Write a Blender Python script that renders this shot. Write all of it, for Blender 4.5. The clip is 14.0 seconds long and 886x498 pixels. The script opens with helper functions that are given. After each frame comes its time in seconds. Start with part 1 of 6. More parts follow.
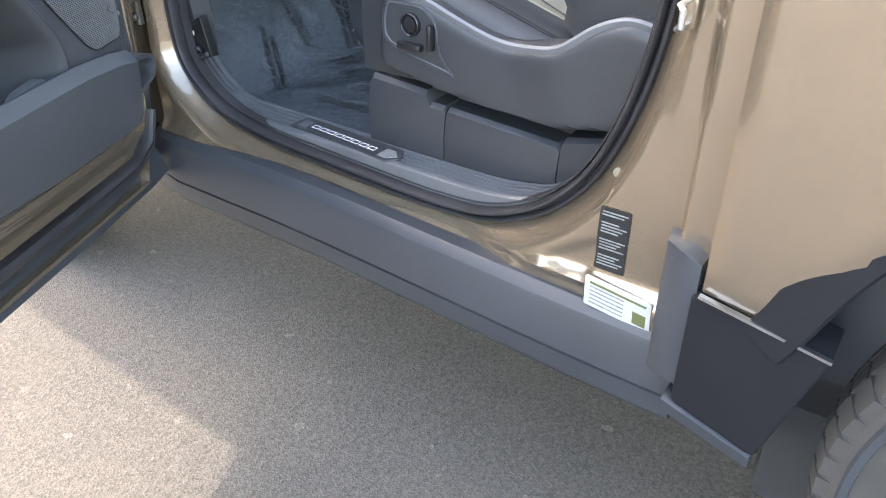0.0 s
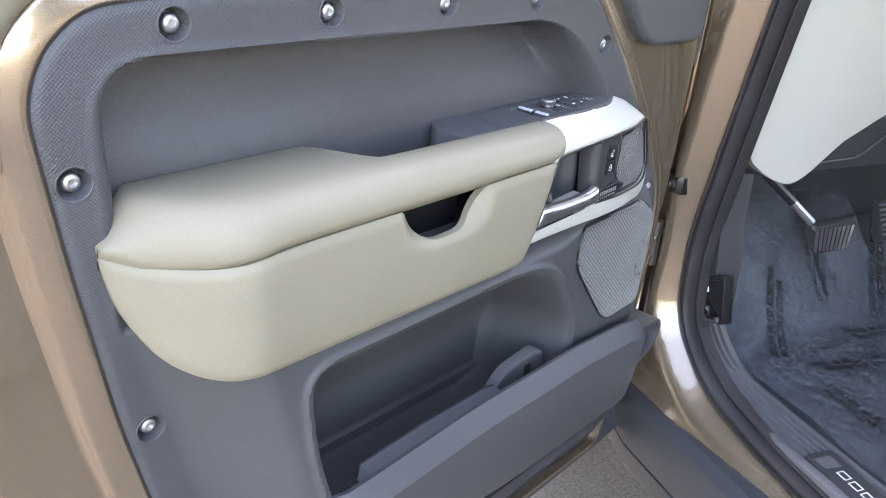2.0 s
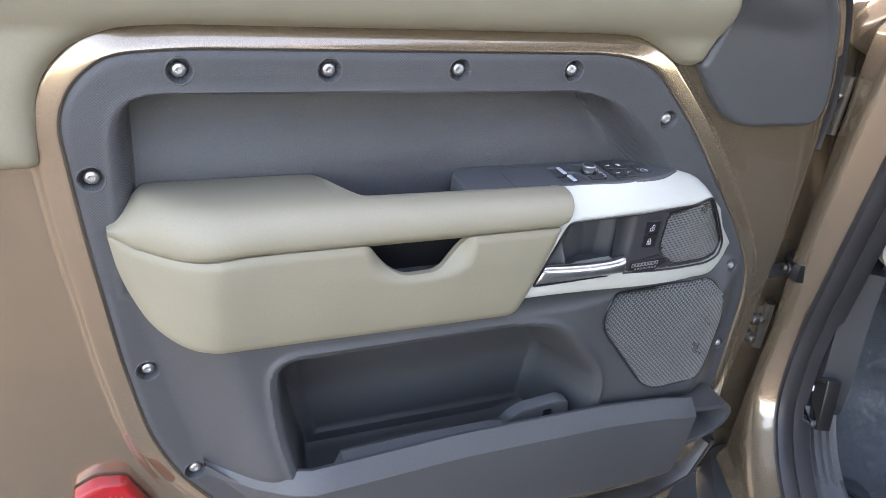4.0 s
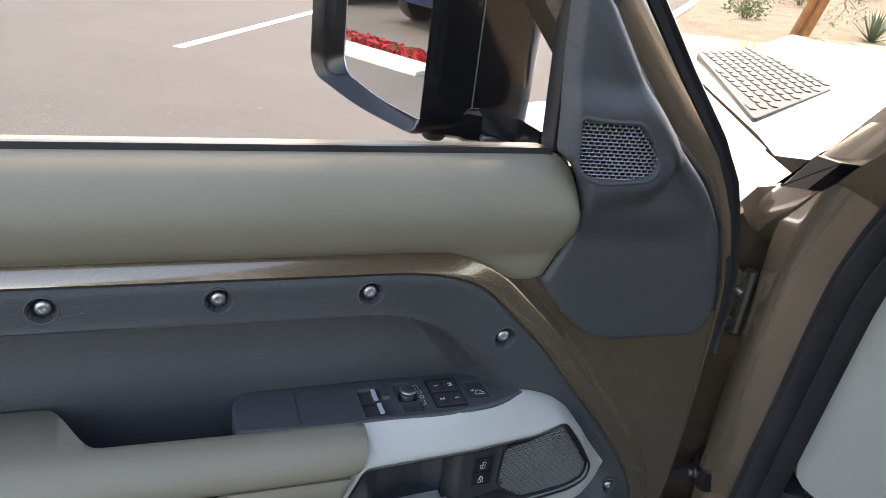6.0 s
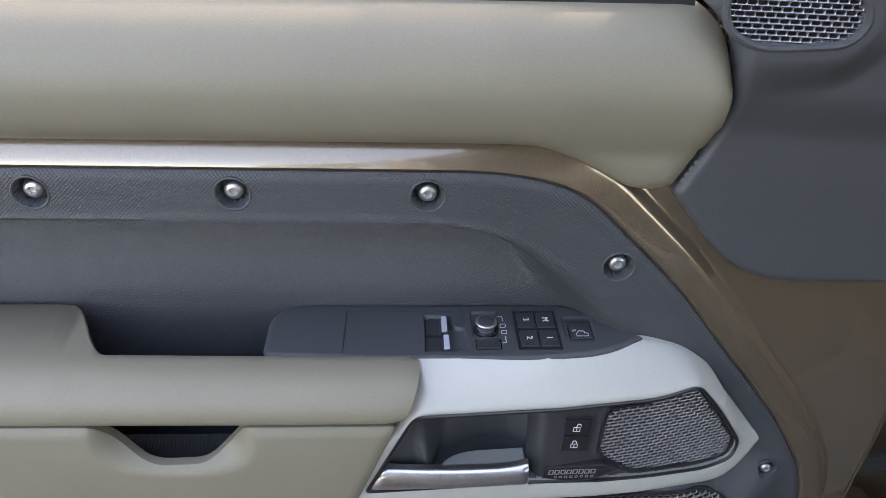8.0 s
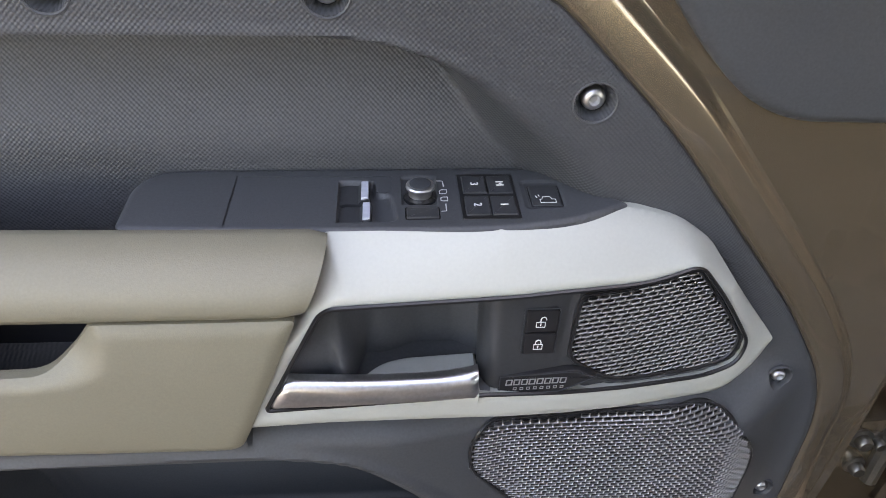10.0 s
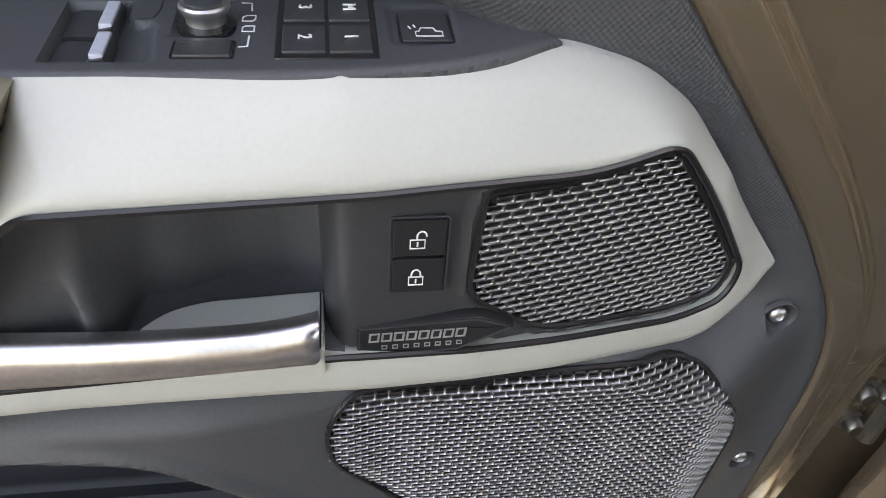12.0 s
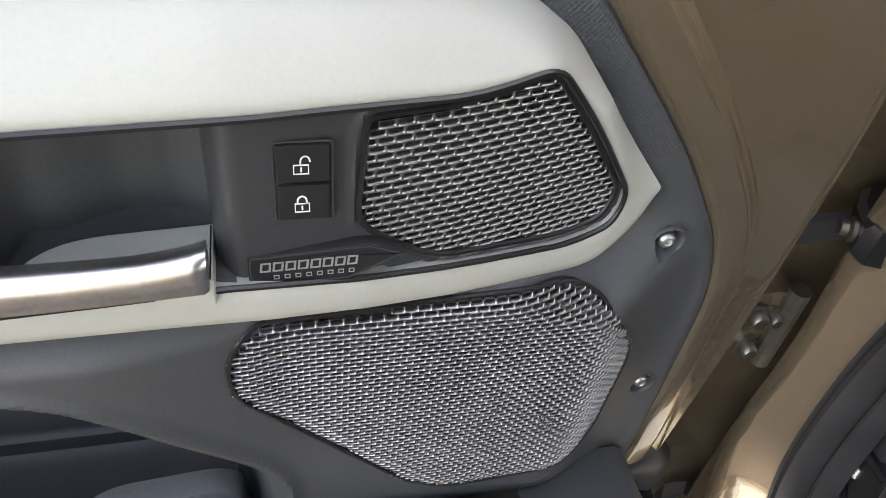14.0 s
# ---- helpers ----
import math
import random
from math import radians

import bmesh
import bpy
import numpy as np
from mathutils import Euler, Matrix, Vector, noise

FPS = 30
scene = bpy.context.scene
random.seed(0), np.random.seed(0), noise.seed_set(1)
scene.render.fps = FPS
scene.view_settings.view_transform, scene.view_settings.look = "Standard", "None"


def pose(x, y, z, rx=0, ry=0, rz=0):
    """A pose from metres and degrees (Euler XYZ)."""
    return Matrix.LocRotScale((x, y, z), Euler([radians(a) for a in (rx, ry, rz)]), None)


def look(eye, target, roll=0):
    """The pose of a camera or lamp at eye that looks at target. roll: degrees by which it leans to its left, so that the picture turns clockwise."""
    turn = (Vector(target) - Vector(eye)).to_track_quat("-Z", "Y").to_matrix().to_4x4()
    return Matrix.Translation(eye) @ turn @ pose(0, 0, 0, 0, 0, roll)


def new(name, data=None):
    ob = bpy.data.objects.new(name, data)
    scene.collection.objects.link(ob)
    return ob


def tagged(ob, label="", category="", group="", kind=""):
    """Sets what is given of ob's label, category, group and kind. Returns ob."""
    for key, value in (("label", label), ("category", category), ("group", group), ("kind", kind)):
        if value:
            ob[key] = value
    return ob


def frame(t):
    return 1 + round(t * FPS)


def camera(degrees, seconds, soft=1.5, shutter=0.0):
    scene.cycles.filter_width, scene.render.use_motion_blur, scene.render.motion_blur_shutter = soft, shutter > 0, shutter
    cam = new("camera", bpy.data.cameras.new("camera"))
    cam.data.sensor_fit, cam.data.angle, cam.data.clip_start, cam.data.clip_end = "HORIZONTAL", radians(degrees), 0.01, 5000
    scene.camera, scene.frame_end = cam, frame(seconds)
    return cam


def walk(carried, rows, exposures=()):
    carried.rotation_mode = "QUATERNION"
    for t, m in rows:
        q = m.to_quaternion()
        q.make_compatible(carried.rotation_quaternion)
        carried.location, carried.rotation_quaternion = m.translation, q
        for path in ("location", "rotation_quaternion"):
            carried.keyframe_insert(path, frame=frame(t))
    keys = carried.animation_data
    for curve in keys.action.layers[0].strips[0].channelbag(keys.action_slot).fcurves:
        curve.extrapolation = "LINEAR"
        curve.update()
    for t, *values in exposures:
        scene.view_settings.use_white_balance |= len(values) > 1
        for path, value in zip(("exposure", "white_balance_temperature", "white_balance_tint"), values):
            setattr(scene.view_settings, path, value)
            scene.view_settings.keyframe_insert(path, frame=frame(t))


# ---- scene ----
cam = camera(59.6, 14.0, 0.9)
PATH = [
    (0, (-0.962, -0.875, 1.2), (0.702, -0.535, 0.145), 0.1),
    (0.5, (-0.87, -0.788, 1.218), (0.719, -0.071, 0.239), 0.5),
    (1, (-0.785, -0.676, 1.238), (0.729, 0.306, 0.375), 2.4),
    (1.5, (-0.703, -0.555, 1.279), (0.708, 0.584, 0.436), 2.9),
    (2, (-0.65, -0.483, 1.31), (0.696, 0.726, 0.458), 4.5),
    (2.2, (-0.625, -0.485, 1.327), (0.654, 0.789, 0.466), 4.6),
    (4.3, (-0.433, -0.7, 1.425), (0.314, 0.913, 0.509), 6.9),
    (4.5, (-0.423, -0.704, 1.441), (0.329, 0.913, 0.536), 7.0),
    (5, (-0.388, -0.699, 1.49), (0.38, 0.932, 0.624), 7.4),
    (5.5, (-0.298, -0.631, 1.513), (0.481, 1.023, 0.704), 7.9),
    (6, (-0.17, -0.582, 1.538), (0.506, 1.112, 0.716), 7.3),
    (6.5, (-0.068, -0.539, 1.547), (0.264, 1.22, 0.654), 4.2),
    (7, (-0.023, -0.497, 1.529), (0.151, 1.268, 0.604), 2.5),
    (7.5, (-0.016, -0.474, 1.498), (0.111, 1.261, 0.511), 2.0),
    (8, (-0.016, -0.458, 1.464), (0.085, 1.226, 0.389), 2.0),
    (8.5, (-0.013, -0.445, 1.425), (0.084, 1.218, 0.318), 1.9),
    (9, (-0.011, -0.429, 1.389), (0.101, 1.226, 0.27), 1.8),
    (9.2, (-0.006, -0.419, 1.378), (0.11, 1.226, 0.247), 1.9),
    (11.3, (0.075, -0.275, 1.259), (0.266, 1.232, -0.041), 2.3),
    (11.5, (0.078, -0.261, 1.245), (0.275, 1.232, -0.071), 2.5),
    (12, (0.087, -0.243, 1.215), (0.354, 1.232, -0.11), 4.8),
    (12.5, (0.096, -0.235, 1.196), (0.415, 1.188, -0.172), 6.7),
    (13, (0.099, -0.237, 1.196), (0.455, 1.153, -0.196), 8.2),
    (13.5, (0.098, -0.241, 1.2), (0.482, 1.134, -0.201), 8.8),
    (14, (0.102, -0.257, 1.21), (0.532, 1.118, -0.177), 8.0),
]
walk(cam, [(t, look(eye, target, roll)) for t, eye, target, roll in PATH], [(0.0, 3.47, 7800, 11), (1.0, 3.58, 7650, 14), (1.6, 3.64, 7800, 17), (2.2, 3.65, 8400, 20), (4.3, 3.25, 8500, 19), (5.5, 2.35, 8100, 17), (6.5, 2.15, 7850, 13), (7.5, 2.6, 7950, 16), (8.2, 2.8, 8400, 20), (9.0, 3.05, 8850, 21), (11.4, 3.0, 10050, 19), (14.0, 3.2, 10600, 18)])

# ---- world, sun ----
SUN_WAY = Vector((0.561, 0.83, 1.0)).normalized()
world = bpy.data.worlds.new("sky")
scene.world = world
world.use_nodes = True
wn = world.node_tree.nodes
sky = wn.new("ShaderNodeTexSky")
sky.sky_type, sky.sun_disc = "NISHITA", False
sky.sun_elevation = math.asin(SUN_WAY.z)
sky.sun_rotation = math.atan2(SUN_WAY.x, SUN_WAY.y)
sky.dust_density, sky.air_density, sky.ozone_density = 2.2, 1.0, 0.4
world.node_tree.links.new(sky.outputs[0], wn["Background"].inputs[0])
wn["Background"].inputs[1].default_value = 0.2
sun = new("sun", bpy.data.lights.new("sun", "SUN"))
sun.data.energy, sun.data.angle, sun.data.color = 0.69, radians(0.55), (1.0, 0.95, 0.87)
sun.matrix_world = look(SUN_WAY * 30, (0, 0, 0))


# ---- materials ----
def nodes_of(name):
    m = bpy.data.materials.new(name)
    m.use_nodes = True
    t = m.node_tree
    return m, t, t.nodes["Principled BSDF"]


def surface(name, color, rough=0.5, metal=0.0, coat=0.0, vary=(6.0, 0.12), grain=(400.0, 0.1), bump=(900.0, 0.15, 0.0004), rvary=0.08, spec=0.5, sheen=0.0):
    """A painted, moulded or natural surface: colour that drifts at two scales, uneven gloss, fine relief."""
    m, t, b = nodes_of(name)
    L = t.links.new
    co = t.nodes.new("ShaderNodeTexCoord")
    n1 = t.nodes.new("ShaderNodeTexNoise")
    n1.inputs["Scale"].default_value, n1.inputs["Detail"].default_value = vary[0], 5
    n2 = t.nodes.new("ShaderNodeTexNoise")
    n2.inputs["Scale"].default_value, n2.inputs["Detail"].default_value = grain[0], 3
    for n in (n1, n2):
        L(co.outputs["Object"], n.inputs["Vector"])
    h1 = t.nodes.new("ShaderNodeMapRange")
    h1.inputs[1].default_value, h1.inputs[2].default_value = 0.25, 0.75
    h1.inputs[3].default_value, h1.inputs[4].default_value = 1 - vary[1], 1 + vary[1]
    h2 = t.nodes.new("ShaderNodeMapRange")
    h2.inputs[1].default_value, h2.inputs[2].default_value = 0.25, 0.75
    h2.inputs[3].default_value, h2.inputs[4].default_value = 1 - grain[1], 1 + grain[1]
    L(n1.outputs[0], h1.inputs[0]), L(n2.outputs[0], h2.inputs[0])
    mul = t.nodes.new("ShaderNodeMath")
    mul.operation = "MULTIPLY"
    L(h1.outputs[0], mul.inputs[0]), L(h2.outputs[0], mul.inputs[1])
    mix = t.nodes.new("ShaderNodeVectorMath")
    mix.operation = "SCALE"
    mix.inputs[0].default_value = color
    L(mul.outputs[0], mix.inputs["Scale"])
    L(mix.outputs[0], b.inputs["Base Color"])
    r = t.nodes.new("ShaderNodeMapRange")
    r.inputs[3].default_value, r.inputs[4].default_value = max(rough - rvary, 0.02), min(rough + rvary, 1)
    L(n1.outputs[0], r.inputs[0]), L(r.outputs[0], b.inputs["Roughness"])
    b.inputs["Metallic"].default_value = metal
    b.inputs["Coat Weight"].default_value = coat
    b.inputs["Coat Roughness"].default_value = 0.03
    b.inputs["Coat IOR"].default_value = 1.75
    b.inputs["Specular IOR Level"].default_value = spec
    b.inputs["Sheen Weight"].default_value = sheen
    if bump:
        n3 = t.nodes.new("ShaderNodeTexNoise")
        n3.inputs["Scale"].default_value, n3.inputs["Detail"].default_value = bump[0], 4
        L(co.outputs["Object"], n3.inputs["Vector"])
        bp = t.nodes.new("ShaderNodeBump")
        bp.inputs["Strength"].default_value, bp.inputs["Distance"].default_value = bump[1], bump[2]
        L(n3.outputs[0], bp.inputs["Height"]), L(bp.outputs[0], b.inputs["Normal"])
    return m


def pebbled(m, scale, strength, dist):
    """Swaps a surface's relief for rounded cells, as on grained leather and moulded skins."""
    t = m.node_tree
    v = t.nodes.new("ShaderNodeTexVoronoi")
    v.inputs["Scale"].default_value = scale
    co = next(n for n in t.nodes if n.type == "TEX_COORD")
    bp = next(n for n in t.nodes if n.type == "BUMP")
    t.links.new(co.outputs["Object"], v.inputs["Vector"])
    t.links.new(v.outputs["Distance"], bp.inputs["Height"])
    bp.invert = True
    bp.inputs["Strength"].default_value, bp.inputs["Distance"].default_value = strength, dist
    return m


def woven(m, pitch, strength, dist):
    """Relief of a fine diagonal lattice of raised dots, in the plane of the door; grained skin below the trim."""
    t = m.node_tree
    co = next(n for n in t.nodes if n.type == "TEX_COORD")
    bp = next(n for n in t.nodes if n.type == "BUMP")
    sep = t.nodes.new("ShaderNodeSeparateXYZ")
    t.links.new(co.outputs["Object"], sep.inputs[0])
    waves = []
    for sign in (1, -1):
        a = t.nodes.new("ShaderNodeMath")
        a.operation = "MULTIPLY_ADD"
        a.inputs[1].default_value = sign
        t.links.new(sep.outputs["X"], a.inputs[0]), t.links.new(sep.outputs["Z"], a.inputs[2])
        s = t.nodes.new("ShaderNodeMath")
        s.operation = "MULTIPLY"
        s.inputs[1].default_value = 2 * math.pi / (pitch * 1.414)
        t.links.new(a.outputs[0], s.inputs[0])
        w = t.nodes.new("ShaderNodeMath")
        w.operation = "SINE"
        t.links.new(s.outputs[0], w.inputs[0])
        waves.append(w)
    p = t.nodes.new("ShaderNodeMath")
    p.operation = "ADD"
    t.links.new(waves[0].outputs[0], p.inputs[0]), t.links.new(waves[1].outputs[0], p.inputs[1])
    skin = t.nodes.new("ShaderNodeTexVoronoi")
    skin.inputs["Scale"].default_value = 620
    t.links.new(co.outputs["Object"], skin.inputs["Vector"])
    upper = t.nodes.new("ShaderNodeMapRange")
    upper.inputs[1].default_value, upper.inputs[2].default_value = 0.985, 0.995
    t.links.new(sep.outputs["Z"], upper.inputs[0])
    both = t.nodes.new("ShaderNodeMix")
    t.links.new(upper.outputs[0], both.inputs[0])
    t.links.new(skin.outputs["Distance"], both.inputs[2]), t.links.new(p.outputs[0], both.inputs[3])
    t.links.new(both.outputs[0], bp.inputs["Height"])
    bp.inputs["Strength"].default_value, bp.inputs["Distance"].default_value = strength, dist
    return m


PAINT = surface("bronze_paint", (0.262, 0.201, 0.140), 0.26, 0.62, 1.0, (2.0, 0.05), (2500, 0.07), (3000, 0.012, 0.0002), 0.04)
CHARCOAL = surface("charcoal_plastic", (0.062, 0.065, 0.071), 0.5, grain=(600, 0.12), bump=(1500, 0.25, 0.0003))
WEAVE = woven(surface("charcoal_lattice_plastic", (0.058, 0.061, 0.067), 0.5, grain=(600, 0.12)), 0.0020, 0.30, 0.0004)
DARK = surface("dark_plastic", (0.04, 0.042, 0.046), 0.42, bump=(1500, 0.2, 0.0003))
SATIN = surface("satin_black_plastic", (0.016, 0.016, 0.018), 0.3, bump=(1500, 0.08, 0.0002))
GLOSS = surface("gloss_black", (0.006, 0.006, 0.007), 0.10, spec=0.35, coat=0.0, bump=None, rvary=0.03)
RUBBER = surface("black_rubber", (0.030, 0.029, 0.032), 0.42, vary=(14, 0.3), bump=(700, 0.2, 0.0004))
CLADDING = surface("grey_cladding_plastic", (0.042, 0.046, 0.053), 0.42, vary=(5, 0.15), bump=(1800, 0.3, 0.0004), rvary=0.1)
LEATHER = pebbled(surface("olive_grey_leather", (0.215, 0.195, 0.144), 0.5, vary=(9, 0.06), grain=(700, 0.05)), 1400, 0.18, 0.0004)
PALE = surface("pale_grey_trim", (0.465, 0.472, 0.435), 0.38, vary=(8, 0.04), grain=(500, 0.03), bump=(2500, 0.06, 0.0002))
STEEL = surface("bright_screw_steel", (0.56, 0.56, 0.57), 0.40, 1.0, vary=(90, 0.1), bump=(2000, 0.1, 0.0002))
CHROME = surface("satin_chrome", (0.66, 0.67, 0.69), 0.3, 1.0, vary=(40, 0.08), bump=(800, 0.05, 0.0002), rvary=0.05)
MESH = surface("grille_metal", (0.29, 0.29, 0.30), 0.30, 0.9, vary=(30, 0.08), bump=None)
SEATHIDE = pebbled(surface("black_seat_leather", (0.036, 0.038, 0.041), 0.36, vary=(8, 0.1)), 900, 0.25, 0.0005)
CARPET = surface("grey_carpet", (0.140, 0.149, 0.162), 0.95, grain=(900, 0.5), bump=(1500, 0.8, 0.002))
TIP = surface("bluish_silver_tip", (0.44, 0.47, 0.54), 0.35, bump=None)
INK = surface("white_legend_ink", (0.75, 0.75, 0.75), 0.6, bump=None)
SILVERINK = surface("silver_legend", (0.5, 0.5, 0.5), 0.35, 0.6, bump=None)
BLACKINK = surface("black_ink", (0.012, 0.012, 0.012), 0.6, bump=None)
STICKER = surface("white_label_paper", (0.47, 0.47, 0.45), 0.4, vary=(60, 0.05), bump=None)
TAGGREY = surface("grey_label_print", (0.22, 0.22, 0.22), 0.4, vary=(150, 0.4), bump=None)
OLIVEINK = surface("olive_label_print", (0.12, 0.13, 0.05), 0.5, bump=None)
ALU = surface("brushed_aluminium", (0.5, 0.51, 0.53), 0.32, 1.0, vary=(30, 0.1), bump=None)
ASPHALT = surface("asphalt", (0.094, 0.087, 0.080), 0.9, vary=(0.9, 0.14), grain=(90, 0.2), bump=(190, 0.9, 0.006), spec=0.3)
LINEPAINT = surface("road_paint", (0.72, 0.72, 0.70), 0.7, vary=(3, 0.15), grain=(120, 0.12), bump=(190, 0.6, 0.004))
CONCRETE = surface("pale_concrete", (0.42, 0.40, 0.36), 0.85, vary=(2, 0.14), grain=(60, 0.12), bump=(90, 0.5, 0.006))
MULCH = surface("tan_gravel", (0.235, 0.172, 0.108), 0.95, vary=(1.5, 0.25), grain=(30, 0.4), bump=(35, 1.0, 0.05))
LEAF = surface("shrub_leaf", (0.10, 0.14, 0.035), 0.6, vary=(2, 0.4), grain=(20, 0.3), bump=None)
AGAVE = surface("grey_green_blade", (0.14, 0.17, 0.10), 0.6, vary=(3, 0.3), bump=None)
BARK = surface("orange_stake_wood", (0.36, 0.15, 0.05), 0.8, vary=(6, 0.3), bump=(60, 0.5, 0.01))
BLOOM = surface("red_bloom", (0.42, 0.035, 0.045), 0.6, vary=(3, 0.3), bump=None)
WHITEPAINT = surface("white_car_paint", (0.75, 0.76, 0.78), 0.25, 0.0, 1.0, bump=None)
DARKGLASS = surface("dark_window_glass", (0.02, 0.024, 0.028), 0.05, bump=None, rvary=0.02)
PEDAL = surface("ribbed_pedal_rubber", (0.05, 0.05, 0.05), 0.5)
SKYBLUE = surface("blue_gloss_edge", (0.008, 0.012, 0.03), 0.06, bump=None, rvary=0.02)

_t = ASPHALT.node_tree  # stone chips of several tones in the binder
_b, _s = _t.nodes["Principled BSDF"], next(n for n in _t.nodes if n.type == "VECT_MATH")
_c = next(n for n in _t.nodes if n.type == "TEX_COORD")
_v = _t.nodes.new("ShaderNodeTexVoronoi")
_v.inputs["Scale"].default_value = 230
_w = _t.nodes.new("ShaderNodeTexVoronoi")
_w.inputs["Scale"].default_value = 55
_r = _t.nodes.new("ShaderNodeValToRGB")
_r.color_ramp.elements[0].position, _r.color_ramp.elements[0].color = 0.0, (0.76, 0.76, 0.77, 1)
_r.color_ramp.elements[1].position, _r.color_ramp.elements[1].color = 1.0, (1.27, 1.25, 1.22, 1)
_sp = _t.nodes.new("ShaderNodeSeparateColor")
_q = _t.nodes.new("ShaderNodeValToRGB")
_q.color_ramp.elements[0].position, _q.color_ramp.elements[0].color = 0.993, (1, 1, 1, 1)
_q.color_ramp.elements[1].position, _q.color_ramp.elements[1].color = 0.999, (1.6, 1.57, 1.52, 1)
_sq = _t.nodes.new("ShaderNodeSeparateColor")
_m = _t.nodes.new("ShaderNodeVectorMath")
_m.operation = "MULTIPLY"
_m2 = _t.nodes.new("ShaderNodeVectorMath")
_m2.operation = "MULTIPLY"
for _a, _z in ((_c.outputs["Object"], _v.inputs["Vector"]), (_c.outputs["Object"], _w.inputs["Vector"]), (_v.outputs["Color"], _sp.inputs[0]), (_sp.outputs[0], _r.inputs[0]), (_w.outputs["Color"], _sq.inputs[0]), (_sq.outputs[0], _q.inputs[0]),
               (_s.outputs[0], _m.inputs[0]), (_r.outputs[0], _m.inputs[1]), (_m.outputs[0], _m2.inputs[0]), (_q.outputs[0], _m2.inputs[1]), (_m2.outputs[0], _b.inputs["Base Color"])):
    _t.links.new(_a, _z)
_bp = next(n for n in _t.nodes if n.type == "BUMP")
_t.links.new(_v.outputs["Distance"], _bp.inputs["Height"])
_bp.inputs["Strength"].default_value, _bp.inputs["Distance"].default_value = 0.8, 0.0026

# darker stand-in for the screw steel: the hinge gap's shade is in its colour
BOLT = surface("shaded_bolt_metal", (0.22, 0.21, 0.19), 0.35, 0.9, vary=(60, 0.2), bump=None)

TYRE = surface("dusty_tyre_rubber", (0.052, 0.048, 0.044), 0.85, vary=(9, 0.25), bump=(500, 0.3, 0.0006))
# lighter than the valance plastic: sky sheen put into the colour
SEATSHEEN = surface("seat_edge_sheen", (0.15, 0.155, 0.165), 0.42, vary=(9, 0.08))
FLOORMAT = surface("dark_floor_mat", (0.075, 0.081, 0.093), 0.85, grain=(700, 0.3), bump=(1100, 0.6, 0.0015))
# unseen dark tint, added to keep most direct sun off the seat
SCREEN = surface("sun_blocking_windscreen_glass", (0.02, 0.024, 0.028), 0.05, bump=None, rvary=0.02)
SCREEN.node_tree.nodes["Principled BSDF"].inputs["Alpha"].default_value = 0.72
FOOTPLATE = surface("textured_black_plate", (0.014, 0.014, 0.016), 0.7, spec=0.14, bump=(900, 0.4, 0.0006))
TREADBLACK = surface("satin_tread_plastic", (0.115, 0.118, 0.126), 0.40, vary=(10, 0.15), bump=(1500, 0.2, 0.0003))
LINER = surface("grey_rubber_liner", (0.10, 0.104, 0.11), 0.6, vary=(12, 0.1), bump=(1200, 0.3, 0.0004))
BONNETPLATE = surface("grained_bonnet_plate", (0.05, 0.052, 0.056), 0.62, vary=(14, 0.2), bump=(900, 0.4, 0.0006), spec=0.25)
HOUSING = surface("black_mirror_housing", (0.010, 0.010, 0.011), 0.14, spec=0.45, bump=None, rvary=0.04)

REDLENS = surface("smooth_red_lens", (0.42, 0.006, 0.012), 0.16, 0.0, 1.0, vary=(20, 0.1), bump=None, rvary=0.04)
RED, _t, _b = nodes_of("red_reflector_lens")
_b.inputs["Base Color"].default_value = (0.50, 0.006, 0.012, 1)
_b.inputs["Roughness"].default_value, _b.inputs["Coat Weight"].default_value = 0.38, 0.15
_v = _t.nodes.new("ShaderNodeTexVoronoi")
_v.inputs["Scale"].default_value, _v.inputs["Randomness"].default_value = 260, 0.0
_c = _t.nodes.new("ShaderNodeTexCoord")
_p = _t.nodes.new("ShaderNodeBump")
_p.inputs["Strength"].default_value, _p.inputs["Distance"].default_value = 0.7, 0.002
_t.links.new(_c.outputs["Object"], _v.inputs["Vector"]), _t.links.new(_v.outputs["Distance"], _p.inputs["Height"]), _t.links.new(_p.outputs[0], _b.inputs["Normal"])

MIRROR, _t, _b = nodes_of("mirror_glass")
_b.inputs["Base Color"].default_value, _b.inputs["Metallic"].default_value, _b.inputs["Roughness"].default_value = (0.86, 0.88, 0.88, 1), 1.0, 0.012

PANE, _t, _b = nodes_of("clear_windscreen_glass")
_b.inputs["Base Color"].default_value, _b.inputs["Roughness"].default_value = (0.90, 0.94, 0.93, 1), 0.0
_b.inputs["Transmission Weight"].default_value, _b.inputs["IOR"].default_value = 1.0, 1.15

FILM, _t, _b = nodes_of("clear_protective_film")
_b.inputs["Base Color"].default_value, _b.inputs["Roughness"].default_value = (0.27, 0.31, 0.345, 1), 0.06
_b.inputs["Specular IOR Level"].default_value = 1.0
_c = _t.nodes.new("ShaderNodeTexCoord")
_n = _t.nodes.new("ShaderNodeTexNoise")
_n.inputs["Scale"].default_value, _n.inputs["Detail"].default_value, _n.inputs["Distortion"].default_value = 11, 7, 2.2
_w = _t.nodes.new("ShaderNodeTexNoise")
_w.inputs["Scale"].default_value, _w.inputs["Detail"].default_value, _w.inputs["Distortion"].default_value = 20, 6, 3.0
_r = _t.nodes.new("ShaderNodeMapRange")
_r.inputs[1].default_value, _r.inputs[2].default_value, _r.inputs[3].default_value, _r.inputs[4].default_value = 0.42, 0.70, 0.24, 0.58
_p = _t.nodes.new("ShaderNodeBump")
_p.inputs["Strength"].default_value, _p.inputs["Distance"].default_value = 1.0, 0.03
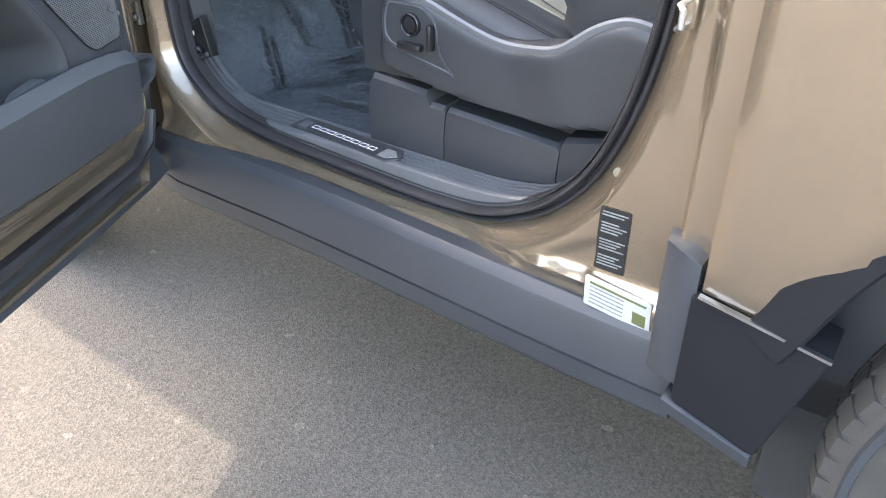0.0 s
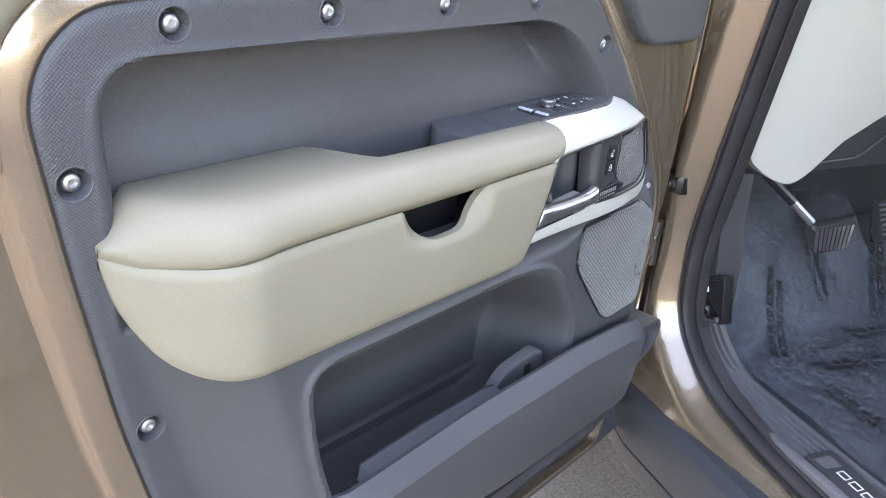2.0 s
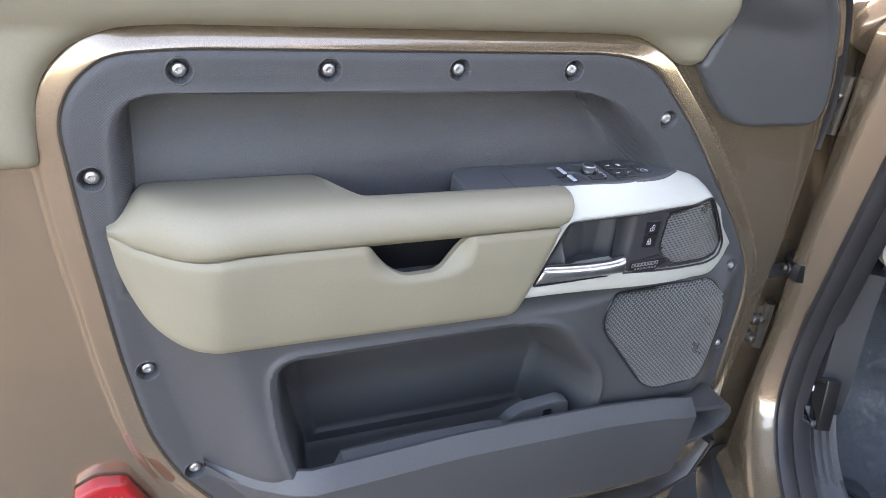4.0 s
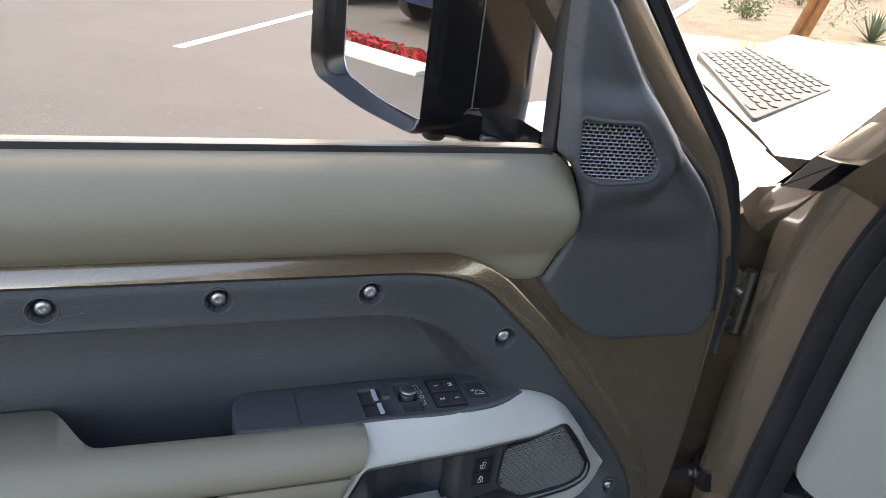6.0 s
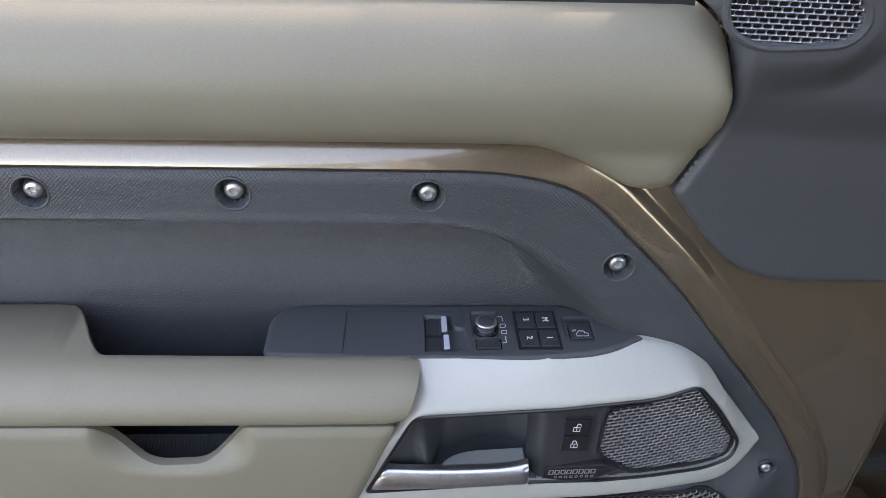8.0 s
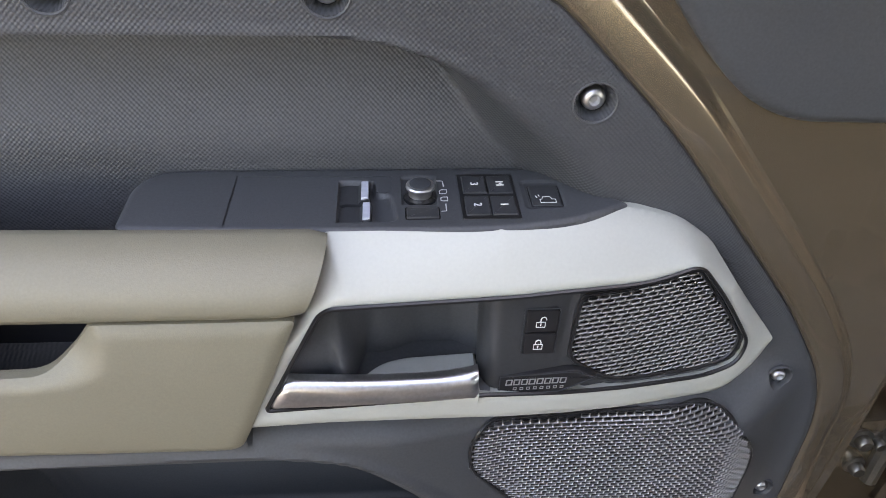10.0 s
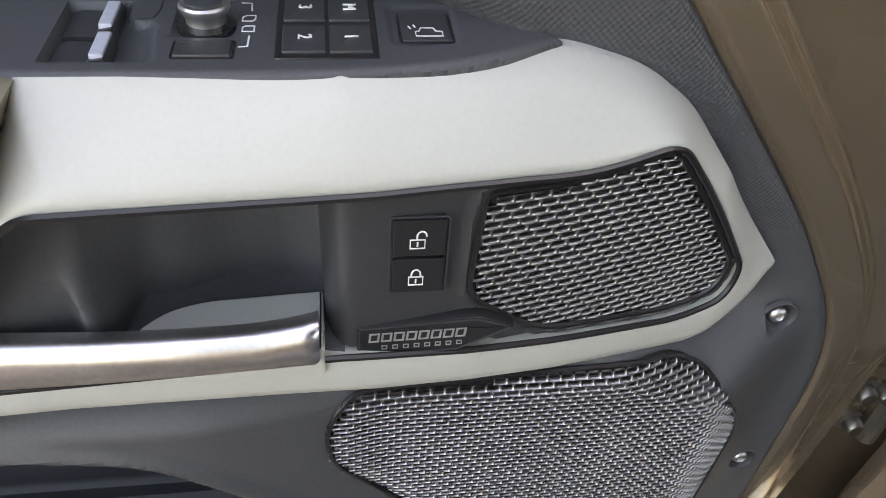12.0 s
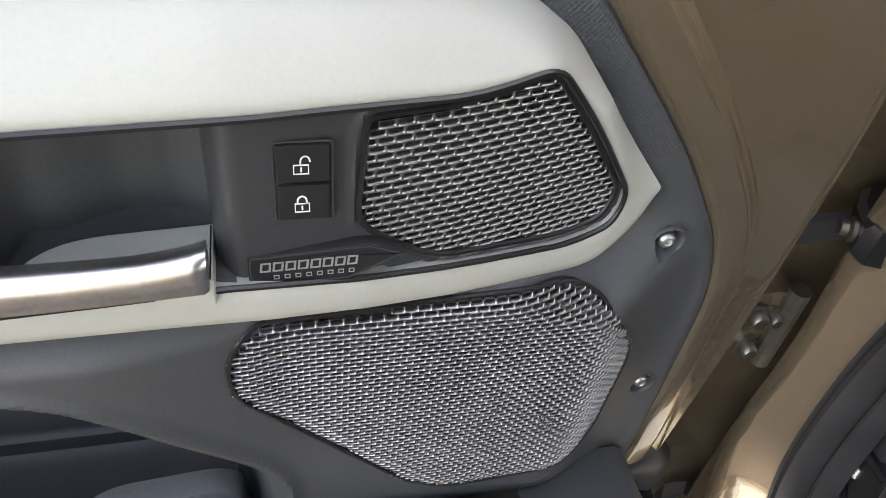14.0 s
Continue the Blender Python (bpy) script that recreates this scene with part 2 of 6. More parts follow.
for _a, _z in ((_c.outputs["Object"], _n.inputs["Vector"]), (_c.outputs["Object"], _w.inputs["Vector"]), (_w.outputs[0], _r.inputs[0]), (_r.outputs[0], _b.inputs["Alpha"]), (_n.outputs[0], _p.inputs["Height"]), (_p.outputs[0], _b.inputs["Normal"])):
    _t.links.new(_a, _z)


# ---- mesh tools ----
def smooth01(a):
    a = np.clip(a, 0, 1)
    return a * a * (3 - 2 * a)


def rounded(poly, r=0.01, n=5):
    """A closed outline with its corners rounded; r for all, or a list of one per corner."""
    out, k = [], len(poly)
    rs = r if isinstance(r, (list, tuple)) else [r] * k
    for i in range(k):
        p, a, b = (np.array(poly[j % k], float) for j in (i, i - 1, i + 1))
        la, lb = np.linalg.norm(a - p), np.linalg.norm(b - p)
        c = min(rs[i], la * 0.48, lb * 0.48)
        if c < 1e-5:
            out.append(tuple(p))
            continue
        s, e = p + (a - p) / la * c, p + (b - p) / lb * c
        for j in range(n + 1):
            w = j / n
            out.append(tuple((1 - w) ** 2 * s + 2 * w * (1 - w) * p + w * w * e))
    return out


def sdf(poly):
    """Signed distance from points (n, 2) to a closed outline; negative inside."""
    a = np.array(poly, float)
    b = np.roll(a, -1, 0)

    def f(p):
        best, inside = np.full(len(p), 1e9), np.zeros(len(p), bool)
        for (ax, ay), (bx, by) in zip(a, b):
            dx, dy = bx - ax, by - ay
            w = np.clip(((p[:, 0] - ax) * dx + (p[:, 1] - ay) * dy) / (dx * dx + dy * dy + 1e-15), 0, 1)
            best = np.minimum(best, (p[:, 0] - ax - w * dx) ** 2 + (p[:, 1] - ay - w * dy) ** 2)
            if dy:
                hit = (ay > p[:, 1]) != (by > p[:, 1])
                inside ^= hit & (p[:, 0] < dx * (p[:, 1] - ay) / dy + ax)
        return np.where(inside, -1, 1) * np.sqrt(best)
    return f


def solid(name, verts, faces, material, parent=None, sharp=35, label=""):
    me = bpy.data.meshes.new(name)
    me.from_pydata([tuple(map(float, v)) for v in verts], [], faces)
    me.materials.append(material)
    me.polygons.foreach_set("use_smooth", [True] * len(me.polygons))
    me.update()
    me.set_sharp_from_angle(angle=radians(sharp))
    ob = new(name, me)
    if parent:
        ob.parent = parent
    return tagged(ob, label)


def part(name, bm, material, parent=None, label="", sharp=35):
    me = bpy.data.meshes.new(name)
    bm.to_mesh(me)
    bm.free()
    me.materials.append(material)
    me.polygons.foreach_set("use_smooth", [len(f.vertices) < 7 for f in me.polygons])
    me.set_sharp_from_angle(angle=radians(sharp))
    ob = new(name, me)
    if parent:
        ob.parent = parent
    return tagged(ob, label)


def relief(name, inside, box, step, depth, material, parent=None, skirt=0.012, label="", sharp=38):
    """A moulded panel over the (a, b) plane: all of the box where inside() < 0, pushed back by depth(points, distance); its rim turns back by skirt."""
    x0, z0, x1, z1 = box
    nx, nz = int((x1 - x0) / step) + 1, int((z1 - z0) / step) + 1
    gx, gz = np.meshgrid(x0 + step * np.arange(nx + 1), z0 + step * np.arange(nz + 1))
    p = np.stack([gx.ravel(), gz.ravel()], 1)
    s = inside(p)
    keep = (s < 0).reshape(nz + 1, nx + 1)
    cell = keep[:-1, :-1] | keep[1:, :-1] | keep[:-1, 1:] | keep[1:, 1:]
    move = s > -0.35 * step
    for _ in range(3):
        q, e = p[move], 1e-4
        sq = inside(q)
        gr = np.stack([(inside(q + d) - inside(q - d)) / (2 * e) for d in (np.array([e, 0]), np.array([0, e]))], 1)
        q = q - gr * sq[:, None] * (np.abs(sq) < 2 * step)[:, None]
        p[move] = q
    s = np.minimum(inside(p), 0)
    y = depth(p, s)
    verts = np.stack([p[:, 0], y, p[:, 1]], 1)
    j, i = np.nonzero(cell)
    w = nx + 1
    quads = np.stack([j * w + i, j * w + i + 1, (j + 1) * w + i + 1, (j + 1) * w + i], 1)
    used = np.unique(quads)
    re = np.full(len(verts), -1)
    re[used] = np.arange(len(used))
    verts, quads = verts[used], re[quads]
    faces = quads.tolist()
    if skirt:
        edges = {}
        for f in faces:
            for k in range(4):
                a, b = f[k], f[(k + 1) % 4]
                edges[(min(a, b), max(a, b))] = None if (min(a, b), max(a, b)) in edges else (a, b)
        rim = [e for e in edges.values() if e]
        back, extra = {}, []
        for a, b in rim:
            for k in (a, b):
                if k not in back:
                    back[k] = len(verts) + len(extra)
                    extra.append(verts[k] + (0, skirt, 0))
        faces += [[b, a, back[a], back[b]] for a, b in rim]
        verts = np.concatenate([verts, extra])
    return solid(name, verts, faces, material, parent, sharp, label)


DOORWISE = lambda a, b, c: (a, c, b)
UPWISE = lambda a, b, c: (a, b, -c)


def inset(poly, d):
    """The outline moved inwards by d."""
    p = np.array(poly, float)
    t = np.roll(p, -1, 0) - np.roll(p, 1, 0)
    t /= np.linalg.norm(t, axis=1)[:, None] + 1e-12
    area = 0.5 * np.sum(p[:, 0] * np.roll(p[:, 1], -1) - np.roll(p[:, 0], -1) * p[:, 1])
    n = np.stack([-t[:, 1], t[:, 0]], 1) * (1 if area > 0 else -1)
    return p + n * d


def slab(name, poly, front, back, material, parent=None, bevel=0.0015, at=DOORWISE, label="", dish=0.0):
    """A plate with the given outline from front to back, its front edge bevelled; dish sinks its face."""
    poly = [np.array(q) for q in poly]
    rings = [[at(*q, back) for q in poly], [at(*q, front + bevel) for q in poly],
             [at(*q, front + 0.3 * bevel) for q in inset(poly, 0.3 * bevel)], [at(*q, front) for q in inset(poly, bevel)], [at(*q, front) for q in inset(poly, bevel * 1.25)]]
    if dish:
        rings.append([at(*q, front) for q in inset(poly, bevel * 1.8)])
        rings.append([at(*q, front + dish) for q in inset(poly, bevel * 1.8 + dish)])
        rings.append([at(*q, front + dish) for q in inset(poly, bevel * 2.1 + dish)])
    return loft(name, rings, material, parent, label=label)


def loft(name, rings, material, parent=None, closed=True, caps=True, label="", sharp=35):
    """A skin over rings of equally many points."""
    bm = bmesh.new()
    rows = [[bm.verts.new(q) for q in r] for r in rings]
    n = len(rows[0])
    for r, q in zip(rows, rows[1:]):
        for k in range(n if closed else n - 1):
            bm.faces.new((r[k], r[(k + 1) % n], q[(k + 1) % n], q[k]))
    if caps and closed:
        bm.faces.new(rows[0]), bm.faces.new(rows[-1])
    bmesh.ops.recalc_face_normals(bm, faces=bm.faces)
    return part(name, bm, material, parent, label, sharp)


def sweep(name, path, profile, normal, material, parent=None, closed=False, caps=True, label="", sharp=40):
    """A profile of (a, b) carried along a path: a across it in the plane whose normal is given, b along that normal."""
    p = [Vector(q) for q in path]
    nrm, rings, k = Vector(normal).normalized(), [], len(p)
    for i in range(k):
        a, b = (p[i - 1], p[(i + 1) % k]) if closed else (p[max(i - 1, 0)], p[min(i + 1, k - 1)])
        t = (b - a).normalized()
        side = nrm.cross(t).normalized()
        rings.append([p[i] + side * u + nrm * v for u, v in profile])
    if closed:
        rings.append(rings[0])
    ob = loft(name, rings, material, parent, True, caps and not closed, label, sharp)
    return ob


def circle(r, n=10, cx=0.0, cy=0.0):
    return [(cx + r * math.cos(2 * math.pi * k / n), cy + r * math.sin(2 * math.pi * k / n)) for k in range(n)]


def tube(name, path, r, material, parent=None, n=10, label=""):
    """A round bar along a bent line; r may be a list of radii."""
    p = [Vector(q) for q in path]
    rings = []
    for i in range(len(p)):
        t = (p[min(i + 1, len(p) - 1)] - p[max(i - 1, 0)]).normalized()
        s = t.orthogonal().normalized() if i == 0 else (s - t * s.dot(t)).normalized()
        w = t.cross(s)
        q = r[i] if isinstance(r, (list, tuple)) else r
        rings.append([p[i] + s * a * q + w * b * q for a, b in circle(1, n)])
    return loft(name, rings, material, parent, label=label)


def lathe(name, profile, centre, axis, material, parent=None, n=24, label="", caps=True):
    """A turned piece: (radius, height along the axis) rings about the centre."""
    ax = Vector(axis).normalized()
    s = ax.orthogonal().normalized()
    w = ax.cross(s)
    rings = [[Vector(centre) + ax * h + (s * a + w * b) * max(r, 1e-5) for a, b in circle(1, n)] for r, h in profile]
    return loft(name, rings, material, parent, caps=caps, label=label)


def block(name, lo, hi, material, parent=None, bevel=0.003, label="", seg=2):
    bm = bmesh.new()
    bmesh.ops.create_cube(bm, size=1.0)
    for v in bm.verts:
        v.co = Vector([lo[k] + (v.co[k] + 0.5) * (hi[k] - lo[k]) for k in range(3)])
    if bevel:
        bmesh.ops.bevel(bm, geom=bm.edges[:], offset=bevel, segments=seg, profile=0.5, affect="EDGES")
    return part(name, bm, material, parent, label)


def strokes(name, lines, width, at, level, material, parent=None, label="", thick=0.0006):
    """Printed or inlaid strokes: each a polyline in the (a, b) plane, as one thin raised mesh."""
    bm = bmesh.new()
    for line in lines:
        pts = [np.array(q, float) for q in line]
        shut = np.allclose(pts[0], pts[-1]) and len(pts) > 3
        left, right = [], []
        for i, q in enumerate(pts):
            a = pts[i - 1] if i else (pts[-2] if shut else q)
            b = pts[i + 1] if i < len(pts) - 1 else (pts[1] if shut else q)
            d = (b - a) / (np.linalg.norm(b - a) + 1e-12)
            n = np.array([-d[1], d[0]]) * width / 2
            left.append(q + n), right.append(q - n)
        for i in range(len(pts) - 1):
            ring = [left[i], left[i + 1], right[i + 1], right[i]]
            lo = [bm.verts.new(at(*q, level)) for q in ring]
            hi = [bm.verts.new(at(*q, level - thick)) for q in ring]
            bm.faces.new(hi)
            for k in range(4):
                bm.faces.new((lo[k], lo[(k + 1) % 4], hi[(k + 1) % 4], hi[k]))
    bmesh.ops.recalc_face_normals(bm, faces=bm.faces)
    return part(name, bm, material, parent, label)


def lettering(name, text, size, matrix, material, parent=None, label="", bold=0.0):
    cu = bpy.data.curves.new(name, "FONT")
    cu.body, cu.size, cu.extrude, cu.align_x, cu.align_y = text, size, 0.0002, "CENTER", "CENTER"
    cu.offset = bold
    tmp = bpy.data.objects.new(name, cu)
    me = bpy.data.meshes.new_from_object(tmp)
    bpy.data.objects.remove(tmp)
    me.transform(matrix)
    me.materials.append(material)
    ob = new(name, me)
    if parent:
        ob.parent = parent
    return tagged(ob, label)


def perforated(name, inside, box, pitch, slot, surf, material, parent, thick=0.0016, label=""):
    """Pressed sheet with rows of long holes, every other row shifted by half a pitch; surf gives its depth."""
    x0, z0, x1, z1 = box
    px, pz = pitch
    sx, sz = slot
    verts, faces = [], []
    ring = [(-1, -0.6), (-0.72, -1), (0.72, -1), (1, -0.6), (1, 0.6), (0.72, 1), (-0.72, 1), (-1, 0.6)]
    outer = [(-1, -1), (-0.5, -1), (0.5, -1), (1, -1), (1, 1), (0.5, 1), (-0.5, 1), (-1, 1)]
    cells = []
    for r in range(int((z1 - z0) / pz) + 1):
        for c in range(int((x1 - x0) / px) + 2):
            cells.append((x0 + (c + 0.5 * (r % 2)) * px, z0 + r * pz))
    cells = np.array(cells)
    cells = cells[inside(cells) < -0.25 * pz]
    for cx, cz in cells:
        k = len(verts)
        pts = [(cx + a * px / 2, cz + b * pz / 2, -0.0002) for a, b in outer]
        pts += [(cx + a * sx / 2 * 1.12, cz + b * sz / 2 * 1.2, 0.0) for a, b in ring]
        pts += [(cx + a * sx / 2, cz + b * sz / 2, 0.0006) for a, b in ring]
        pts += [(cx + a * sx / 2, cz + b * sz / 2, thick) for a, b in ring]
        verts += pts
        for m in range(3):
            for q in range(8):
                a, b = k + 8 * m + q, k + 8 * m + (q + 1) % 8
                faces.append((a, b, b + 8, a + 8))
    v = np.array(verts)
    y = surf(v[:, :2]) + v[:, 2]
    return solid(name, np.stack([v[:, 0], y, v[:, 1]], 1), faces, material, parent, 60, label)


# ---- the open door: its inner side lies on y = 0, its hinges at greater x ----
door = tagged(new("car_door"), "bronze car door swung wide open with leather and plastic trim", "car door")
door.location = (0.0, 0.06, 0.43)
door.empty_display_size = 0.1


def of_door(ob):
    ob.parent = door
    ob.matrix_parent_inverse = Matrix.Translation(-door.location)
    return ob


CARD = rounded([(-0.489, 1.17), (-0.478, 1.2), (-0.45, 1.226), (-0.39, 1.2315), (0.05, 1.2295), (0.105, 1.217), (0.185, 1.138), (0.298, 0.999), (0.336, 0.937), (0.347, 0.89), (0.346, 0.72),
                (0.325, 0.618), (0.2, 0.6), (-0.1, 0.604), (-0.2, 0.618), (-0.29, 0.648), (-0.36, 0.69), (-0.41, 0.757), (-0.438, 0.82), (-0.458, 0.92), (-0.478, 1.065)], 0.03, 4)
card_sd = sdf(CARD)
recess_sd = sdf(rounded([(-0.452, 1.0), (-0.452, 1.195), (0.052, 1.192), (0.160, 1.104), (0.185, 1.0)], [0, 0.045, 0.06, 0.05, 0], 6))
pouch_sd = sdf(rounded([(-0.322, 0.934), (-0.045, 0.937), (0.004, 0.928), (0.032, 0.907), (0.064, 0.870), (0.092, 0.836), (0.100, 0.80), (0.085, 0.685), (-0.27, 0.685), (-0.315, 0.85)], [0.03, 0.04, 0.03, 0.03, 0.03, 0.03, 0.02, 0.02, 0.02, 0.05], 6))
SCREWS = [(-0.392, 1.2145), (-0.261, 1.2145), (-0.13, 1.2145), (0.0, 1.2135), (0.139, 1.1565), (-0.469, 1.1195), (-0.437, 0.9085), (-0.397, 0.7645), (-0.293, 0.6685)]
SMALL_SCREWS = [(0.299, 0.95), (0.326, 0.817)]


LOUD = rounded([(0.078, 0.932), (0.089, 0.9535), (0.232, 0.9545), (0.254, 0.945), (0.290, 0.892), (0.283, 0.815), (0.266, 0.795), (0.192, 0.791), (0.168, 0.803), (0.082, 0.905)], [0.012, 0.012, 0.02, 0.015, 0.02, 0.02, 0.015, 0.02, 0.02, 0.012], 5)
loud_sd = sdf(LOUD)


def card_face(p):
    """Depth of the moulded door card without its wells."""
    x, z = p[:, 0], p[:, 1]
    left = -0.452 + np.clip(1.0 - z, 0, 0.4) * 0.26
    swell = smooth01((x - left) / 0.085) * smooth01((0.336 - x) / 0.085)
    swell *= smooth01((np.where(x > -0.06, 0.99, 1.03) - 0.020 * smooth01((x - 0.20) / 0.06) - z) / 0.045) * (0.72 + 0.28 * smooth01((0.12 - x) / 0.1))
    swell *= smooth01((z - 0.695) / 0.085)
    return -0.052 * swell


def card_depth(p, s):
    x, z = p[:, 0], p[:, 1]
    y = card_face(p)
    r = np.minimum(recess_sd(p), 0)
    lean = 0.009 + 0.032 * np.maximum(smooth01((x - 0.03) / 0.07), 0.7 * smooth01((-0.425 - x) / 0.02))
    y = y + (0.036 + 0.024 * smooth01((z - 1.105) / 0.08)) * smooth01(-r / lean) * (r < 0) - 0.0012 * smooth01(1 - np.abs(recess_sd(p) - 0.002) / 0.004)
    q = np.minimum(pouch_sd(p), 0)
    wall = 0.022 + 0.012 * smooth01((x + 0.0) / 0.06)
    k = smooth01(-q / wall)
    y = y * (1 - k) + (0.072 - 0.052 * smooth01((z - 0.78) / 0.15)) * k
    y = y + 0.005 * smooth01((-pouch_sd(p) - 0.034) / 0.006) - 0.0035 * smooth01(1 - np.abs(pouch_sd(p) - 0.006) / 0.006)
    y = np.where(loud_sd(p) < -0.014, y + 0.008, y)
    for cx, cz in SCREWS + SMALL_SCREWS:
        d = np.hypot(x - cx, z - cz)
        k = 0.70 if (cx, cz) in SMALL_SCREWS else 0.93
        near, deep = (d > 0.0072 * k) & (d < 0.0135 * k), d <= 0.0072 * k
        for axis, c in ((0, cx), (1, cz)):
            p[near, axis] = c + (p[near, axis] - c) * (0.0118 * k / d[near])
        y = np.where(deep, y + 0.020, y)
    return y + 0.003 * (1 + np.maximum(s, -0.006) / 0.006) ** 2


of_door(relief("door_card", card_sd, (-0.5, 0.59, 0.36, 1.24), 0.0026, card_depth, WEAVE, None, 0.014, "charcoal moulded plastic with a fine lattice grain"))


card = bpy.data.objects["door_card"]
card.data.materials.append(CHARCOAL)
for f in card.data.polygons:
    if f.center.z < 1.0:
        f.material_index = 1
of_door(sweep("card_gap", [(a, 0.0045, b) for a, b in CARD], circle(0.0016, 6), (0, 1, 0), RUBBER, closed=True))


def screw(cx, cz, y, small=False):
    k = 0.70 if small else 0.93
    of_door(lathe("screw_cup", [(0.0142 * k, 0.0012), (0.0136 * k, -0.0004), (0.0128 * k, -0.0007), (0.0121 * k, -0.0001), (0.0114 * k, 0.003), (0.0104 * k, 0.0075 - 0.002 * small), (0.0094 * k, 0.0105 - 0.004 * small), (0.0001, 0.011 - 0.004 * small)], (cx, y, cz), (0, 1, 0), CHARCOAL, n=28, caps=False))
    head = lathe("screw", [(0.0070 * k, 0.0062), (0.0073 * k, 0.0030), (0.0070 * k, 0.0014), (0.0060 * k, 0.0002), (0.0046 * k, -0.0006), (0.0032 * k, -0.0008), (0.0028 * k, -0.0004), (0.0024 * k, 0.0014), (0.0001, 0.0016)],
                 (cx, y + (0.0 if small else 0.0035), cz), (0, 1, 0), STEEL, n=18, label="bright flanged hexalobular screw")
    of_door(head)


for cx, cz in SCREWS:
    screw(cx, cz, 0.0)
for cx, cz in SMALL_SCREWS:
    screw(cx, cz, float(card_face(np.array([[cx, cz]]))[0]), True)

# painted inner steel, seen all round the card
STEELOUT = rounded([(-0.72, 0.50), (0.30, 0.50), (0.37, 0.58), (0.398, 0.72), (0.405, 0.85), (0.412, 0.98), (0.412, 1.14), (0.407, 1.20), (0.388, 1.262), (0.30, 1.38), (0.21, 1.38), (0.20, 1.325), (-0.72, 1.325)], 0.02, 4)
steel_sd = sdf(STEELOUT)
hole_sd = sdf([tuple(q) for q in inset(CARD, -0.030)])


def steel_depth(p, s):
    x, z = p[:, 0], p[:, 1]
    d = np.maximum(card_sd(p), 0)
    tilt = 0.0112 * (1 - 0.62 * np.maximum(smooth01((x - 0.05) / 0.07), smooth01((-0.43 - x) / 0.04)))
    y = 0.0050 - 0.004 * smooth01(d / 0.004) + tilt * np.clip((d - 0.0025) / 0.0195, 0, 1) ** 1.25 + (0.0128 - tilt) * smooth01((d - 0.0210) / 0.0095) + 0.0010 * smooth01((d - 0.028) / 0.03)
    y = y + 0.012 * smooth01((0.575 - z) / 0.03) + 0.02 * smooth01((0.53 - z) / 0.012)
    y = y + 0.006 * smooth01((x - 0.352 - 0.12 * (0.95 - z)) / 0.012) * smooth01((0.90 - z) / 0.06)
    return y + 0.008 * (1 + np.clip(steel_sd(p), -0.010, 0) / 0.010) ** 2


of_door(relief("inner_steel_panel", lambda p: np.maximum(steel_sd(p), -hole_sd(p)), (-0.73, 0.49, 0.44, 1.41), 0.005, steel_depth, PAINT, None, 0.05, "bronze metallic painted steel"))
rings = []
for d in (-0.004, -0.001, 0.0005, 0.002, 0.0035, 0.005, 0.008, 0.012, 0.016, 0.019, 0.0205, 0.022, 0.0235, 0.025, 0.0265, 0.028, 0.0295, 0.0315):
    q = inset(CARD, -d)
    y = steel_depth(q, np.minimum(steel_sd(q), 0)) - 0.0004 * (d < 0.030)
    rings.append([(a, b, c) for (a, c), b in zip(q, y)])
of_door(loft("card_surround", rings, PAINT, None, caps=False, label="bronze metallic painted edge round the card"))
# outer skin, closing the door behind
of_door(relief("outer_skin", sdf(rounded([(-0.74, 0.44), (0.36, 0.44), (0.415, 0.60), (0.42, 1.20), (0.38, 1.295), (-0.74, 1.295)], 0.03, 4)), (-0.76, 0.42, 0.48, 1.31), 0.04,
               lambda p, s: 0.125 - 0.03 * smooth01((p[:, 1] - 1.0) / 0.4) - 0.03 * smooth01((0.7 - p[:, 1]) / 0.3), PAINT, None, 0.006))
# edges of the door shell
of_door(sweep("shell_edge", [(-0.73, 0.07, 1.29), (-0.735, 0.07, 0.46), (0.34, 0.07, 0.46), (0.378, 0.07, 0.60), (0.396, 0.07, 0.80), (0.405, 0.07, 0.95), (0.405, 0.07, 1.14), (0.39, 0.07, 1.24)],
              [(0.004, -0.05), (0.004, 0.055), (-0.004, 0.055), (-0.004, -0.05)], (0, 1, 0), PAINT))
# lower rubber seal along the bottom and up the hinge side
of_door(sweep("bottom_seal", [(-0.70, 0.045, 0.508), (-0.3, 0.045, 0.503), (0.1, 0.045, 0.502), (0.30, 0.045, 0.505), (0.372, 0.045, 0.535), (0.40, 0.045, 0.60)],
              [(-0.021, -0.03), (-0.014, -0.038), (-0.004, -0.034), (0.002, -0.024), (0.012, -0.028), (0.02, -0.018), (0.02, 0.02), (-0.021, 0.02)], (0, 1, 0), RUBBER, label="glossy black rubber weather seal"))
of_door(sweep("lower_flap", [(-0.72, 0.075, 0.462), (0.1, 0.075, 0.458), (0.36, 0.075, 0.462), (0.43, 0.075, 0.47)], [(-0.03, -0.028), (0.025, -0.046), (0.03, -0.03), (0.03, 0.05), (-0.03, 0.05)], (0, 1, 0), CLADDING, label="dark plastic lower door edge"))
of_door(sweep("hinge_side_seal", [(0.417, 0.04, 1.10), (0.418, 0.04, 1.16), (0.413, 0.04, 1.205), (0.397, 0.04, 1.262), (0.380, 0.04, 1.308), (0.351, 0.04, 1.352), (0.295, 0.04, 1.416), (0.256, 0.04, 1.464), (0.115, 0.04, 1.636), (0.0, 0.04, 1.78)],
              [(-0.012, -0.010), (-0.009, -0.019), (-0.004, -0.021), (-0.002, -0.016), (0.001, -0.016), (0.004, -0.021), (0.009, -0.012), (0.009, 0.03), (-0.012, 0.03)], (0, 1, 0), RUBBER))

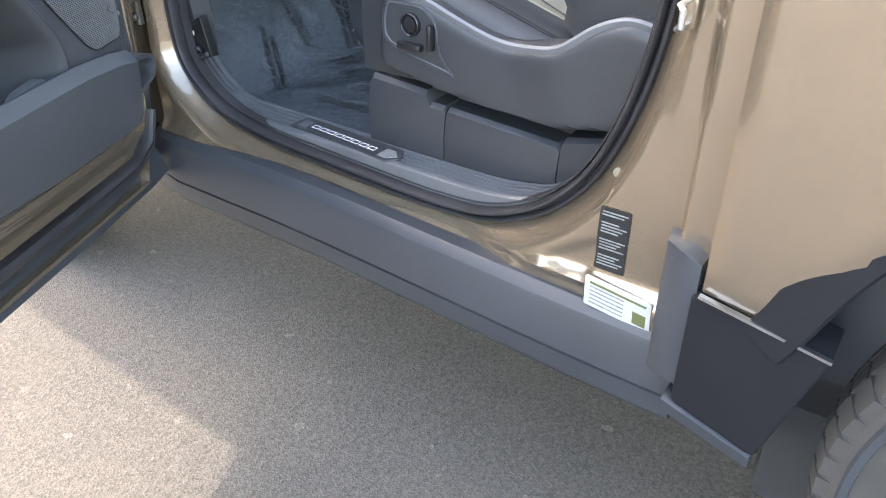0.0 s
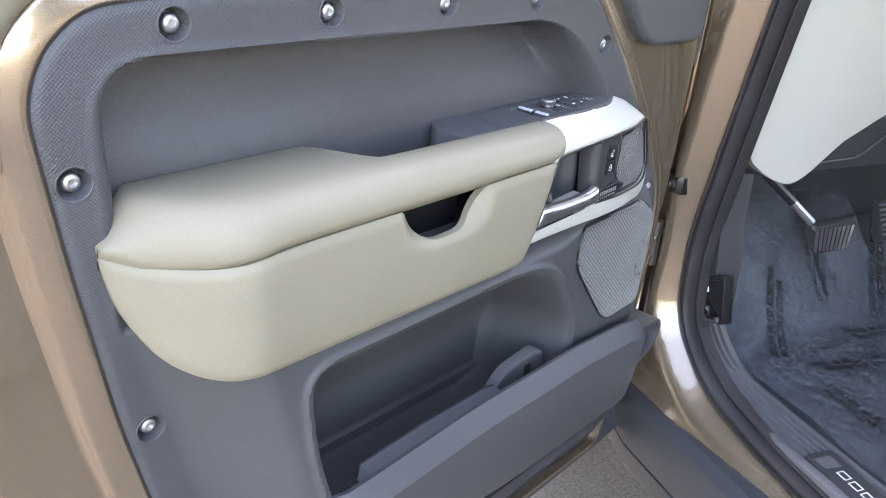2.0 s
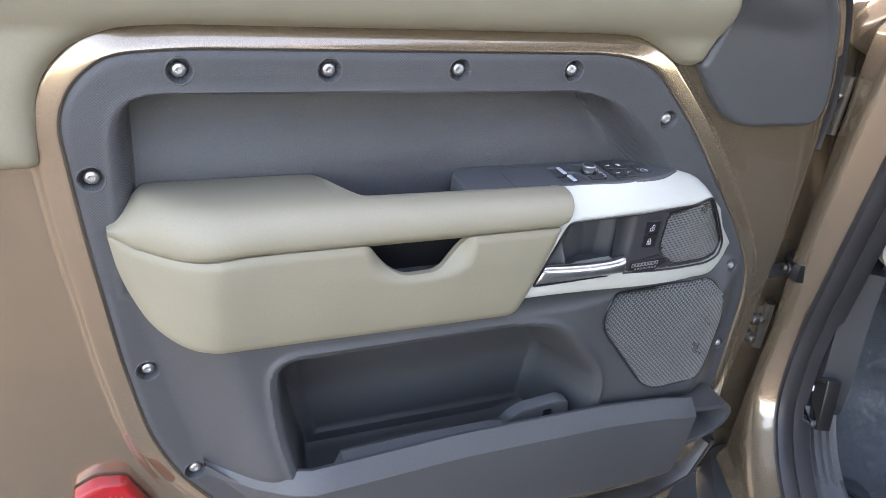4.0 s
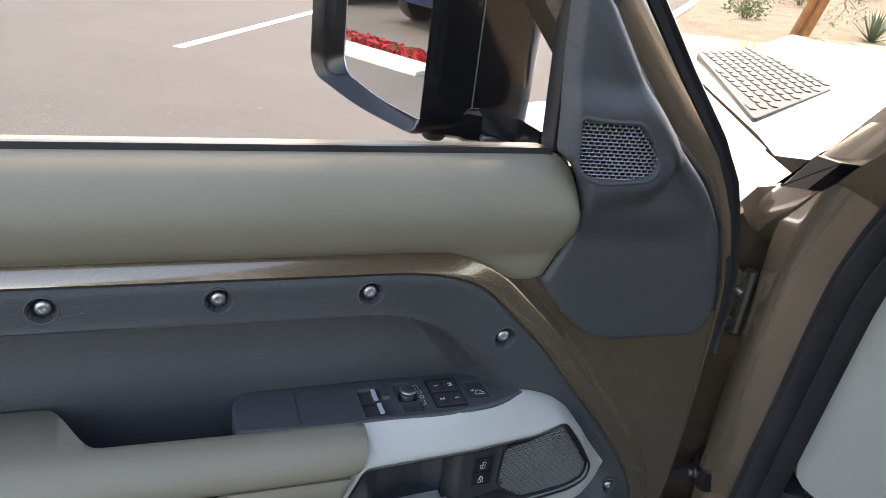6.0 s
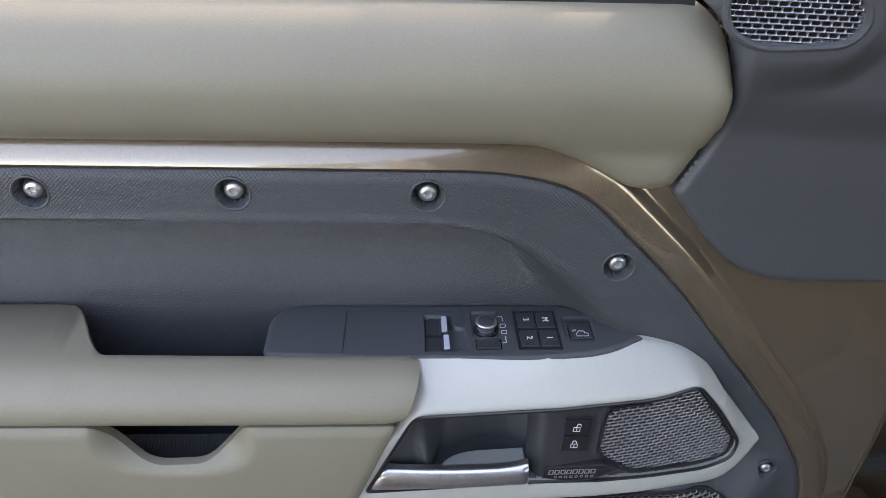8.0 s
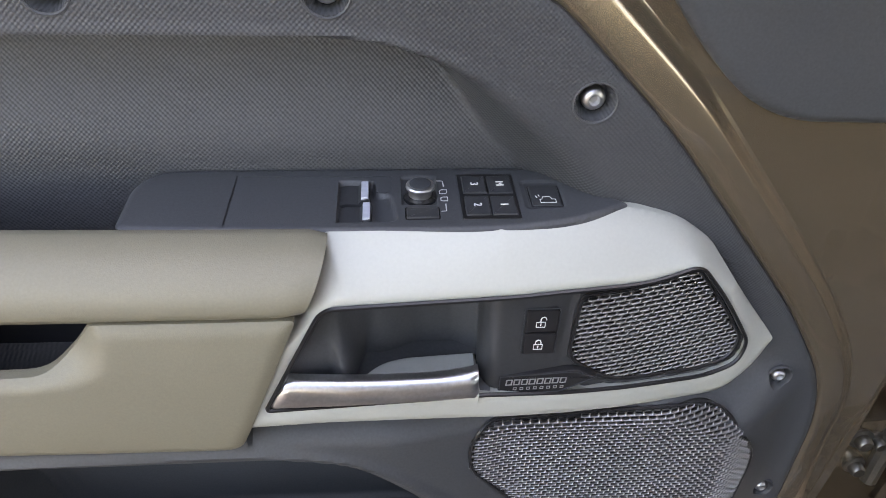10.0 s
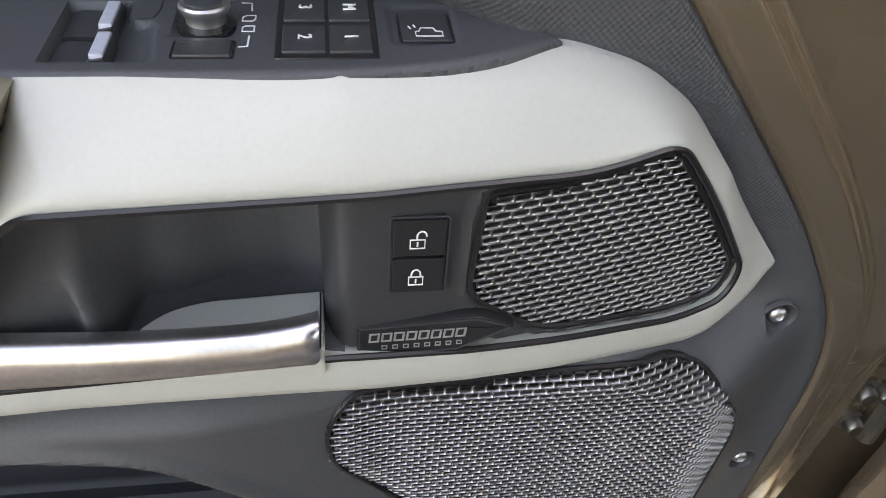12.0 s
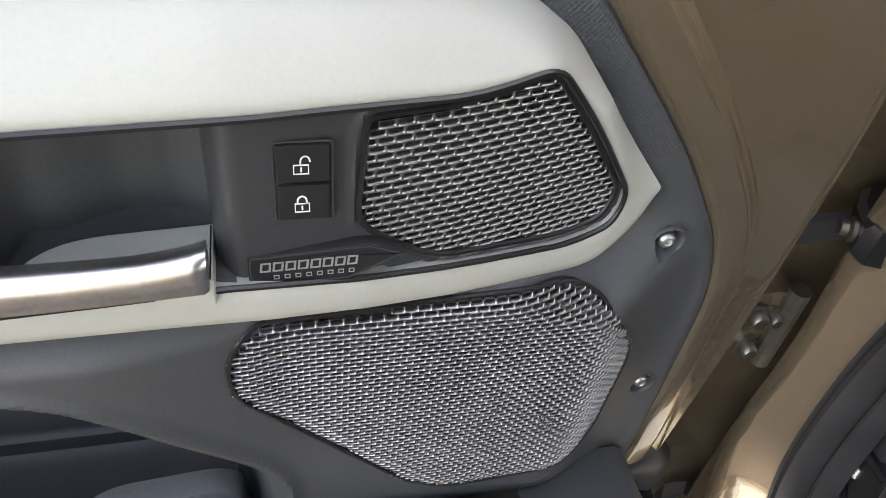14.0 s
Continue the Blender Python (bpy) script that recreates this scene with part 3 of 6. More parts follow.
# padded belt rail in leather
PAD = rounded([(-0.73, 1.345), (0.160, 1.345), (0.178, 1.33), (0.190, 1.285), (0.186, 1.262), (0.165, 1.2185), (0.138, 1.2185), (0.105, 1.238), (0.075, 1.25), (0.03, 1.2525), (-0.40, 1.2535), (-0.447, 1.249), (-0.482, 1.231),
               (-0.502, 1.203), (-0.507, 1.17), (-0.508, 1.131), (-0.73, 1.128)], [0, 0.012, 0.02, 0.02, 0.02, 0.012, 0.012, 0.02, 0.02, 0.05, 0.03, 0.02, 0.02, 0.02, 0.02, 0.008, 0], 5)


def pad_depth(p, s):
    z = p[:, 1]
    t = np.clip(-s / 0.020, 0, 1)
    edge = 1 - np.sqrt(np.maximum(1 - (1 - t) ** 2, 0))
    crown = -0.022 + 0.030 * np.clip((z - 1.285) / 0.06, 0, 1) ** 2.2 + 0.014 * np.clip((1.30 - z) / 0.05, 0, 1) ** 2
    return crown + 0.012 * edge


of_door(relief("belt_pad", sdf(PAD), (-0.735, 1.12, 0.2, 1.352), 0.005, pad_depth, LEATHER, None, 0.012, "olive grey leather padded rail"))
of_door(sweep("window_seal", [(-0.72, 0.022, 1.3455), (0.16, 0.022, 1.3455)], [(0.01, -0.012), (-0.0014, -0.011), (-0.0014, -0.006), (0.03, -0.004)], (0, 1, 0), RUBBER))
of_door(sweep("outer_window_seal", [(-0.72, 0.085, 1.298), (0.17, 0.085, 1.298)], [(-0.006, -0.01), (0.003, -0.008), (0.004, 0.008), (-0.006, 0.02)], (0, 1, 0), GLOSS))

# sail panel with the tweeter
SAIL = rounded([(0.159, 1.348), (0.147, 1.498), (0.153, 1.503), (0.178, 1.474), (0.218, 1.419), (0.268, 1.363), (0.326, 1.313), (0.357, 1.268), (0.377, 1.20), (0.382, 1.168), (0.368, 1.1415), (0.252, 1.144), (0.222, 1.157), (0.198, 1.18), (0.167, 1.2175), (0.188, 1.262),
                (0.1915, 1.285), (0.1805, 1.331)], [0.004, 0.004, 0.004, 0.02, 0.03, 0.03, 0.03, 0.03, 0.03, 0.02, 0.014, 0.02, 0.03, 0.02, 0.004, 0.02, 0.02, 0.015], 5)
TWEET = rounded([(0.163, 1.385), (0.19, 1.3815), (0.222, 1.383), (0.241, 1.360), (0.248, 1.343), (0.238, 1.330), (0.19, 1.325), (0.168, 1.336)], [0.006, 0.02, 0.012, 0.02, 0.01, 0.02, 0.02, 0.012], 5)
tweet_sd = sdf(TWEET)


def tweet_face(p):
    return -0.019 - 0.13 * (p[:, 0] - 0.165)


def sail_depth(p, s):
    x, z = p[:, 0], p[:, 1]
    y = -0.003 - 0.013 * smooth01((z - 1.262 + 0.10 * (x - 0.19)) / 0.040) * smooth01((0.345 - x) / 0.09) - 0.002 * smooth01((z - 1.40) / 0.05)
    d = tweet_sd(p)
    hood = 1 - smooth01((d - 0.005) / 0.030)
    y = y * (1 - hood) + np.minimum(tweet_face(p) - 0.003, y) * hood
    y = np.where(d < -0.002, tweet_face(p) + 0.004, y)
    rim = smooth01((0.017 + s) / 0.005) * smooth01((z - 1.20) / 0.12) * smooth01((x - np.interp(z, [1.34, 1.38, 1.5], [0.215, 0.18, 0.150])) / 0.02)
    return y - 0.005 * rim + 0.005 * (1 + np.maximum(s, -0.006) / 0.006) ** 2


of_door(relief("sail_panel", sdf(SAIL), (0.13, 1.13, 0.40, 1.52), 0.0022, sail_depth, CHARCOAL, None, 0.02, "charcoal plastic corner panel", 80))
of_door(perforated("tweeter_grille", tweet_sd, (0.158, 1.3185, 0.252, 1.39), (0.0058, 0.0033), (0.0049, 0.0022), lambda p: tweet_face(p) + 0.0, MESH, None, label="grey pierced grille"))

of_door(relief("tweeter_backing", lambda p: tweet_sd(p) + 0.001, (0.158, 1.32, 0.254, 1.39), 0.004, lambda p, s: tweet_face(p) + 0.0026, SATIN, None, 0.001))
of_door(sweep("tweeter_rim", [(a, float(tweet_face(np.array([[a, b]]))[0]) - 0.0016, b) for a, b in TWEET], circle(0.0026, 8), (0, 1, 0), CHARCOAL, closed=True))

# dark bead between the corner panel and the post
of_door(sweep("sail_bead", [(0.160, 0.010, 1.506), (0.184, 0.010, 1.480), (0.224, 0.010, 1.425), (0.273, 0.010, 1.368), (0.330, 0.010, 1.318), (0.362, 0.010, 1.271), (0.382, 0.010, 1.203), (0.387, 0.010, 1.166)], circle(0.0045, 8), (0, 1, 0), RUBBER))

# window surround
of_door(sweep("front_window_post", [(0.390, 0.035, 1.227), (0.377, 0.035, 1.266), (0.361, 0.035, 1.299), (0.341, 0.035, 1.333), (0.277, 0.035, 1.405), (0.236, 0.035, 1.454), (0.09, 0.035, 1.632), (-0.03, 0.035, 1.772)],
              [(-0.066, -0.004), (-0.050, -0.016), (-0.020, -0.022), (-0.004, -0.023), (0.007, -0.020), (0.012, -0.010), (0.012, 0.05), (-0.066, 0.05)], (0, 1, 0), PAINT))
of_door(sweep("front_window_lining", [(0.19, 0.02, 1.480), (0.075, 0.02, 1.615), (-0.05, 0.02, 1.76)],
              [(-0.010, -0.022), (-0.002, -0.028), (0.006, -0.02), (0.006, 0.03), (-0.010, 0.03)], (0, 1, 0), CHARCOAL))
of_door(sweep("top_window_rail", [(0.0, 0.045, 1.78), (-0.08, 0.045, 1.81), (-0.68, 0.045, 1.82)], [(-0.025, -0.03), (0.02, -0.03), (0.02, 0.03), (-0.025, 0.03)], (0, 1, 0), PAINT))
of_door(sweep("rear_window_post", [(-0.70, 0.05, 1.83), (-0.70, 0.05, 1.33)], [(-0.03, -0.03), (0.03, -0.03), (0.03, 0.03), (-0.03, 0.03)], (0, 1, 0), PAINT))
of_door(slab("quarter_filler", rounded([(0.1565, 1.345), (0.146, 1.56), (0.151, 1.56), (0.163, 1.345)], 0.001, 1), 0.006, 0.030, SATIN))

# map pocket panel along the foot of the card
def pocket_rings():
    rings = []
    for x in np.concatenate([np.linspace(-0.388, -0.30, 14), np.linspace(-0.28, 0.20, 16), np.linspace(0.215, 0.252, 5)]):
        s = float(smooth01((x + 0.394) / 0.12)) * float(0.55 + 0.45 * smooth01((0.36 - x) / 0.14))
        zb = float(np.interp(x, [-0.388, -0.375, -0.344, -0.283, -0.212, -0.14, 0.0, 0.25, 0.345], [0.776, 0.758, 0.728, 0.692, 0.663, 0.646, 0.636, 0.634, 0.644]))
        zt = float(np.interp(x, [-0.388, -0.37, -0.34, -0.30, -0.1, 0.1, 0.2, 0.30, 0.345], [0.786, 0.778, 0.776, 0.782, 0.794, 0.793, 0.785, 0.764, 0.748]))
        yf, zt = -0.010 - 0.064 * s, zt - 0.006
        h = zt - zb
        back = min(yf + 0.024, 0.004)
        foot = -0.008 - 0.050 * s
        face = lambda f: yf + (foot - yf) * f - 0.003 * s * math.sin(math.pi * f)
        ring = [(back, zt + 0.001), (back - 0.001, zt + 0.005), (yf + 0.018, zt + 0.006), (yf + 0.003, zt - 0.009), (yf, zt - 0.014), (face(0.3), zt - 0.36 * h), (face(0.6), zt - 0.62 * h),
                (face(0.9), zb + 0.10 * h), (foot + 0.001, zb + 0.03 * h), (foot + 0.006, zb), (0.004, zb - 0.004), (0.012, zb), (back + 0.012, zb + 0.25 * h), (back + 0.002, zt - 0.3 * h)]
        rings.append([(x, a, b) for a, b in ring])
    return rings


of_door(loft("map_pocket_panel", pocket_rings(), CHARCOAL, None, label="charcoal plastic pocket front with a chamfered lip", sharp=24))
of_door(loft("pocket_liner", [[(x, y0, zt), (x, y1, zt + 0.004), (x, y1, zt - 0.012), (x, y0, zt - 0.014)] for x, y0, y1, zt in ((-0.248, -0.044, -0.030, 0.760), (-0.238, -0.050, -0.024, 0.769), (-0.14, -0.052, -0.022, 0.772), (-0.045, -0.052, -0.022, 0.771), (-0.028, -0.050, -0.023, 0.769))], LINER, None, label="grey rubber strip along the pocket mouth"))
of_door(tube("liner_edge", [(-0.248, -0.030, 0.764), (-0.238, -0.023, 0.774), (-0.14, -0.021, 0.777), (-0.045, -0.021, 0.776), (-0.028, -0.022, 0.773)], 0.0014, RUBBER, None, 6))
divider = of_door(slab("bottle_divider", rounded([(-0.032, 0.69), (-0.032, 0.740), (-0.014, 0.768), (0.004, 0.779), (0.060, 0.785), (0.074, 0.778), (0.084, 0.69)], [0.01, 0.012, 0.012, 0.01, 0.008, 0.006, 0.006], 4), -0.020, -0.004, LINER, None, 0.003, label="arched grey rubber divider"))
slab("divider_slot", rounded([(0.036, 0.70), (0.036, 0.772), (0.048, 0.772), (0.048, 0.70)], 0.002, 3), -0.0210, -0.014, SATIN, divider, 0.0004)

# armrest: rounded leather top
def arm_rings():
    rings = []
    for x in np.concatenate([np.linspace(-0.4615, -0.40, 12), np.linspace(-0.385, -0.28, 7), np.linspace(-0.268, -0.225, 9), np.linspace(-0.2, -0.03, 9), np.linspace(-0.02, -0.0035, 5)]):
        k = float(smooth01((x + 0.466) / 0.10)) ** 0.8
        yf = -0.006 - 0.058 * k - 0.004 * float(smooth01((x + 0.35) / 0.33))
        yb = float(np.interp(x, [-0.466, -0.425, -0.272], [-0.004, 0.034, 0.034])) + (-0.060) * float(smooth01((x + 0.272) / 0.045))
        zt = 1.1005 - 0.003 * float(smooth01((x + 0.30) / 0.3)) - 0.028 * (1 - float(smooth01((x + 0.466) / 0.040)))
        zc = float(np.interp(x, [-0.466, -0.44, -0.40, -0.35, -0.006], [1.067, 1.0555, 1.0555, 1.0625, 1.0660]))
        end = float(smooth01((x + 0.016) / 0.016))
        yb = min(yb, yf + 0.2)
        w = max(yb - yf, 0.004)
        r = min(0.034, 0.8 * w)
        ring = [(yb, zt - 0.022), (yb, zt - 0.003), (yb - 0.003 * min(1, w / 0.05), zt)]
        for a in np.linspace(90, 0, 8):
            ring.append((yf + r - r * math.cos(radians(a)), zc + 0.008 + (zt - zc - 0.008) * math.sin(radians(a))))
        ring += [(yf + 0.0005, zc + 0.004), (yf + 0.004, zc + 0.0006), (yf + 0.008, zc - 0.004), (min(yf + 0.03, yb), zc - 0.006)]
        pts = []
        for a, b in ring:
            sh = (b - 1.10) * 0.395 * float(smooth01((x + 0.1) / 0.09))
            cy = 0.5 * (yf + yb)
            pts.append((x + sh, a + (cy - a) * 0.10 * end, b + (1.08 - b) * 0.12 * end))
        rings.append(pts)
    return rings


of_door(loft("armrest_top", arm_rings(), LEATHER, None, label="olive grey leather armrest cushion", sharp=60))

BOLSTER = rounded([(-0.4625, 1.068), (-0.438, 1.0560), (-0.40, 1.0550), (-0.35, 1.0615), (-0.233, 1.0625), (-0.214, 1.036), (-0.196, 1.0255), (-0.158, 1.027), (-0.142, 1.04), (-0.126, 1.0635), (-0.021, 1.0645), (-0.0615, 0.961), (-0.15, 0.960), (-0.365, 0.959),
                   (-0.403, 0.960), (-0.432, 0.978), (-0.454, 1.020)], [0.004, 0.02, 0.02, 0.03, 0.006, 0.014, 0.014, 0.014, 0.012, 0.006, 0.004, 0.01, 0.05, 0.04, 0.02, 0.02, 0.03], 5)


def bolster_depth(p, s):
    x, z = p[:, 0], p[:, 1]
    k = smooth01((x + 0.466) / 0.10) ** 0.8
    y = -0.006 - 0.060 * k - 0.004 * smooth01((x + 0.35) / 0.33)
    y = y + 0.005 * np.clip((1.0 - z) / 0.045, 0, 1) ** 2 * k + 0.002 * np.clip((z - 1.03) / 0.03, 0, 1)
    notch = np.hypot(np.maximum(np.abs(x + 0.178) - 0.028, 0), z - 1.052)
    y = y + 0.010 * (1 - smooth01((notch - 0.008) / 0.024))
    t = np.clip(-s / 0.009, 0, 1)
    return y + 0.0032 * (1 - t) ** 2


of_door(relief("armrest_bolster", sdf(BOLSTER), (-0.47, 0.945, -0.01, 1.08), 0.0024, bolster_depth, LEATHER, None, 0.007, "olive grey leather armrest side with a pull cut-out"))
of_door(slab("pull_cup", rounded([(-0.25, 0.99), (-0.25, 1.052), (-0.11, 1.052), (-0.11, 0.99)], 0.01, 4), -0.012, 0.03, SATIN, None, 0.002))

# switch plate on top
PLATE = rounded([(-0.118, -0.024), (-0.030, -0.0285), (0.09, -0.0295), (0.135, -0.022), (0.167, -0.005), (0.118, 0.036), (-0.105, 0.036), (-0.118, 0.020)], [0.006, 0.01, 0.03, 0.02, 0.003, 0.02, 0.01, 0.01], 5)
TOP = -1.0965
FINGER = sdf(rounded([(-0.0005, -0.0212), (0.0335, -0.0212), (0.0305, 0.006), (0.0215, 0.0085), (0.0205, 0.0215), (-0.0005, 0.0215)], [0.001, 0.004, 0.004, 0.003, 0.003, 0.001], 4))
KNOBSEAT = sdf(rounded([(0.0355, -0.0055), (0.0565, -0.0055), (0.0565, 0.0262), (0.0355, 0.0262)], 0.0015, 4))
CALLSEAT = sdf(rounded([(0.1060, -0.0108), (0.1294, -0.0100), (0.1302, 0.0204), (0.1060, 0.0198)], 0.004, 4))


def plate_depth(p, s):
    x = p[:, 0]
    t = np.clip(-s / 0.0034, 0, 1)
    d = TOP + 0.0020 * (1 - t) ** 2
    d = d + 0.0055 * smooth01(-FINGER(p) / 0.0014) * (1 - 0.72 * smooth01((x - 0.018) / 0.013))
    d = d + 0.0016 * smooth01(-KNOBSEAT(p) / 0.0014)
    return d + 0.0010 * smooth01(-CALLSEAT(p) / 0.0016)


plate = of_door(relief("switch_plate", sdf(PLATE), (-0.125, -0.036, 0.175, 0.042), 0.0011, plate_depth, CHARCOAL, None, 0.034, "charcoal plastic window switch panel", 50))
plate.data.transform(Matrix(((1, 0, 0, 0), (0, 0, 1, 0), (0, -1, 0, 0), (0, 0, 0, 1))))


def on_plate(ob):
    ob.parent = plate
    return ob


strip = lambda x0, y0, x1, y1, r: rounded([(x0, y0), (x1, y0), (x1, y1), (x0, y1)], r, 4)
for y0, y1, xs in ((0.0005, 0.0200, 0.0), (-0.0200, -0.0025, 0.0011)):
    rk = on_plate(loft("window_rocker", [[(x, y0, z0) , (x, y1, z0), (x, y1, z1), (x, y0, z1)] for x, z0, z1 in ((0.0008, 1.0900, 1.0928), (0.004, 1.0900, 1.0938), (0.011 + xs, 1.0900, 1.0935), (0.0128 + xs, 1.0900, 1.0958), (0.0170 + xs, 1.0900, 1.0966), (0.0176 + xs, 1.0900, 1.0945))], DARK))
    tip = slab("rocker_tip", strip(0.0128 + xs, y0 + 0.0012, 0.0170 + xs, y1 - 0.0008, 0.0006), -1.0976, -1.094, TIP, rk, 0.0004, UPWISE, "silver tip")
KX, KY = 0.0465, 0.0045
on_plate(lathe("mirror_knob_base", [(0.0097, -0.002), (0.0095, 0.0002), (0.0075, 0.0010), (0.0001, 0.0010)], (KX, KY, 1.0965), (0, 0, 1), SATIN))
on_plate(lathe("mirror_knob_cap", [(0.0062, 0.0), (0.0062, 0.0084), (0.0056, 0.0087), (0.0001, 0.0085)], (KX, KY, 1.0965), (0, 0, 1), CLADDING))
on_plate(lathe("mirror_knob", [(0.0066, 0.0), (0.0066, 0.0028), (0.0076, 0.0048), (0.0083, 0.0058), (0.0083, 0.0070), (0.0077, 0.0078), (0.0064, 0.0080), (0.0001, 0.0080)], (KX, KY, 1.0965), (0, 0, 1), STEEL, label="silver rim"))
fold = on_plate(slab("mirror_fold_key", strip(0.0383, -0.0190, 0.0560, -0.0088, 0.001), TOP - 0.0011, TOP + 0.003, DARK, None, 0.0007, UPWISE))
strokes("key_rib", [[(0.0405, -0.0110), (0.0430, -0.0110)]], 0.0006, UPWISE, TOP - 0.0011, CLADDING, fold, "", 0.0002)
on_plate(strokes("fold_key_gap", [strip(0.0378, -0.0195, 0.0565, -0.0083, 0.001) + strip(0.0378, -0.0195, 0.0565, -0.0083, 0.001)[:1]], 0.0008, UPWISE, TOP + 0.0002, SATIN, None, "", 0.0004))
for line in ([(0.0567, 0.0202), (0.0602, 0.0200), (0.0606, 0.0140)], [(0.0577, -0.0120), (0.0605, -0.0118), (0.0607, -0.0045)], [(0.0578, 0.0062), (0.0612, 0.0062), (0.0620, 0.0076), (0.0620, 0.0104), (0.0590, 0.0104), (0.0578, 0.0090), (0.0578, 0.0062)],
             [(0.0582, -0.0014), (0.0620, -0.0014), (0.0620, 0.0026), (0.0592, 0.0026), (0.0582, 0.0016), (0.0582, -0.0014)]):
    on_plate(strokes("mirror_legend", [line], 0.0006, UPWISE, TOP, INK, label="white mirror legend", thick=0.0002))
on_plate(slab("memory_well", strip(0.0690, -0.0203, 0.1022, 0.0270, 0.0015), TOP - 0.0005, TOP + 0.003, SATIN, None, 0.0005, UPWISE))
for i, (cx, cy, tx) in enumerate(((0.0783, 0.0142, "3"), (0.0933, 0.0142, "M"), (0.0783, -0.0080, "2"), (0.0933, -0.0080, "1"))):
    key = on_plate(slab("memory_key", strip(cx - 0.0070, cy - 0.0093, cx + 0.0070, cy + 0.0093, 0.0008), TOP - 0.0014, TOP + 0.003, DARK, None, 0.0006, UPWISE))
    lettering("key_legend", tx, 0.0066, pose(cx, cy, 1.0982, 0, 0, -90), INK, key, "white character")
call = on_plate(slab("warning_key", strip(0.1103, -0.0068, 0.1274, 0.0140, 0.0012), TOP + 0.0002, TOP + 0.003, DARK, None, 0.0006, UPWISE))
strokes("warning_legend", [[(0.1152, -0.0040), (0.1243, -0.0040), (0.1243, -0.0006), (0.1222, -0.0004), (0.1214, 0.0020), (0.1172, 0.0020), (0.1164, -0.0004), (0.1152, -0.0008), (0.1152, -0.0040)], [(0.1138, 0.0012), (0.1130, 0.0032)], [(0.1154, 0.0024), (0.1148, 0.0042)]],
        0.0005, UPWISE, TOP + 0.0002, INK, call, "white car outline", 0.0002)
on_plate(strokes("call_key_gap", [strip(0.1098, -0.0073, 0.1279, 0.0145, 0.0015) + strip(0.1098, -0.0073, 0.1279, 0.0145, 0.0015)[:1]], 0.0008, UPWISE, TOP + 0.0011, SATIN, None, "", 0.0003))
on_plate(strokes("plate_groove", [[(-0.058, 0.0273), (0.029, 0.0262), (0.0302, 0.0256)], [(0.0302, 0.0256), (0.0298, 0.0120), (0.0285, 0.0085), (0.0260, 0.0072), (0.0215, 0.0080)]], 0.0006, UPWISE, TOP, CLADDING, None, "", 0.0003))
on_plate(strokes("plate_joint", [[(-0.0605, -0.0235), (-0.0600, 0.0275)]], 0.0009, UPWISE, TOP, SATIN, None, "", 0.0002))

# pale trim round the handle and the tweeter
BEZELOUT = rounded([(-0.0065, 1.0952), (0.10, 1.0955), (0.14, 1.0945), (0.168, 1.0940), (0.200, 1.084), (0.2235, 1.0665), (0.256, 1.022), (0.2845, 0.9862), (0.2730, 0.9650), (0.2510, 0.9510), (0.2147, 0.9550), (0.10, 0.9680), (-0.0590, 0.9810), (-0.021, 1.066)],
                   [0.002, 0.02, 0.02, 0.01, 0.012, 0.008, 0.02, 0.003, 0.012, 0.02, 0.03, 0.05, 0.002, 0.02], 5)
BEZELIN = rounded([(-0.008, 1.0665), (0.08, 1.0655), (0.14, 1.0655), (0.175, 1.063), (0.2075, 1.0690), (0.232, 1.038), (0.2605, 0.994), (0.2570, 0.977), (0.2350, 0.9720), (0.165, 0.9805), (0.088, 0.9900), (-0.0435, 0.9945)],
                  [0.008, 0.02, 0.03, 0.03, 0.008, 0.02, 0.008, 0.012, 0.02, 0.03, 0.004, 0.003], 5)
bez_out, bez_in = sdf(BEZELOUT), sdf(BEZELIN)


def bezel_face(p):
    """Depth of the pale trim, sinking towards the hinges."""
    w = np.interp(p[:, 0], [-0.06, -0.01, 0.06, 0.10, 0.138, 0.175, 0.21, 0.255, 0.29], [-0.066, -0.060, -0.0545, -0.0515, -0.0465, -0.0395, -0.031, -0.019, -0.005])
    return w


def bezel_depth(p, s):
    x, z = p[:, 0], p[:, 1]
    y = bezel_face(p)
    a, b = np.abs(bez_in(p)), np.abs(bez_out(p))
    outer = np.interp(x, [-0.06, -0.02, 0.09, 0.13, 0.165, 0.223, 0.29], [-0.064, -0.031, -0.0295, -0.020, -0.008, -0.005, -0.008])
    w = np.maximum(smooth01((z - 1.035) / 0.03), smooth01((x - 0.222) / 0.05) * smooth01((z - 0.972) / 0.018))
    y = y + (outer - y) * w * (a / (a + b + 1e-6)) ** 1.5
    t = np.clip(-s / 0.007, 0, 1)
    return y + 0.0022 * (1 - t) ** 2


of_door(relief("handle_bezel", lambda p: np.maximum(bez_out(p), -bez_in(p)), (-0.07, 0.945, 0.295, 1.105), 0.0019, bezel_depth, PALE, None, 0.008, "pale grey satin plastic surround"))

of_door(sweep("bezel_seam", [(a, float(bezel_face(np.array([[a, b]]))[0]) + 0.0008, b) for a, b in BEZELIN], circle(0.0014, 6), (0, 1, 0), SATIN, closed=True))

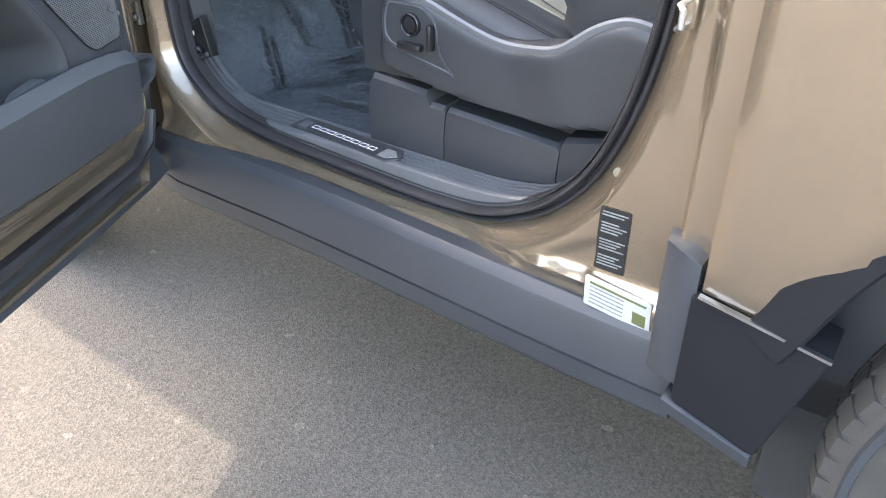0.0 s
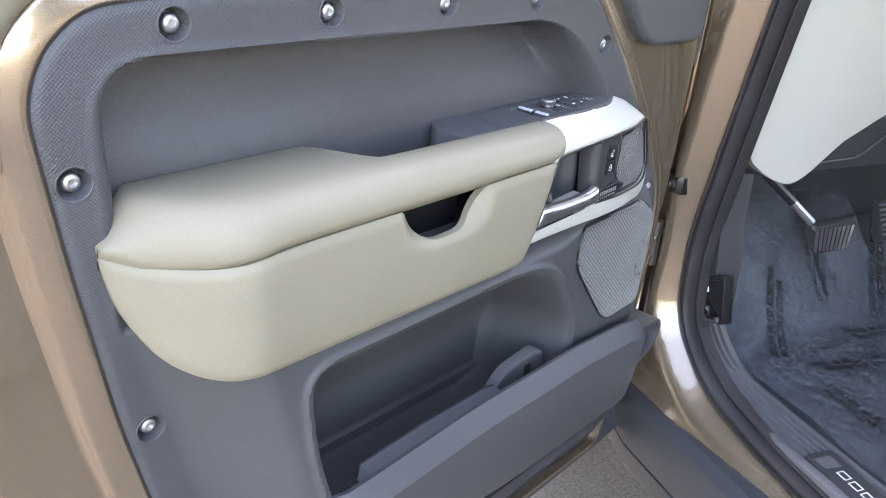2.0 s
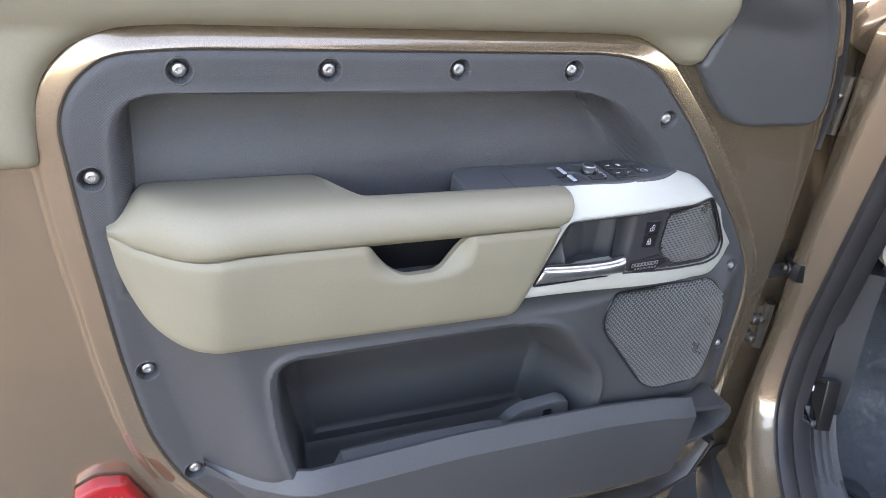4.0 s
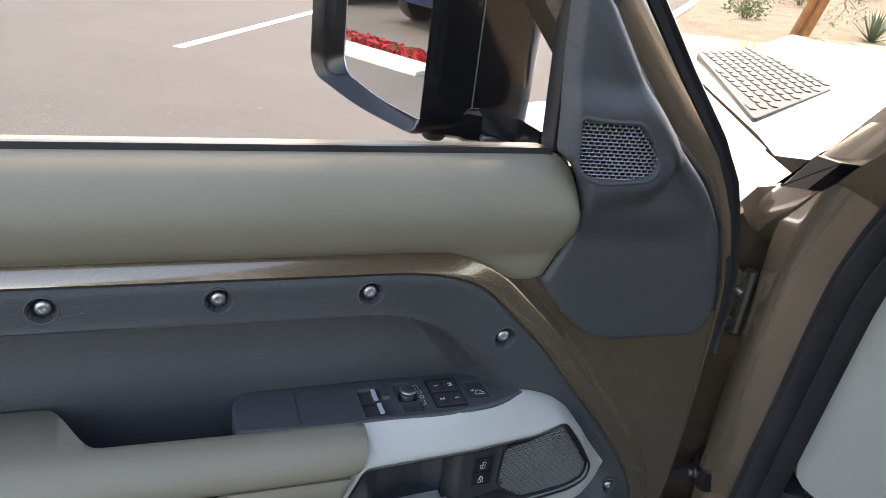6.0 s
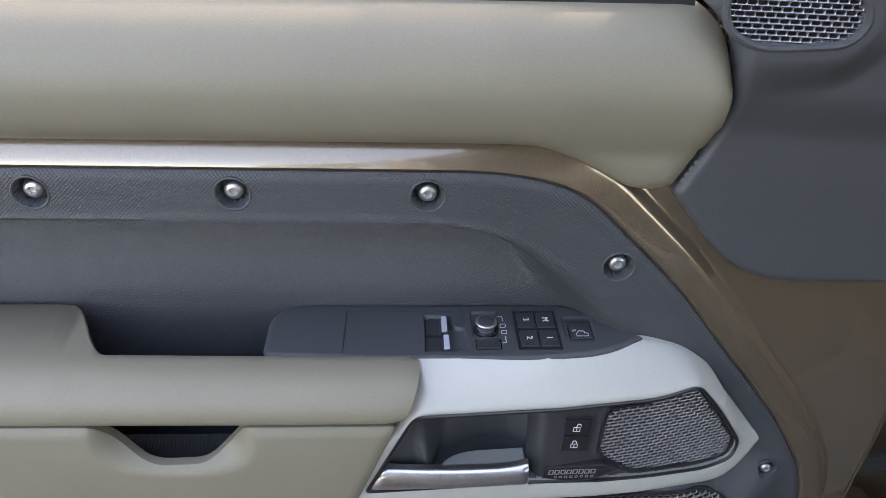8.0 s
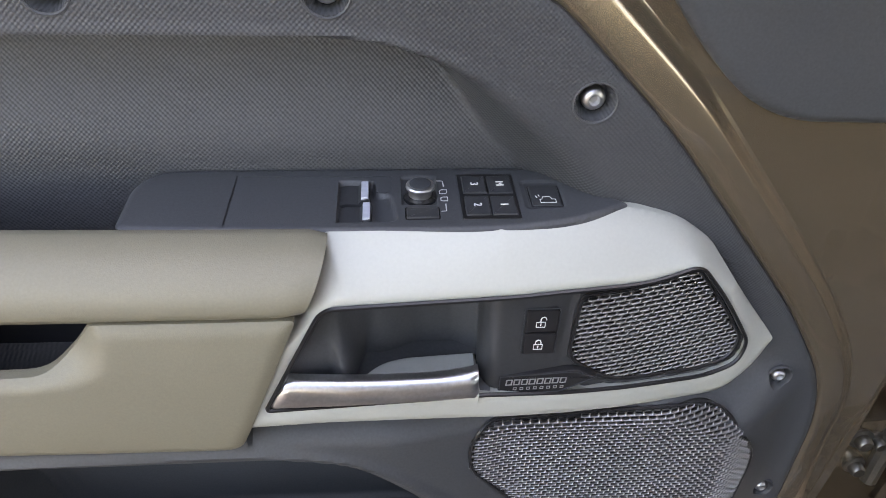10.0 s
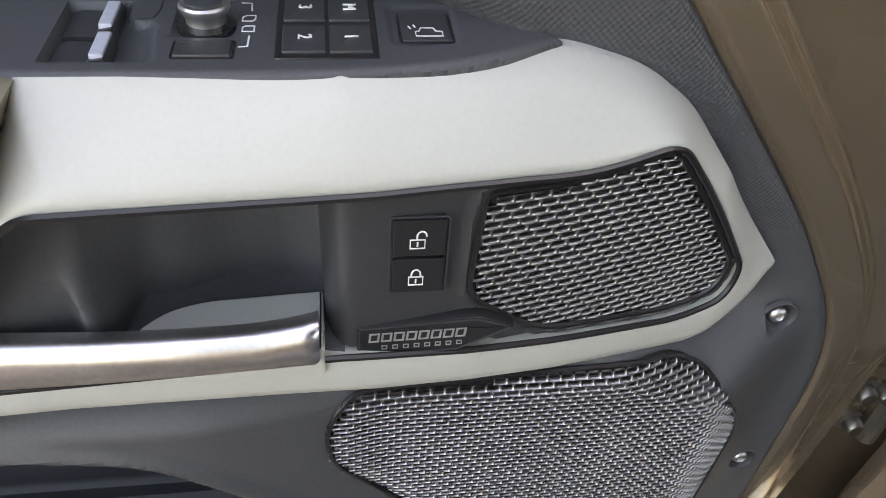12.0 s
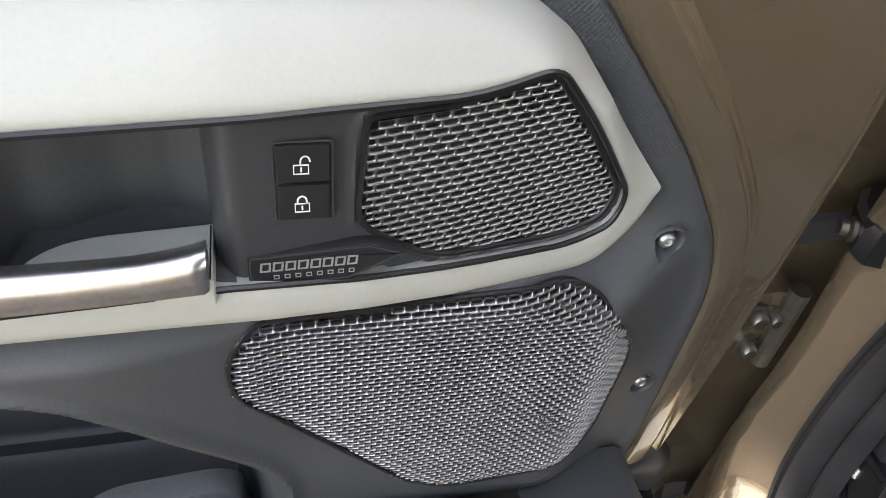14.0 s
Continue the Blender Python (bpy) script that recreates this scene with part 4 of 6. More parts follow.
# dark insert with the lock keys, and its grille
INSERT = rounded([(0.080, 1.0675), (0.14, 1.0675), (0.175, 1.065), (0.209, 1.0705), (0.234, 1.040), (0.2625, 0.994), (0.2590, 0.9755), (0.2350, 0.9703), (0.165, 0.9790), (0.081, 0.9885)], [0.004, 0.03, 0.03, 0.008, 0.02, 0.008, 0.012, 0.02, 0.03, 0.009], 5)
GRILLE = rounded([(0.1365, 1.0592), (0.173, 1.0588), (0.2075, 1.0650), (0.231, 1.0345), (0.2552, 0.9970), (0.2510, 0.9810), (0.2300, 0.9775), (0.165, 0.9850), (0.1335, 1.0115)], [0.004, 0.03, 0.005, 0.03, 0.006, 0.008, 0.02, 0.014, 0.01], 5)
INSERT = [tuple(q) if q[0] < 0.1 else tuple(w) for q, w in zip(INSERT, inset(INSERT, -0.0022))]
grille_sd = sdf(GRILLE)


def insert_depth(p, s):
    y = bezel_face(p) + 0.0048 + 0.012 * np.clip(bez_in(p) / 0.002, 0, 1)
    y = y + 0.026 * (1 - np.sqrt(np.clip(1 - (1 - np.clip((p[:, 0] - 0.080) / 0.012, 0, 1)) ** 2, 0, 1))) + np.where(grille_sd(p) < -0.001, 0.006, 0.0) - 0.0016 * smooth01(1 - np.abs(grille_sd(p) - 0.0025) / 0.0025)
    return y


of_door(relief("key_insert", sdf(INSERT), (0.08, 0.97, 0.265, 1.082), 0.0021, insert_depth, DARK, None, 0.004, "satin black plastic"))
of_door(perforated("mid_grille", grille_sd, (0.13, 0.978, 0.26, 1.072), (0.0068, 0.0035), (0.0055, 0.0022), lambda p: bezel_face(p) + 0.0042, MESH, None, label="grey pierced speaker grille"))
of_door(sweep("mid_grille_rim", [(a, float(bezel_face(np.array([[a, b]]))[0]) + 0.0040, b) for a, b in GRILLE], circle(0.0014, 6), (0, 1, 0), SATIN, closed=True))
kf = float(bezel_face(np.array([[0.1135, 1.04]]))[0]) + 0.0034
for z0, z1, shut in ((1.0363, 1.0520, False), (1.0190, 1.0348, True)):
    key = of_door(slab("lock_key", strip(0.1050, z0, 0.1235, z1, 0.001), kf - 0.0012, kf + 0.004, SATIN, None, 0.0005))
    m = (z0 + z1) / 2
    arc = [(0.1135 + 0.0016 * math.cos(a), m + 0.0010 + 0.0022 * math.sin(a)) for a in np.linspace(math.pi, 0, 9)]
    loop = [(0.1119, m - 0.0002)] + arc + [(0.1151, m - 0.0002 if shut else m + 0.0009)]
    if not shut:
        loop = [(a + 0.0014, b + 0.0003) for a, b in loop][::-1]
    strokes("padlock_legend", [[(0.1110, m - 0.0040), (0.1160, m - 0.0040), (0.1160, m - 0.0002), (0.1110, m - 0.0002), (0.1110, m - 0.0040)], loop, [(0.1135, m - 0.0012), (0.1135, m - 0.0032)]], 0.0006, DOORWISE, kf - 0.0012, INK, key, "white padlock outline", 0.0002)
of_door(strokes("key_surround", [strip(0.1041, 1.0181, 0.1244, 1.0529, 0.0015) + [strip(0.1041, 1.0181, 0.1244, 1.0529, 0.0015)[0]]], 0.0007, DOORWISE, kf + 0.0004, CLADDING))
badge = of_door(slab("maker_badge", rounded([(0.0925, 0.9855), (0.0925, 1.0015), (0.1385, 1.0045), (0.1530, 0.9985), (0.1310, 0.9865)], 0.0015, 3), kf - 0.0014, kf + 0.004, SATIN, None, 0.0006))
edge = rounded([(0.0934, 0.9864), (0.0934, 1.0006), (0.1383, 1.0035), (0.1512, 0.9983), (0.1308, 0.9874)], 0.0012, 3)
strokes("badge_border", [edge + edge[:1]], 0.0006, DOORWISE, kf - 0.0013, CLADDING, badge, "", 0.0004)
for k in range(8):
    a = 0.0972 + 0.0047 * k
    z = 0.9938 + 0.03 * (a - 0.0972)
    strokes("badge_mark", [[(a, z), (a + 0.0032, z + 0.0001), (a + 0.0036, z + 0.0042), (a + 0.0004, z + 0.0041), (a, z)]], 0.0010, DOORWISE, kf - 0.0013, SILVERINK, badge, "silver maker mark as plain boxes", 0.0004)
for k in range(8):
    a = 0.1020 + 0.0041 * k
    z = 0.9895 + 0.03 * (a - 0.102)
    strokes("badge_line", [[(a, z), (a + 0.0018, z), (a + 0.0018, z + 0.0018), (a, z + 0.0018), (a, z)]], 0.0006, DOORWISE, kf - 0.0013, SILVERINK, badge, "", 0.0003)

# handle well and lever
WELL = rounded([(-0.0095, 1.0685), (0.088, 1.0675), (0.088, 0.9885), (-0.045, 0.9900)], [0.008, 0.001, 0.001, 0.004], 4)


def well_depth(p, s):
    """A scoop that is shallow at its slanted end, folds at a crease and then runs deep."""
    x, z = p[:, 0], p[:, 1]
    up = smooth01((z - 1.004) / 0.055)
    fold = smooth01((x - 0.003 + 0.026 * up) / (0.012 + 0.040 * up))
    y = -0.053 + 0.010 * smooth01((x + 0.042) / 0.04) + 0.024 * fold
    y = y - 0.007 * np.exp(-((x - 0.001 + 0.004 * up) / 0.0045) ** 2) * (1 - up)
    y = y + 0.010 * smooth01((x - 0.02) / 0.03) * smooth01((0.085 - x) / 0.02)
    y = y - 0.040 * smooth01((0.996 - z) / 0.008) * smooth01((x - 0.004) / 0.01)
    return np.maximum(y, bezel_face(p) + 0.003)


of_door(relief("handle_well", sdf(WELL), (-0.05, 0.98, 0.09, 1.072), 0.0016, well_depth, CHARCOAL, None, 0.002, "satin black scooped recess", 60))
of_door(slab("handle_ledge", rounded([(0.008, -0.056), (0.0805, -0.055), (0.0805, -0.0235), (0.036, -0.0265), (0.022, -0.031), (0.011, -0.042)], [0.001, 0.001, 0.001, 0.01, 0.01, 0.008], 5), -0.9985, -0.986, PALE, None, 0.0012, UPWISE, "pale grey ledge behind the lever"))


def lever_rings():
    rings = []
    for t in [0, 0.012] + list(np.linspace(0.05, 0.95, 13)) + [0.985, 1]:
        x = -0.0365 + 0.1155 * t
        lo = 0.9965 - 0.0012 * t
        hi = 1.0158 - 0.0055 * t + 0.0035 * max(0, (t - 0.75) / 0.25) ** 2 - 0.0016 * math.sin(math.pi * t)
        y = -0.0652 + 0.0050 * t - 0.001 * math.sin(math.pi * t)
        e = 1 - 0.08 * (t in (0, 1))
        c = (lo + hi) / 2
        ring = [(y + 0.010, lo), (y + 0.0022, lo - 0.0002), (y + 0.0004, lo + 0.0016), (y + 0.0002, c - 0.0015), (y + 0.0008, hi - 0.0062), (y + 0.0016, hi - 0.0038), (y + 0.0036, hi - 0.0012), (y + 0.007, hi), (y + 0.012, hi - 0.0012), (y + 0.013, c)]
        sh = lambda b: (b - c) * 0.46 * (1 - t)
        back = 0.0012 * (t in (0, 1))
        rings.append([(x + sh(b), a + back, c + (b - c) * e) for a, b in ring])
    return rings


of_door(loft("door_handle", lever_rings(), CHROME, None, label="satin chrome release lever", sharp=45))

# lower speaker grille
def loud_face(p):
    return 0.55 * card_face(p) + 0.45 * np.minimum(card_face(p), -0.0385 + 0.16 * np.maximum(p[:, 0] - 0.21, 0))


of_door(perforated("woofer_grille", loud_sd, (0.07, 0.785, 0.295, 0.957), (0.0060, 0.0029), (0.0050, 0.0021), lambda p: loud_face(p) - 0.0034 + 0.0014 * smooth01(1 + loud_sd(p) / 0.010), MESH, None, label="grey pierced speaker grille"))
of_door(relief("woofer_backing", lambda p: loud_sd(p) + 0.0015, (0.07, 0.785, 0.295, 0.957), 0.006, lambda p, s: loud_face(p) + 0.0006, SATIN, None, 0.014))
of_door(sweep("woofer_rim", [(a, float(loud_face(np.array([[a, b]]))[0]) - 0.0012, b) for a, b in LOUD], circle(0.0013, 6), (0, 1, 0), SATIN, closed=True))

# door stop hook at the hinge end of the pocket
of_door(sweep("stop_hook", [(a, -0.036 + 0.12 * max(0, a - 0.27), b) for a, b in rounded([(0.238, 0.758), (0.285, 0.750), (0.330, 0.741), (0.338, 0.722), (0.322, 0.703), (0.262, 0.694), (0.240, 0.700)], 0.012, 4)[3:-3]],
              [(-0.0035, -0.022), (0.0035, -0.022), (0.0045, -0.016), (0.0045, 0.026), (-0.0035, 0.026)], (0, 1, 0), CHARCOAL, None, label="charcoal plastic loop at the pocket end"))

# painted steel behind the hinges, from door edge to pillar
of_door(loft("hinge_gap_panel", [[(0.398, 0.075, z), (0.43, 0.088, z), (0.47, 0.090, z), (0.53, 0.072, z), (0.53, 0.095, z), (0.40, 0.110, z)] for z in (0.46, 0.80, 1.10, 1.245)], PAINT, None, label="bronze painted steel behind the hinges"))
# hinges and check strap in the gap
for z in (1.152, 0.797):
    hinge = of_door(block("hinge", (0.414, 0.050, z - 0.032), (0.468, 0.078, z + 0.034), PAINT, None, 0.008, "painted door hinge with shade-darkened bolts"))
    for dx, dz, r in ((0.438, 0.014, 0.011), (0.4525, 0.012, 0.008), (0.4445, -0.022, 0.010)):
        lathe("hinge_bolt", [(r, 0.0), (r, -0.003), (r * 0.7, -0.004), (r * 0.65, -0.010), (r * 0.5, -0.012), (0.0001, -0.012)], (dx, 0.0505, z + dz), (0, 1, 0), BOLT, hinge, 14)
    tube("hinge_pin", [(0.463, 0.046, z - 0.040), (0.463, 0.046, z + 0.040)], 0.008, BOLT, hinge)
of_door(loft("check_strap", [[(x, y, z + 0.010), (x, y + 0.006, z + 0.011), (x, y + 0.006, z - 0.011), (x, y, z - 0.010)] for x, y, z in ((0.40, 0.050, 0.889), (0.44, 0.050, 0.890), (0.48, 0.050, 0.891), (0.535, 0.050, 0.891))], DARK, None, label="black door check strap"))

of_door(tube("wiring_boot", [(0.335, 0.012, 0.700), (0.365, 0.020, 0.690), (0.392, 0.034, 0.655), (0.408, 0.050, 0.610), (0.42, 0.07, 0.54)], [0.016, 0.019, 0.022, 0.023, 0.022], CLADDING, None, 14, "grey rubber wiring boot"))

# red reflector
REFL = rounded([(-0.524, 0.757), (-0.498, 0.7715), (-0.468, 0.766), (-0.436, 0.702), (-0.452, 0.6865), (-0.492, 0.703)], 0.008, 4)
lens = of_door(slab("reflector", REFL, -0.006, 0.012, REDLENS, None, 0.004, label="red ribbed reflector lens"))
rc = np.array(REFL).mean(0)
RFACE = [tuple(rc + (np.array(q) - rc) * 0.74) for q in REFL]
lens_in = slab("reflector_face", RFACE, -0.0056, 0.0, RED, None, 0.0008)
face_sd, bm = sdf(RFACE), bmesh.new()
slope = np.array((0.447, -0.894)), np.array((0.894, 0.447))
for a in range(-14, 15):
    for b in range(-14, 15):
        q = rc + slope[0] * 0.0042 * a + slope[1] * 0.0042 * b
        if face_sd(q[None])[0] > -0.003:
            continue
        foot = [bm.verts.new((q[0] + 0.0019 * (slope[0][0] * u + slope[1][0] * w), -0.0055, q[1] + 0.0019 * (slope[0][1] * u + slope[1][1] * w))) for u, w in ((-1, -1), (1, -1), (1, 1), (-1, 1))]
        top = bm.verts.new((q[0], -0.0065, q[1]))
        for k in range(4):
            bm.faces.new((foot[k], foot[(k + 1) % 4], top))
bmesh.ops.recalc_face_normals(bm, faces=bm.faces)
tagged(part("prism_field", bm, RED, lens), kind="stuff")
lens_in.parent = lens

# side mirror, outside the window
mirror_arm = of_door(loft("side_mirror", [[(0.165, 0.06, 1.315), (0.30, 0.06, 1.315), (0.30, 0.06, 1.348), (0.165, 0.05, 1.350)], [(0.165, 0.10, 1.322), (0.27, 0.11, 1.322), (0.27, 0.11, 1.348), (0.165, 0.10, 1.348)],
                                             [(0.135, 0.135, 1.326), (0.225, 0.16, 1.326), (0.225, 0.16, 1.352), (0.135, 0.135, 1.350)]], HOUSING, None, label="gloss black door mirror on a short arm"))
MA, MB = Vector((0.003, 0.272, 0)), Vector((0.083, 0.135, 0))
mdir = (MB - MA).normalized()
MW = (MB - MA).length


def mpt(a, b, c):
    """A point of the mirror head: a across the glass, b up, c back from it."""
    q = MA + mdir * a + Vector((0.99, 0.14, 0.0)) * c
    return (q.x, q.y, 1.317 + b)


HEAD = rounded([(-0.006, 0.045), (0.004, 0.027), (0.075, 0.008), (MW - 0.006, 0.0), (MW + 0.006, 0.012), (MW + 0.008, 0.19), (MW - 0.012, 0.205), (0.02, 0.20), (-0.006, 0.18)], [0.02, 0.02, 0.03, 0.01, 0.012, 0.02, 0.02, 0.03, 0.03], 5)
hp = np.array(HEAD)
cen = hp.mean(0)
scaled = lambda k, kx=None, d=0.0: [cen + (q - cen) * (kx or k, k) + (d * MW, 0) for q in hp]
rings = [[mpt(*q, c) for q in scaled(k, kx, d)] for c, k, kx, d in ((0.004, 0.845, 0.735, 0.085), (-0.002, 0.868, 0.755, 0.083), (-0.010, 0.945, 0.90, 0.04), (-0.014, 0.98, 0.98, 0), (-0.010, 1.0, 1.0, 0), (0.004, 1.0, 1.0, 0), (0.05, 1.0, 1.0, 0), (0.080, 1.0, 1.0, 0), (0.099, 0.985, 0.985, 0), (0.113, 0.95, 0.95, 0), (0.121, 0.88, 0.88, 0), (0.126, 0.5, 0.5, 0))]
head = loft("mirror_head", rings, HOUSING, None, label="gloss black mirror housing")
glass = slab("mirror_glass", scaled(0.853, 0.743, 0.085), 0.0005, 0.0040, MIRROR, None, 0.0006, mpt, "mirror glass")
lower = loft("mirror_lower_shell", [[(x, y0, z0 + 0.004), (x, y0 + 0.006, z0), (x, y1, z0), (x, y1, z1), (x, y0 + 0.004, z1), (x, y0, z1 - 0.004)] for x, y0, y1, z0, z1 in ((0.086, 0.142, 0.20, 1.322, 1.330), (0.090, 0.138, 0.21, 1.316, 1.338), (0.118, 0.1345, 0.22, 1.314, 1.345), (0.124, 0.131, 0.22, 1.312, 1.347),
                                                   (0.165, 0.128, 0.21, 1.310, 1.342), (0.170, 0.122, 0.20, 1.306, 1.338), (0.205, 0.10, 0.19, 1.300, 1.335), (0.26, 0.07, 0.16, 1.296, 1.333))], HOUSING, None)
seam = strokes("mirror_seam", [[(0.040, 0.032), (0.040, 0.19)], [(0.038, 0.031), (0.10, 0.030)]], 0.0012, lambda a, b, c: mpt(MW + 0.0085 - c, b, a), 0.0, LINER, None, thick=0.0004)
for f in glass.data.polygons:
    f.use_smooth = False
glass_edge = sweep("glass_edge", [mpt(*q, 0.0004) for q in scaled(0.853, 0.743, 0.085)], circle(0.0007, 6), (0.99, 0.14, 0.0), ALU, closed=True)
lens_dome = lathe("mirror_camera", [(0.013, 0.004), (0.0125, -0.001), (0.010, -0.004), (0.005, -0.006), (0.0001, -0.0065)], (0.096, 0.152, 1.3145), (0, 0, 1), SATIN, None, 18, "small black camera dome")
puddle = block("puddle_lamp", (0.138, 0.1220, 1.3155), (0.171, 0.132, 1.3225), ALU, None, 0.003, "pale lamp lens under the mirror arm")
for ob in (head, glass, lower, seam, glass_edge, lens_dome, puddle):
    ob.parent = mirror_arm


# ---- the car: u runs to its tail, v into the cabin, from the front foot of the door opening ----
car = tagged(new("car"), "bronze off-road car with grey plastic sills and its door open", "car")
car.matrix_world = pose(0.461, 0.057, 0.0, 0, 0, -114)
car.empty_display_size = 0.1

OPENING = rounded([(0.116, 1.245), (0.093, 1.10), (0.070, 0.95), (0.048, 0.80), (0.060, 0.672), (0.15, 0.592), (0.30, 0.562), (0.70, 0.545), (0.83, 0.552), (0.935, 0.602), (1.005, 0.675), (1.045, 0.76), (1.075, 0.86), (1.095, 1.0), (1.11, 1.8), (0.74, 1.8), (0.40, 1.535), (0.168, 1.345)],
                  [0.05, 0.06, 0.06, 0.06, 0.05, 0.06, 0.1, 0.06, 0.06, 0.05, 0.05, 0.05, 0.05, 0.1, 0.06, 0.08, 0.06, 0.04], 5)
open_sd = sdf(OPENING)
hollow_sd = sdf(rounded([(0.950, 0.545), (1.040, 0.607), (1.052, 0.597), (1.042, 0.533), (0.962, 0.524)], [0.008, 0.008, 0.008, 0.012, 0.008], 4))


def jamb_depth(p, s):
    u, z = p[:, 0], p[:, 1]
    d = np.maximum(open_sd(p), 0)
    v = 0.062 - 0.05 * smooth01(d / 0.05)
    v = v - 0.016 * smooth01((d - 0.045) / 0.03) * smooth01((0.56 - z) / 0.04)
    v = v + 0.015 * smooth01((0.535 - z) / 0.02) * smooth01((1.12 - u) / 0.05)
    v = v + 0.036 * smooth01((0.022 - u) / 0.05) - 0.03 * smooth01((u - 1.165) / 0.012) * smooth01((z - 0.5) / 0.03)
    v = v + 0.0035 * smooth01(-hollow_sd(p) / 0.009)
    step = smooth01(1 - np.abs(u - 1.115 - (z - 0.8) * 0.05) / 0.018) * smooth01((z - 0.70) / 0.1)
    return v + 0.004 * step


relief("door_frame", lambda p: np.maximum(sdf([(0.02, 0.47), (1.228, 0.47), (1.228, 1.86), (0.74, 1.86), (0.174, 1.430), (-0.010, 1.284), (-0.024, 1.262), (-0.018, 1.22), (-0.007, 1.15), (-0.012, 1.06), (-0.036, 0.98), (-0.043, 0.92), (-0.043, 0.80), (-0.031, 0.72), (-0.023, 0.65), (0.0, 0.59)])(p), -open_sd(p)), (-0.05, 0.46, 1.24, 1.87), 0.006, jamb_depth, PAINT, car, 0.03, "bronze metallic paint")
jb = float(jamb_depth(np.array([[0.012, 0.903]]), 0)[0])
stop = loft("strap_bracket", [[(-0.022, jb + 0.02 - k, z), (-0.016, jb + 0.002 - k, z), (0.004, jb - 0.005 - k, z), (0.026, jb - 0.004 - k, z), (0.032, jb + 0.004, z), (0.032, jb + 0.02, z), (-0.022, jb + 0.03, z)] for z, k in ((0.8885, -0.004), (0.892, 0.0), (0.912, 0.0), (0.9165, -0.004))], SATIN, car, label="dark door stop bracket with a bolt")
lathe("strap_bolt", [(0.0085, 0.0), (0.0085, -0.003), (0.0055, -0.0045), (0.005, -0.009), (0.0001, -0.0095)], (0.015, jb - 0.0045, 0.902), (0, 1, 0), BOLT, stop, 14)
loop = [(a, 0.062, b) for a, b in OPENING]
sweep("opening_seal", loop, [(-0.013, -0.004), (-0.0125, -0.013), (-0.010, -0.0195), (-0.006, -0.0210), (-0.0025, -0.017), (-0.0012, -0.006), (0.0008, -0.006), (0.002, -0.015), (0.005, -0.0190), (0.009, -0.0165), (0.0115, -0.008), (0.012, 0.01), (-0.012, 0.03)], (0, 1, 0), RUBBER, car, closed=True, label="ribbed black rubber door seal")
sweep("inner_seal_lip", [(a, 0.076, b) for a, b in inset(OPENING, 0.014)], [(-0.0065, -0.006), (-0.005, -0.013), (-0.0026, -0.014), (-0.0012, -0.005), (-0.0002, -0.005), (0.0014, -0.009), (0.0034, -0.007), (0.0042, 0.0), (0.0042, 0.004), (-0.0065, 0.004)], (0, 1, 0), RUBBER, car, closed=True)

# sill cladding
def sill_rings():
    rings = []
    for u in np.linspace(-0.02, 1.205, 14):
        k = float(smooth01((u + 0.02) / 0.06))
        zt = 0.528 - 0.03 * float(smooth01((u - 0.3) / 0.9))
        ring = [(0.03, zt + 0.002), (0.004, zt), (-0.006, zt - 0.006), (-0.0135, zt - 0.014), (-0.0165, zt - 0.022), (-0.024, zt - 0.094), (-0.0165, zt - 0.0965), (-0.0165, zt - 0.0985), (-0.0225, zt - 0.101), (-0.0205, zt - 0.136), (-0.014, zt - 0.146), (0.06, zt - 0.142)]
        rings.append([(u, a + 0.02 * (1 - k), b) for a, b in ring])
    return rings


loft("sill_cladding", sill_rings(), CLADDING, car, label="dark grey grained plastic sill cover", sharp=22)
loft("pillar_cladding", [[(1.155, 0.004, z), (1.162, -0.030, z), (1.176, -0.040, z), (1.208 + w, -0.048, z), (1.216 + w, -0.047, z), (1.216 + w, 0.02, z)] for z, w in ((0.455, 0.0), (0.60, 0.0), (0.655, 0.0), (0.668, -0.02))], CLADDING, car, label="dark grey plastic pillar foot")

# rear quarter panel, wheel arch
QUARTER = rounded([(1.222, 0.617), (1.347, 0.594), (1.375, 0.66), (1.415, 0.74), (1.50, 0.82), (1.62, 0.865), (2.05, 0.865), (2.30, 0.70), (2.5, 0.70), (2.5, 1.32), (1.222, 1.32)], [0.002, 0.002, 0.03, 0.04, 0.05, 0.08, 0.08, 0.03, 0.0, 0.0, 0.0], 5)
relief("quarter_panel", sdf(QUARTER), (1.215, 0.58, 2.51, 1.33), 0.02, lambda p, s: -0.052 - 0.012 * smooth01((p[:, 0] - 1.25) / 0.25) + 0.008 * (1 + np.maximum(s, -0.012) / 0.012) ** 2, PAINT, car, 0.06, "bronze metallic paint")
LOWERQ = rounded([(1.212, 0.6135), (1.393, 0.5835), (1.338, 0.387), (1.212, 0.428)], [0.008, 0.008, 0.012, 0.008], 4)
loft("sill_end", [[(u, v, z + 0.30 * (1.21 - u)) for v, z in ((0.03, 0.43), (-0.050, 0.428), (-0.058, 0.424), (-0.056, 0.404), (0.03, 0.40))] for u in (1.2, 1.335)], CLADDING, car)
slab("quarter_cladding", LOWERQ, -0.054, 0.03, FOOTPLATE, car, 0.004, label="black plastic lower quarter cover")
sweep("cladding_edge", [(1.222, -0.054, 0.6155), (1.394, -0.056, 0.587)], [(-0.0022, -0.004), (0.0022, -0.004), (0.0022, 0.004), (-0.0022, 0.004)], (0, 1, 0), ALU, car)
ARCH = [(1.30, 0.50), (1.352, 0.592), (1.378, 0.662), (1.418, 0.742), (1.50, 0.822), (1.62, 0.868), (1.86, 0.872), (2.05, 0.868), (2.17, 0.80), (2.27, 0.66)]
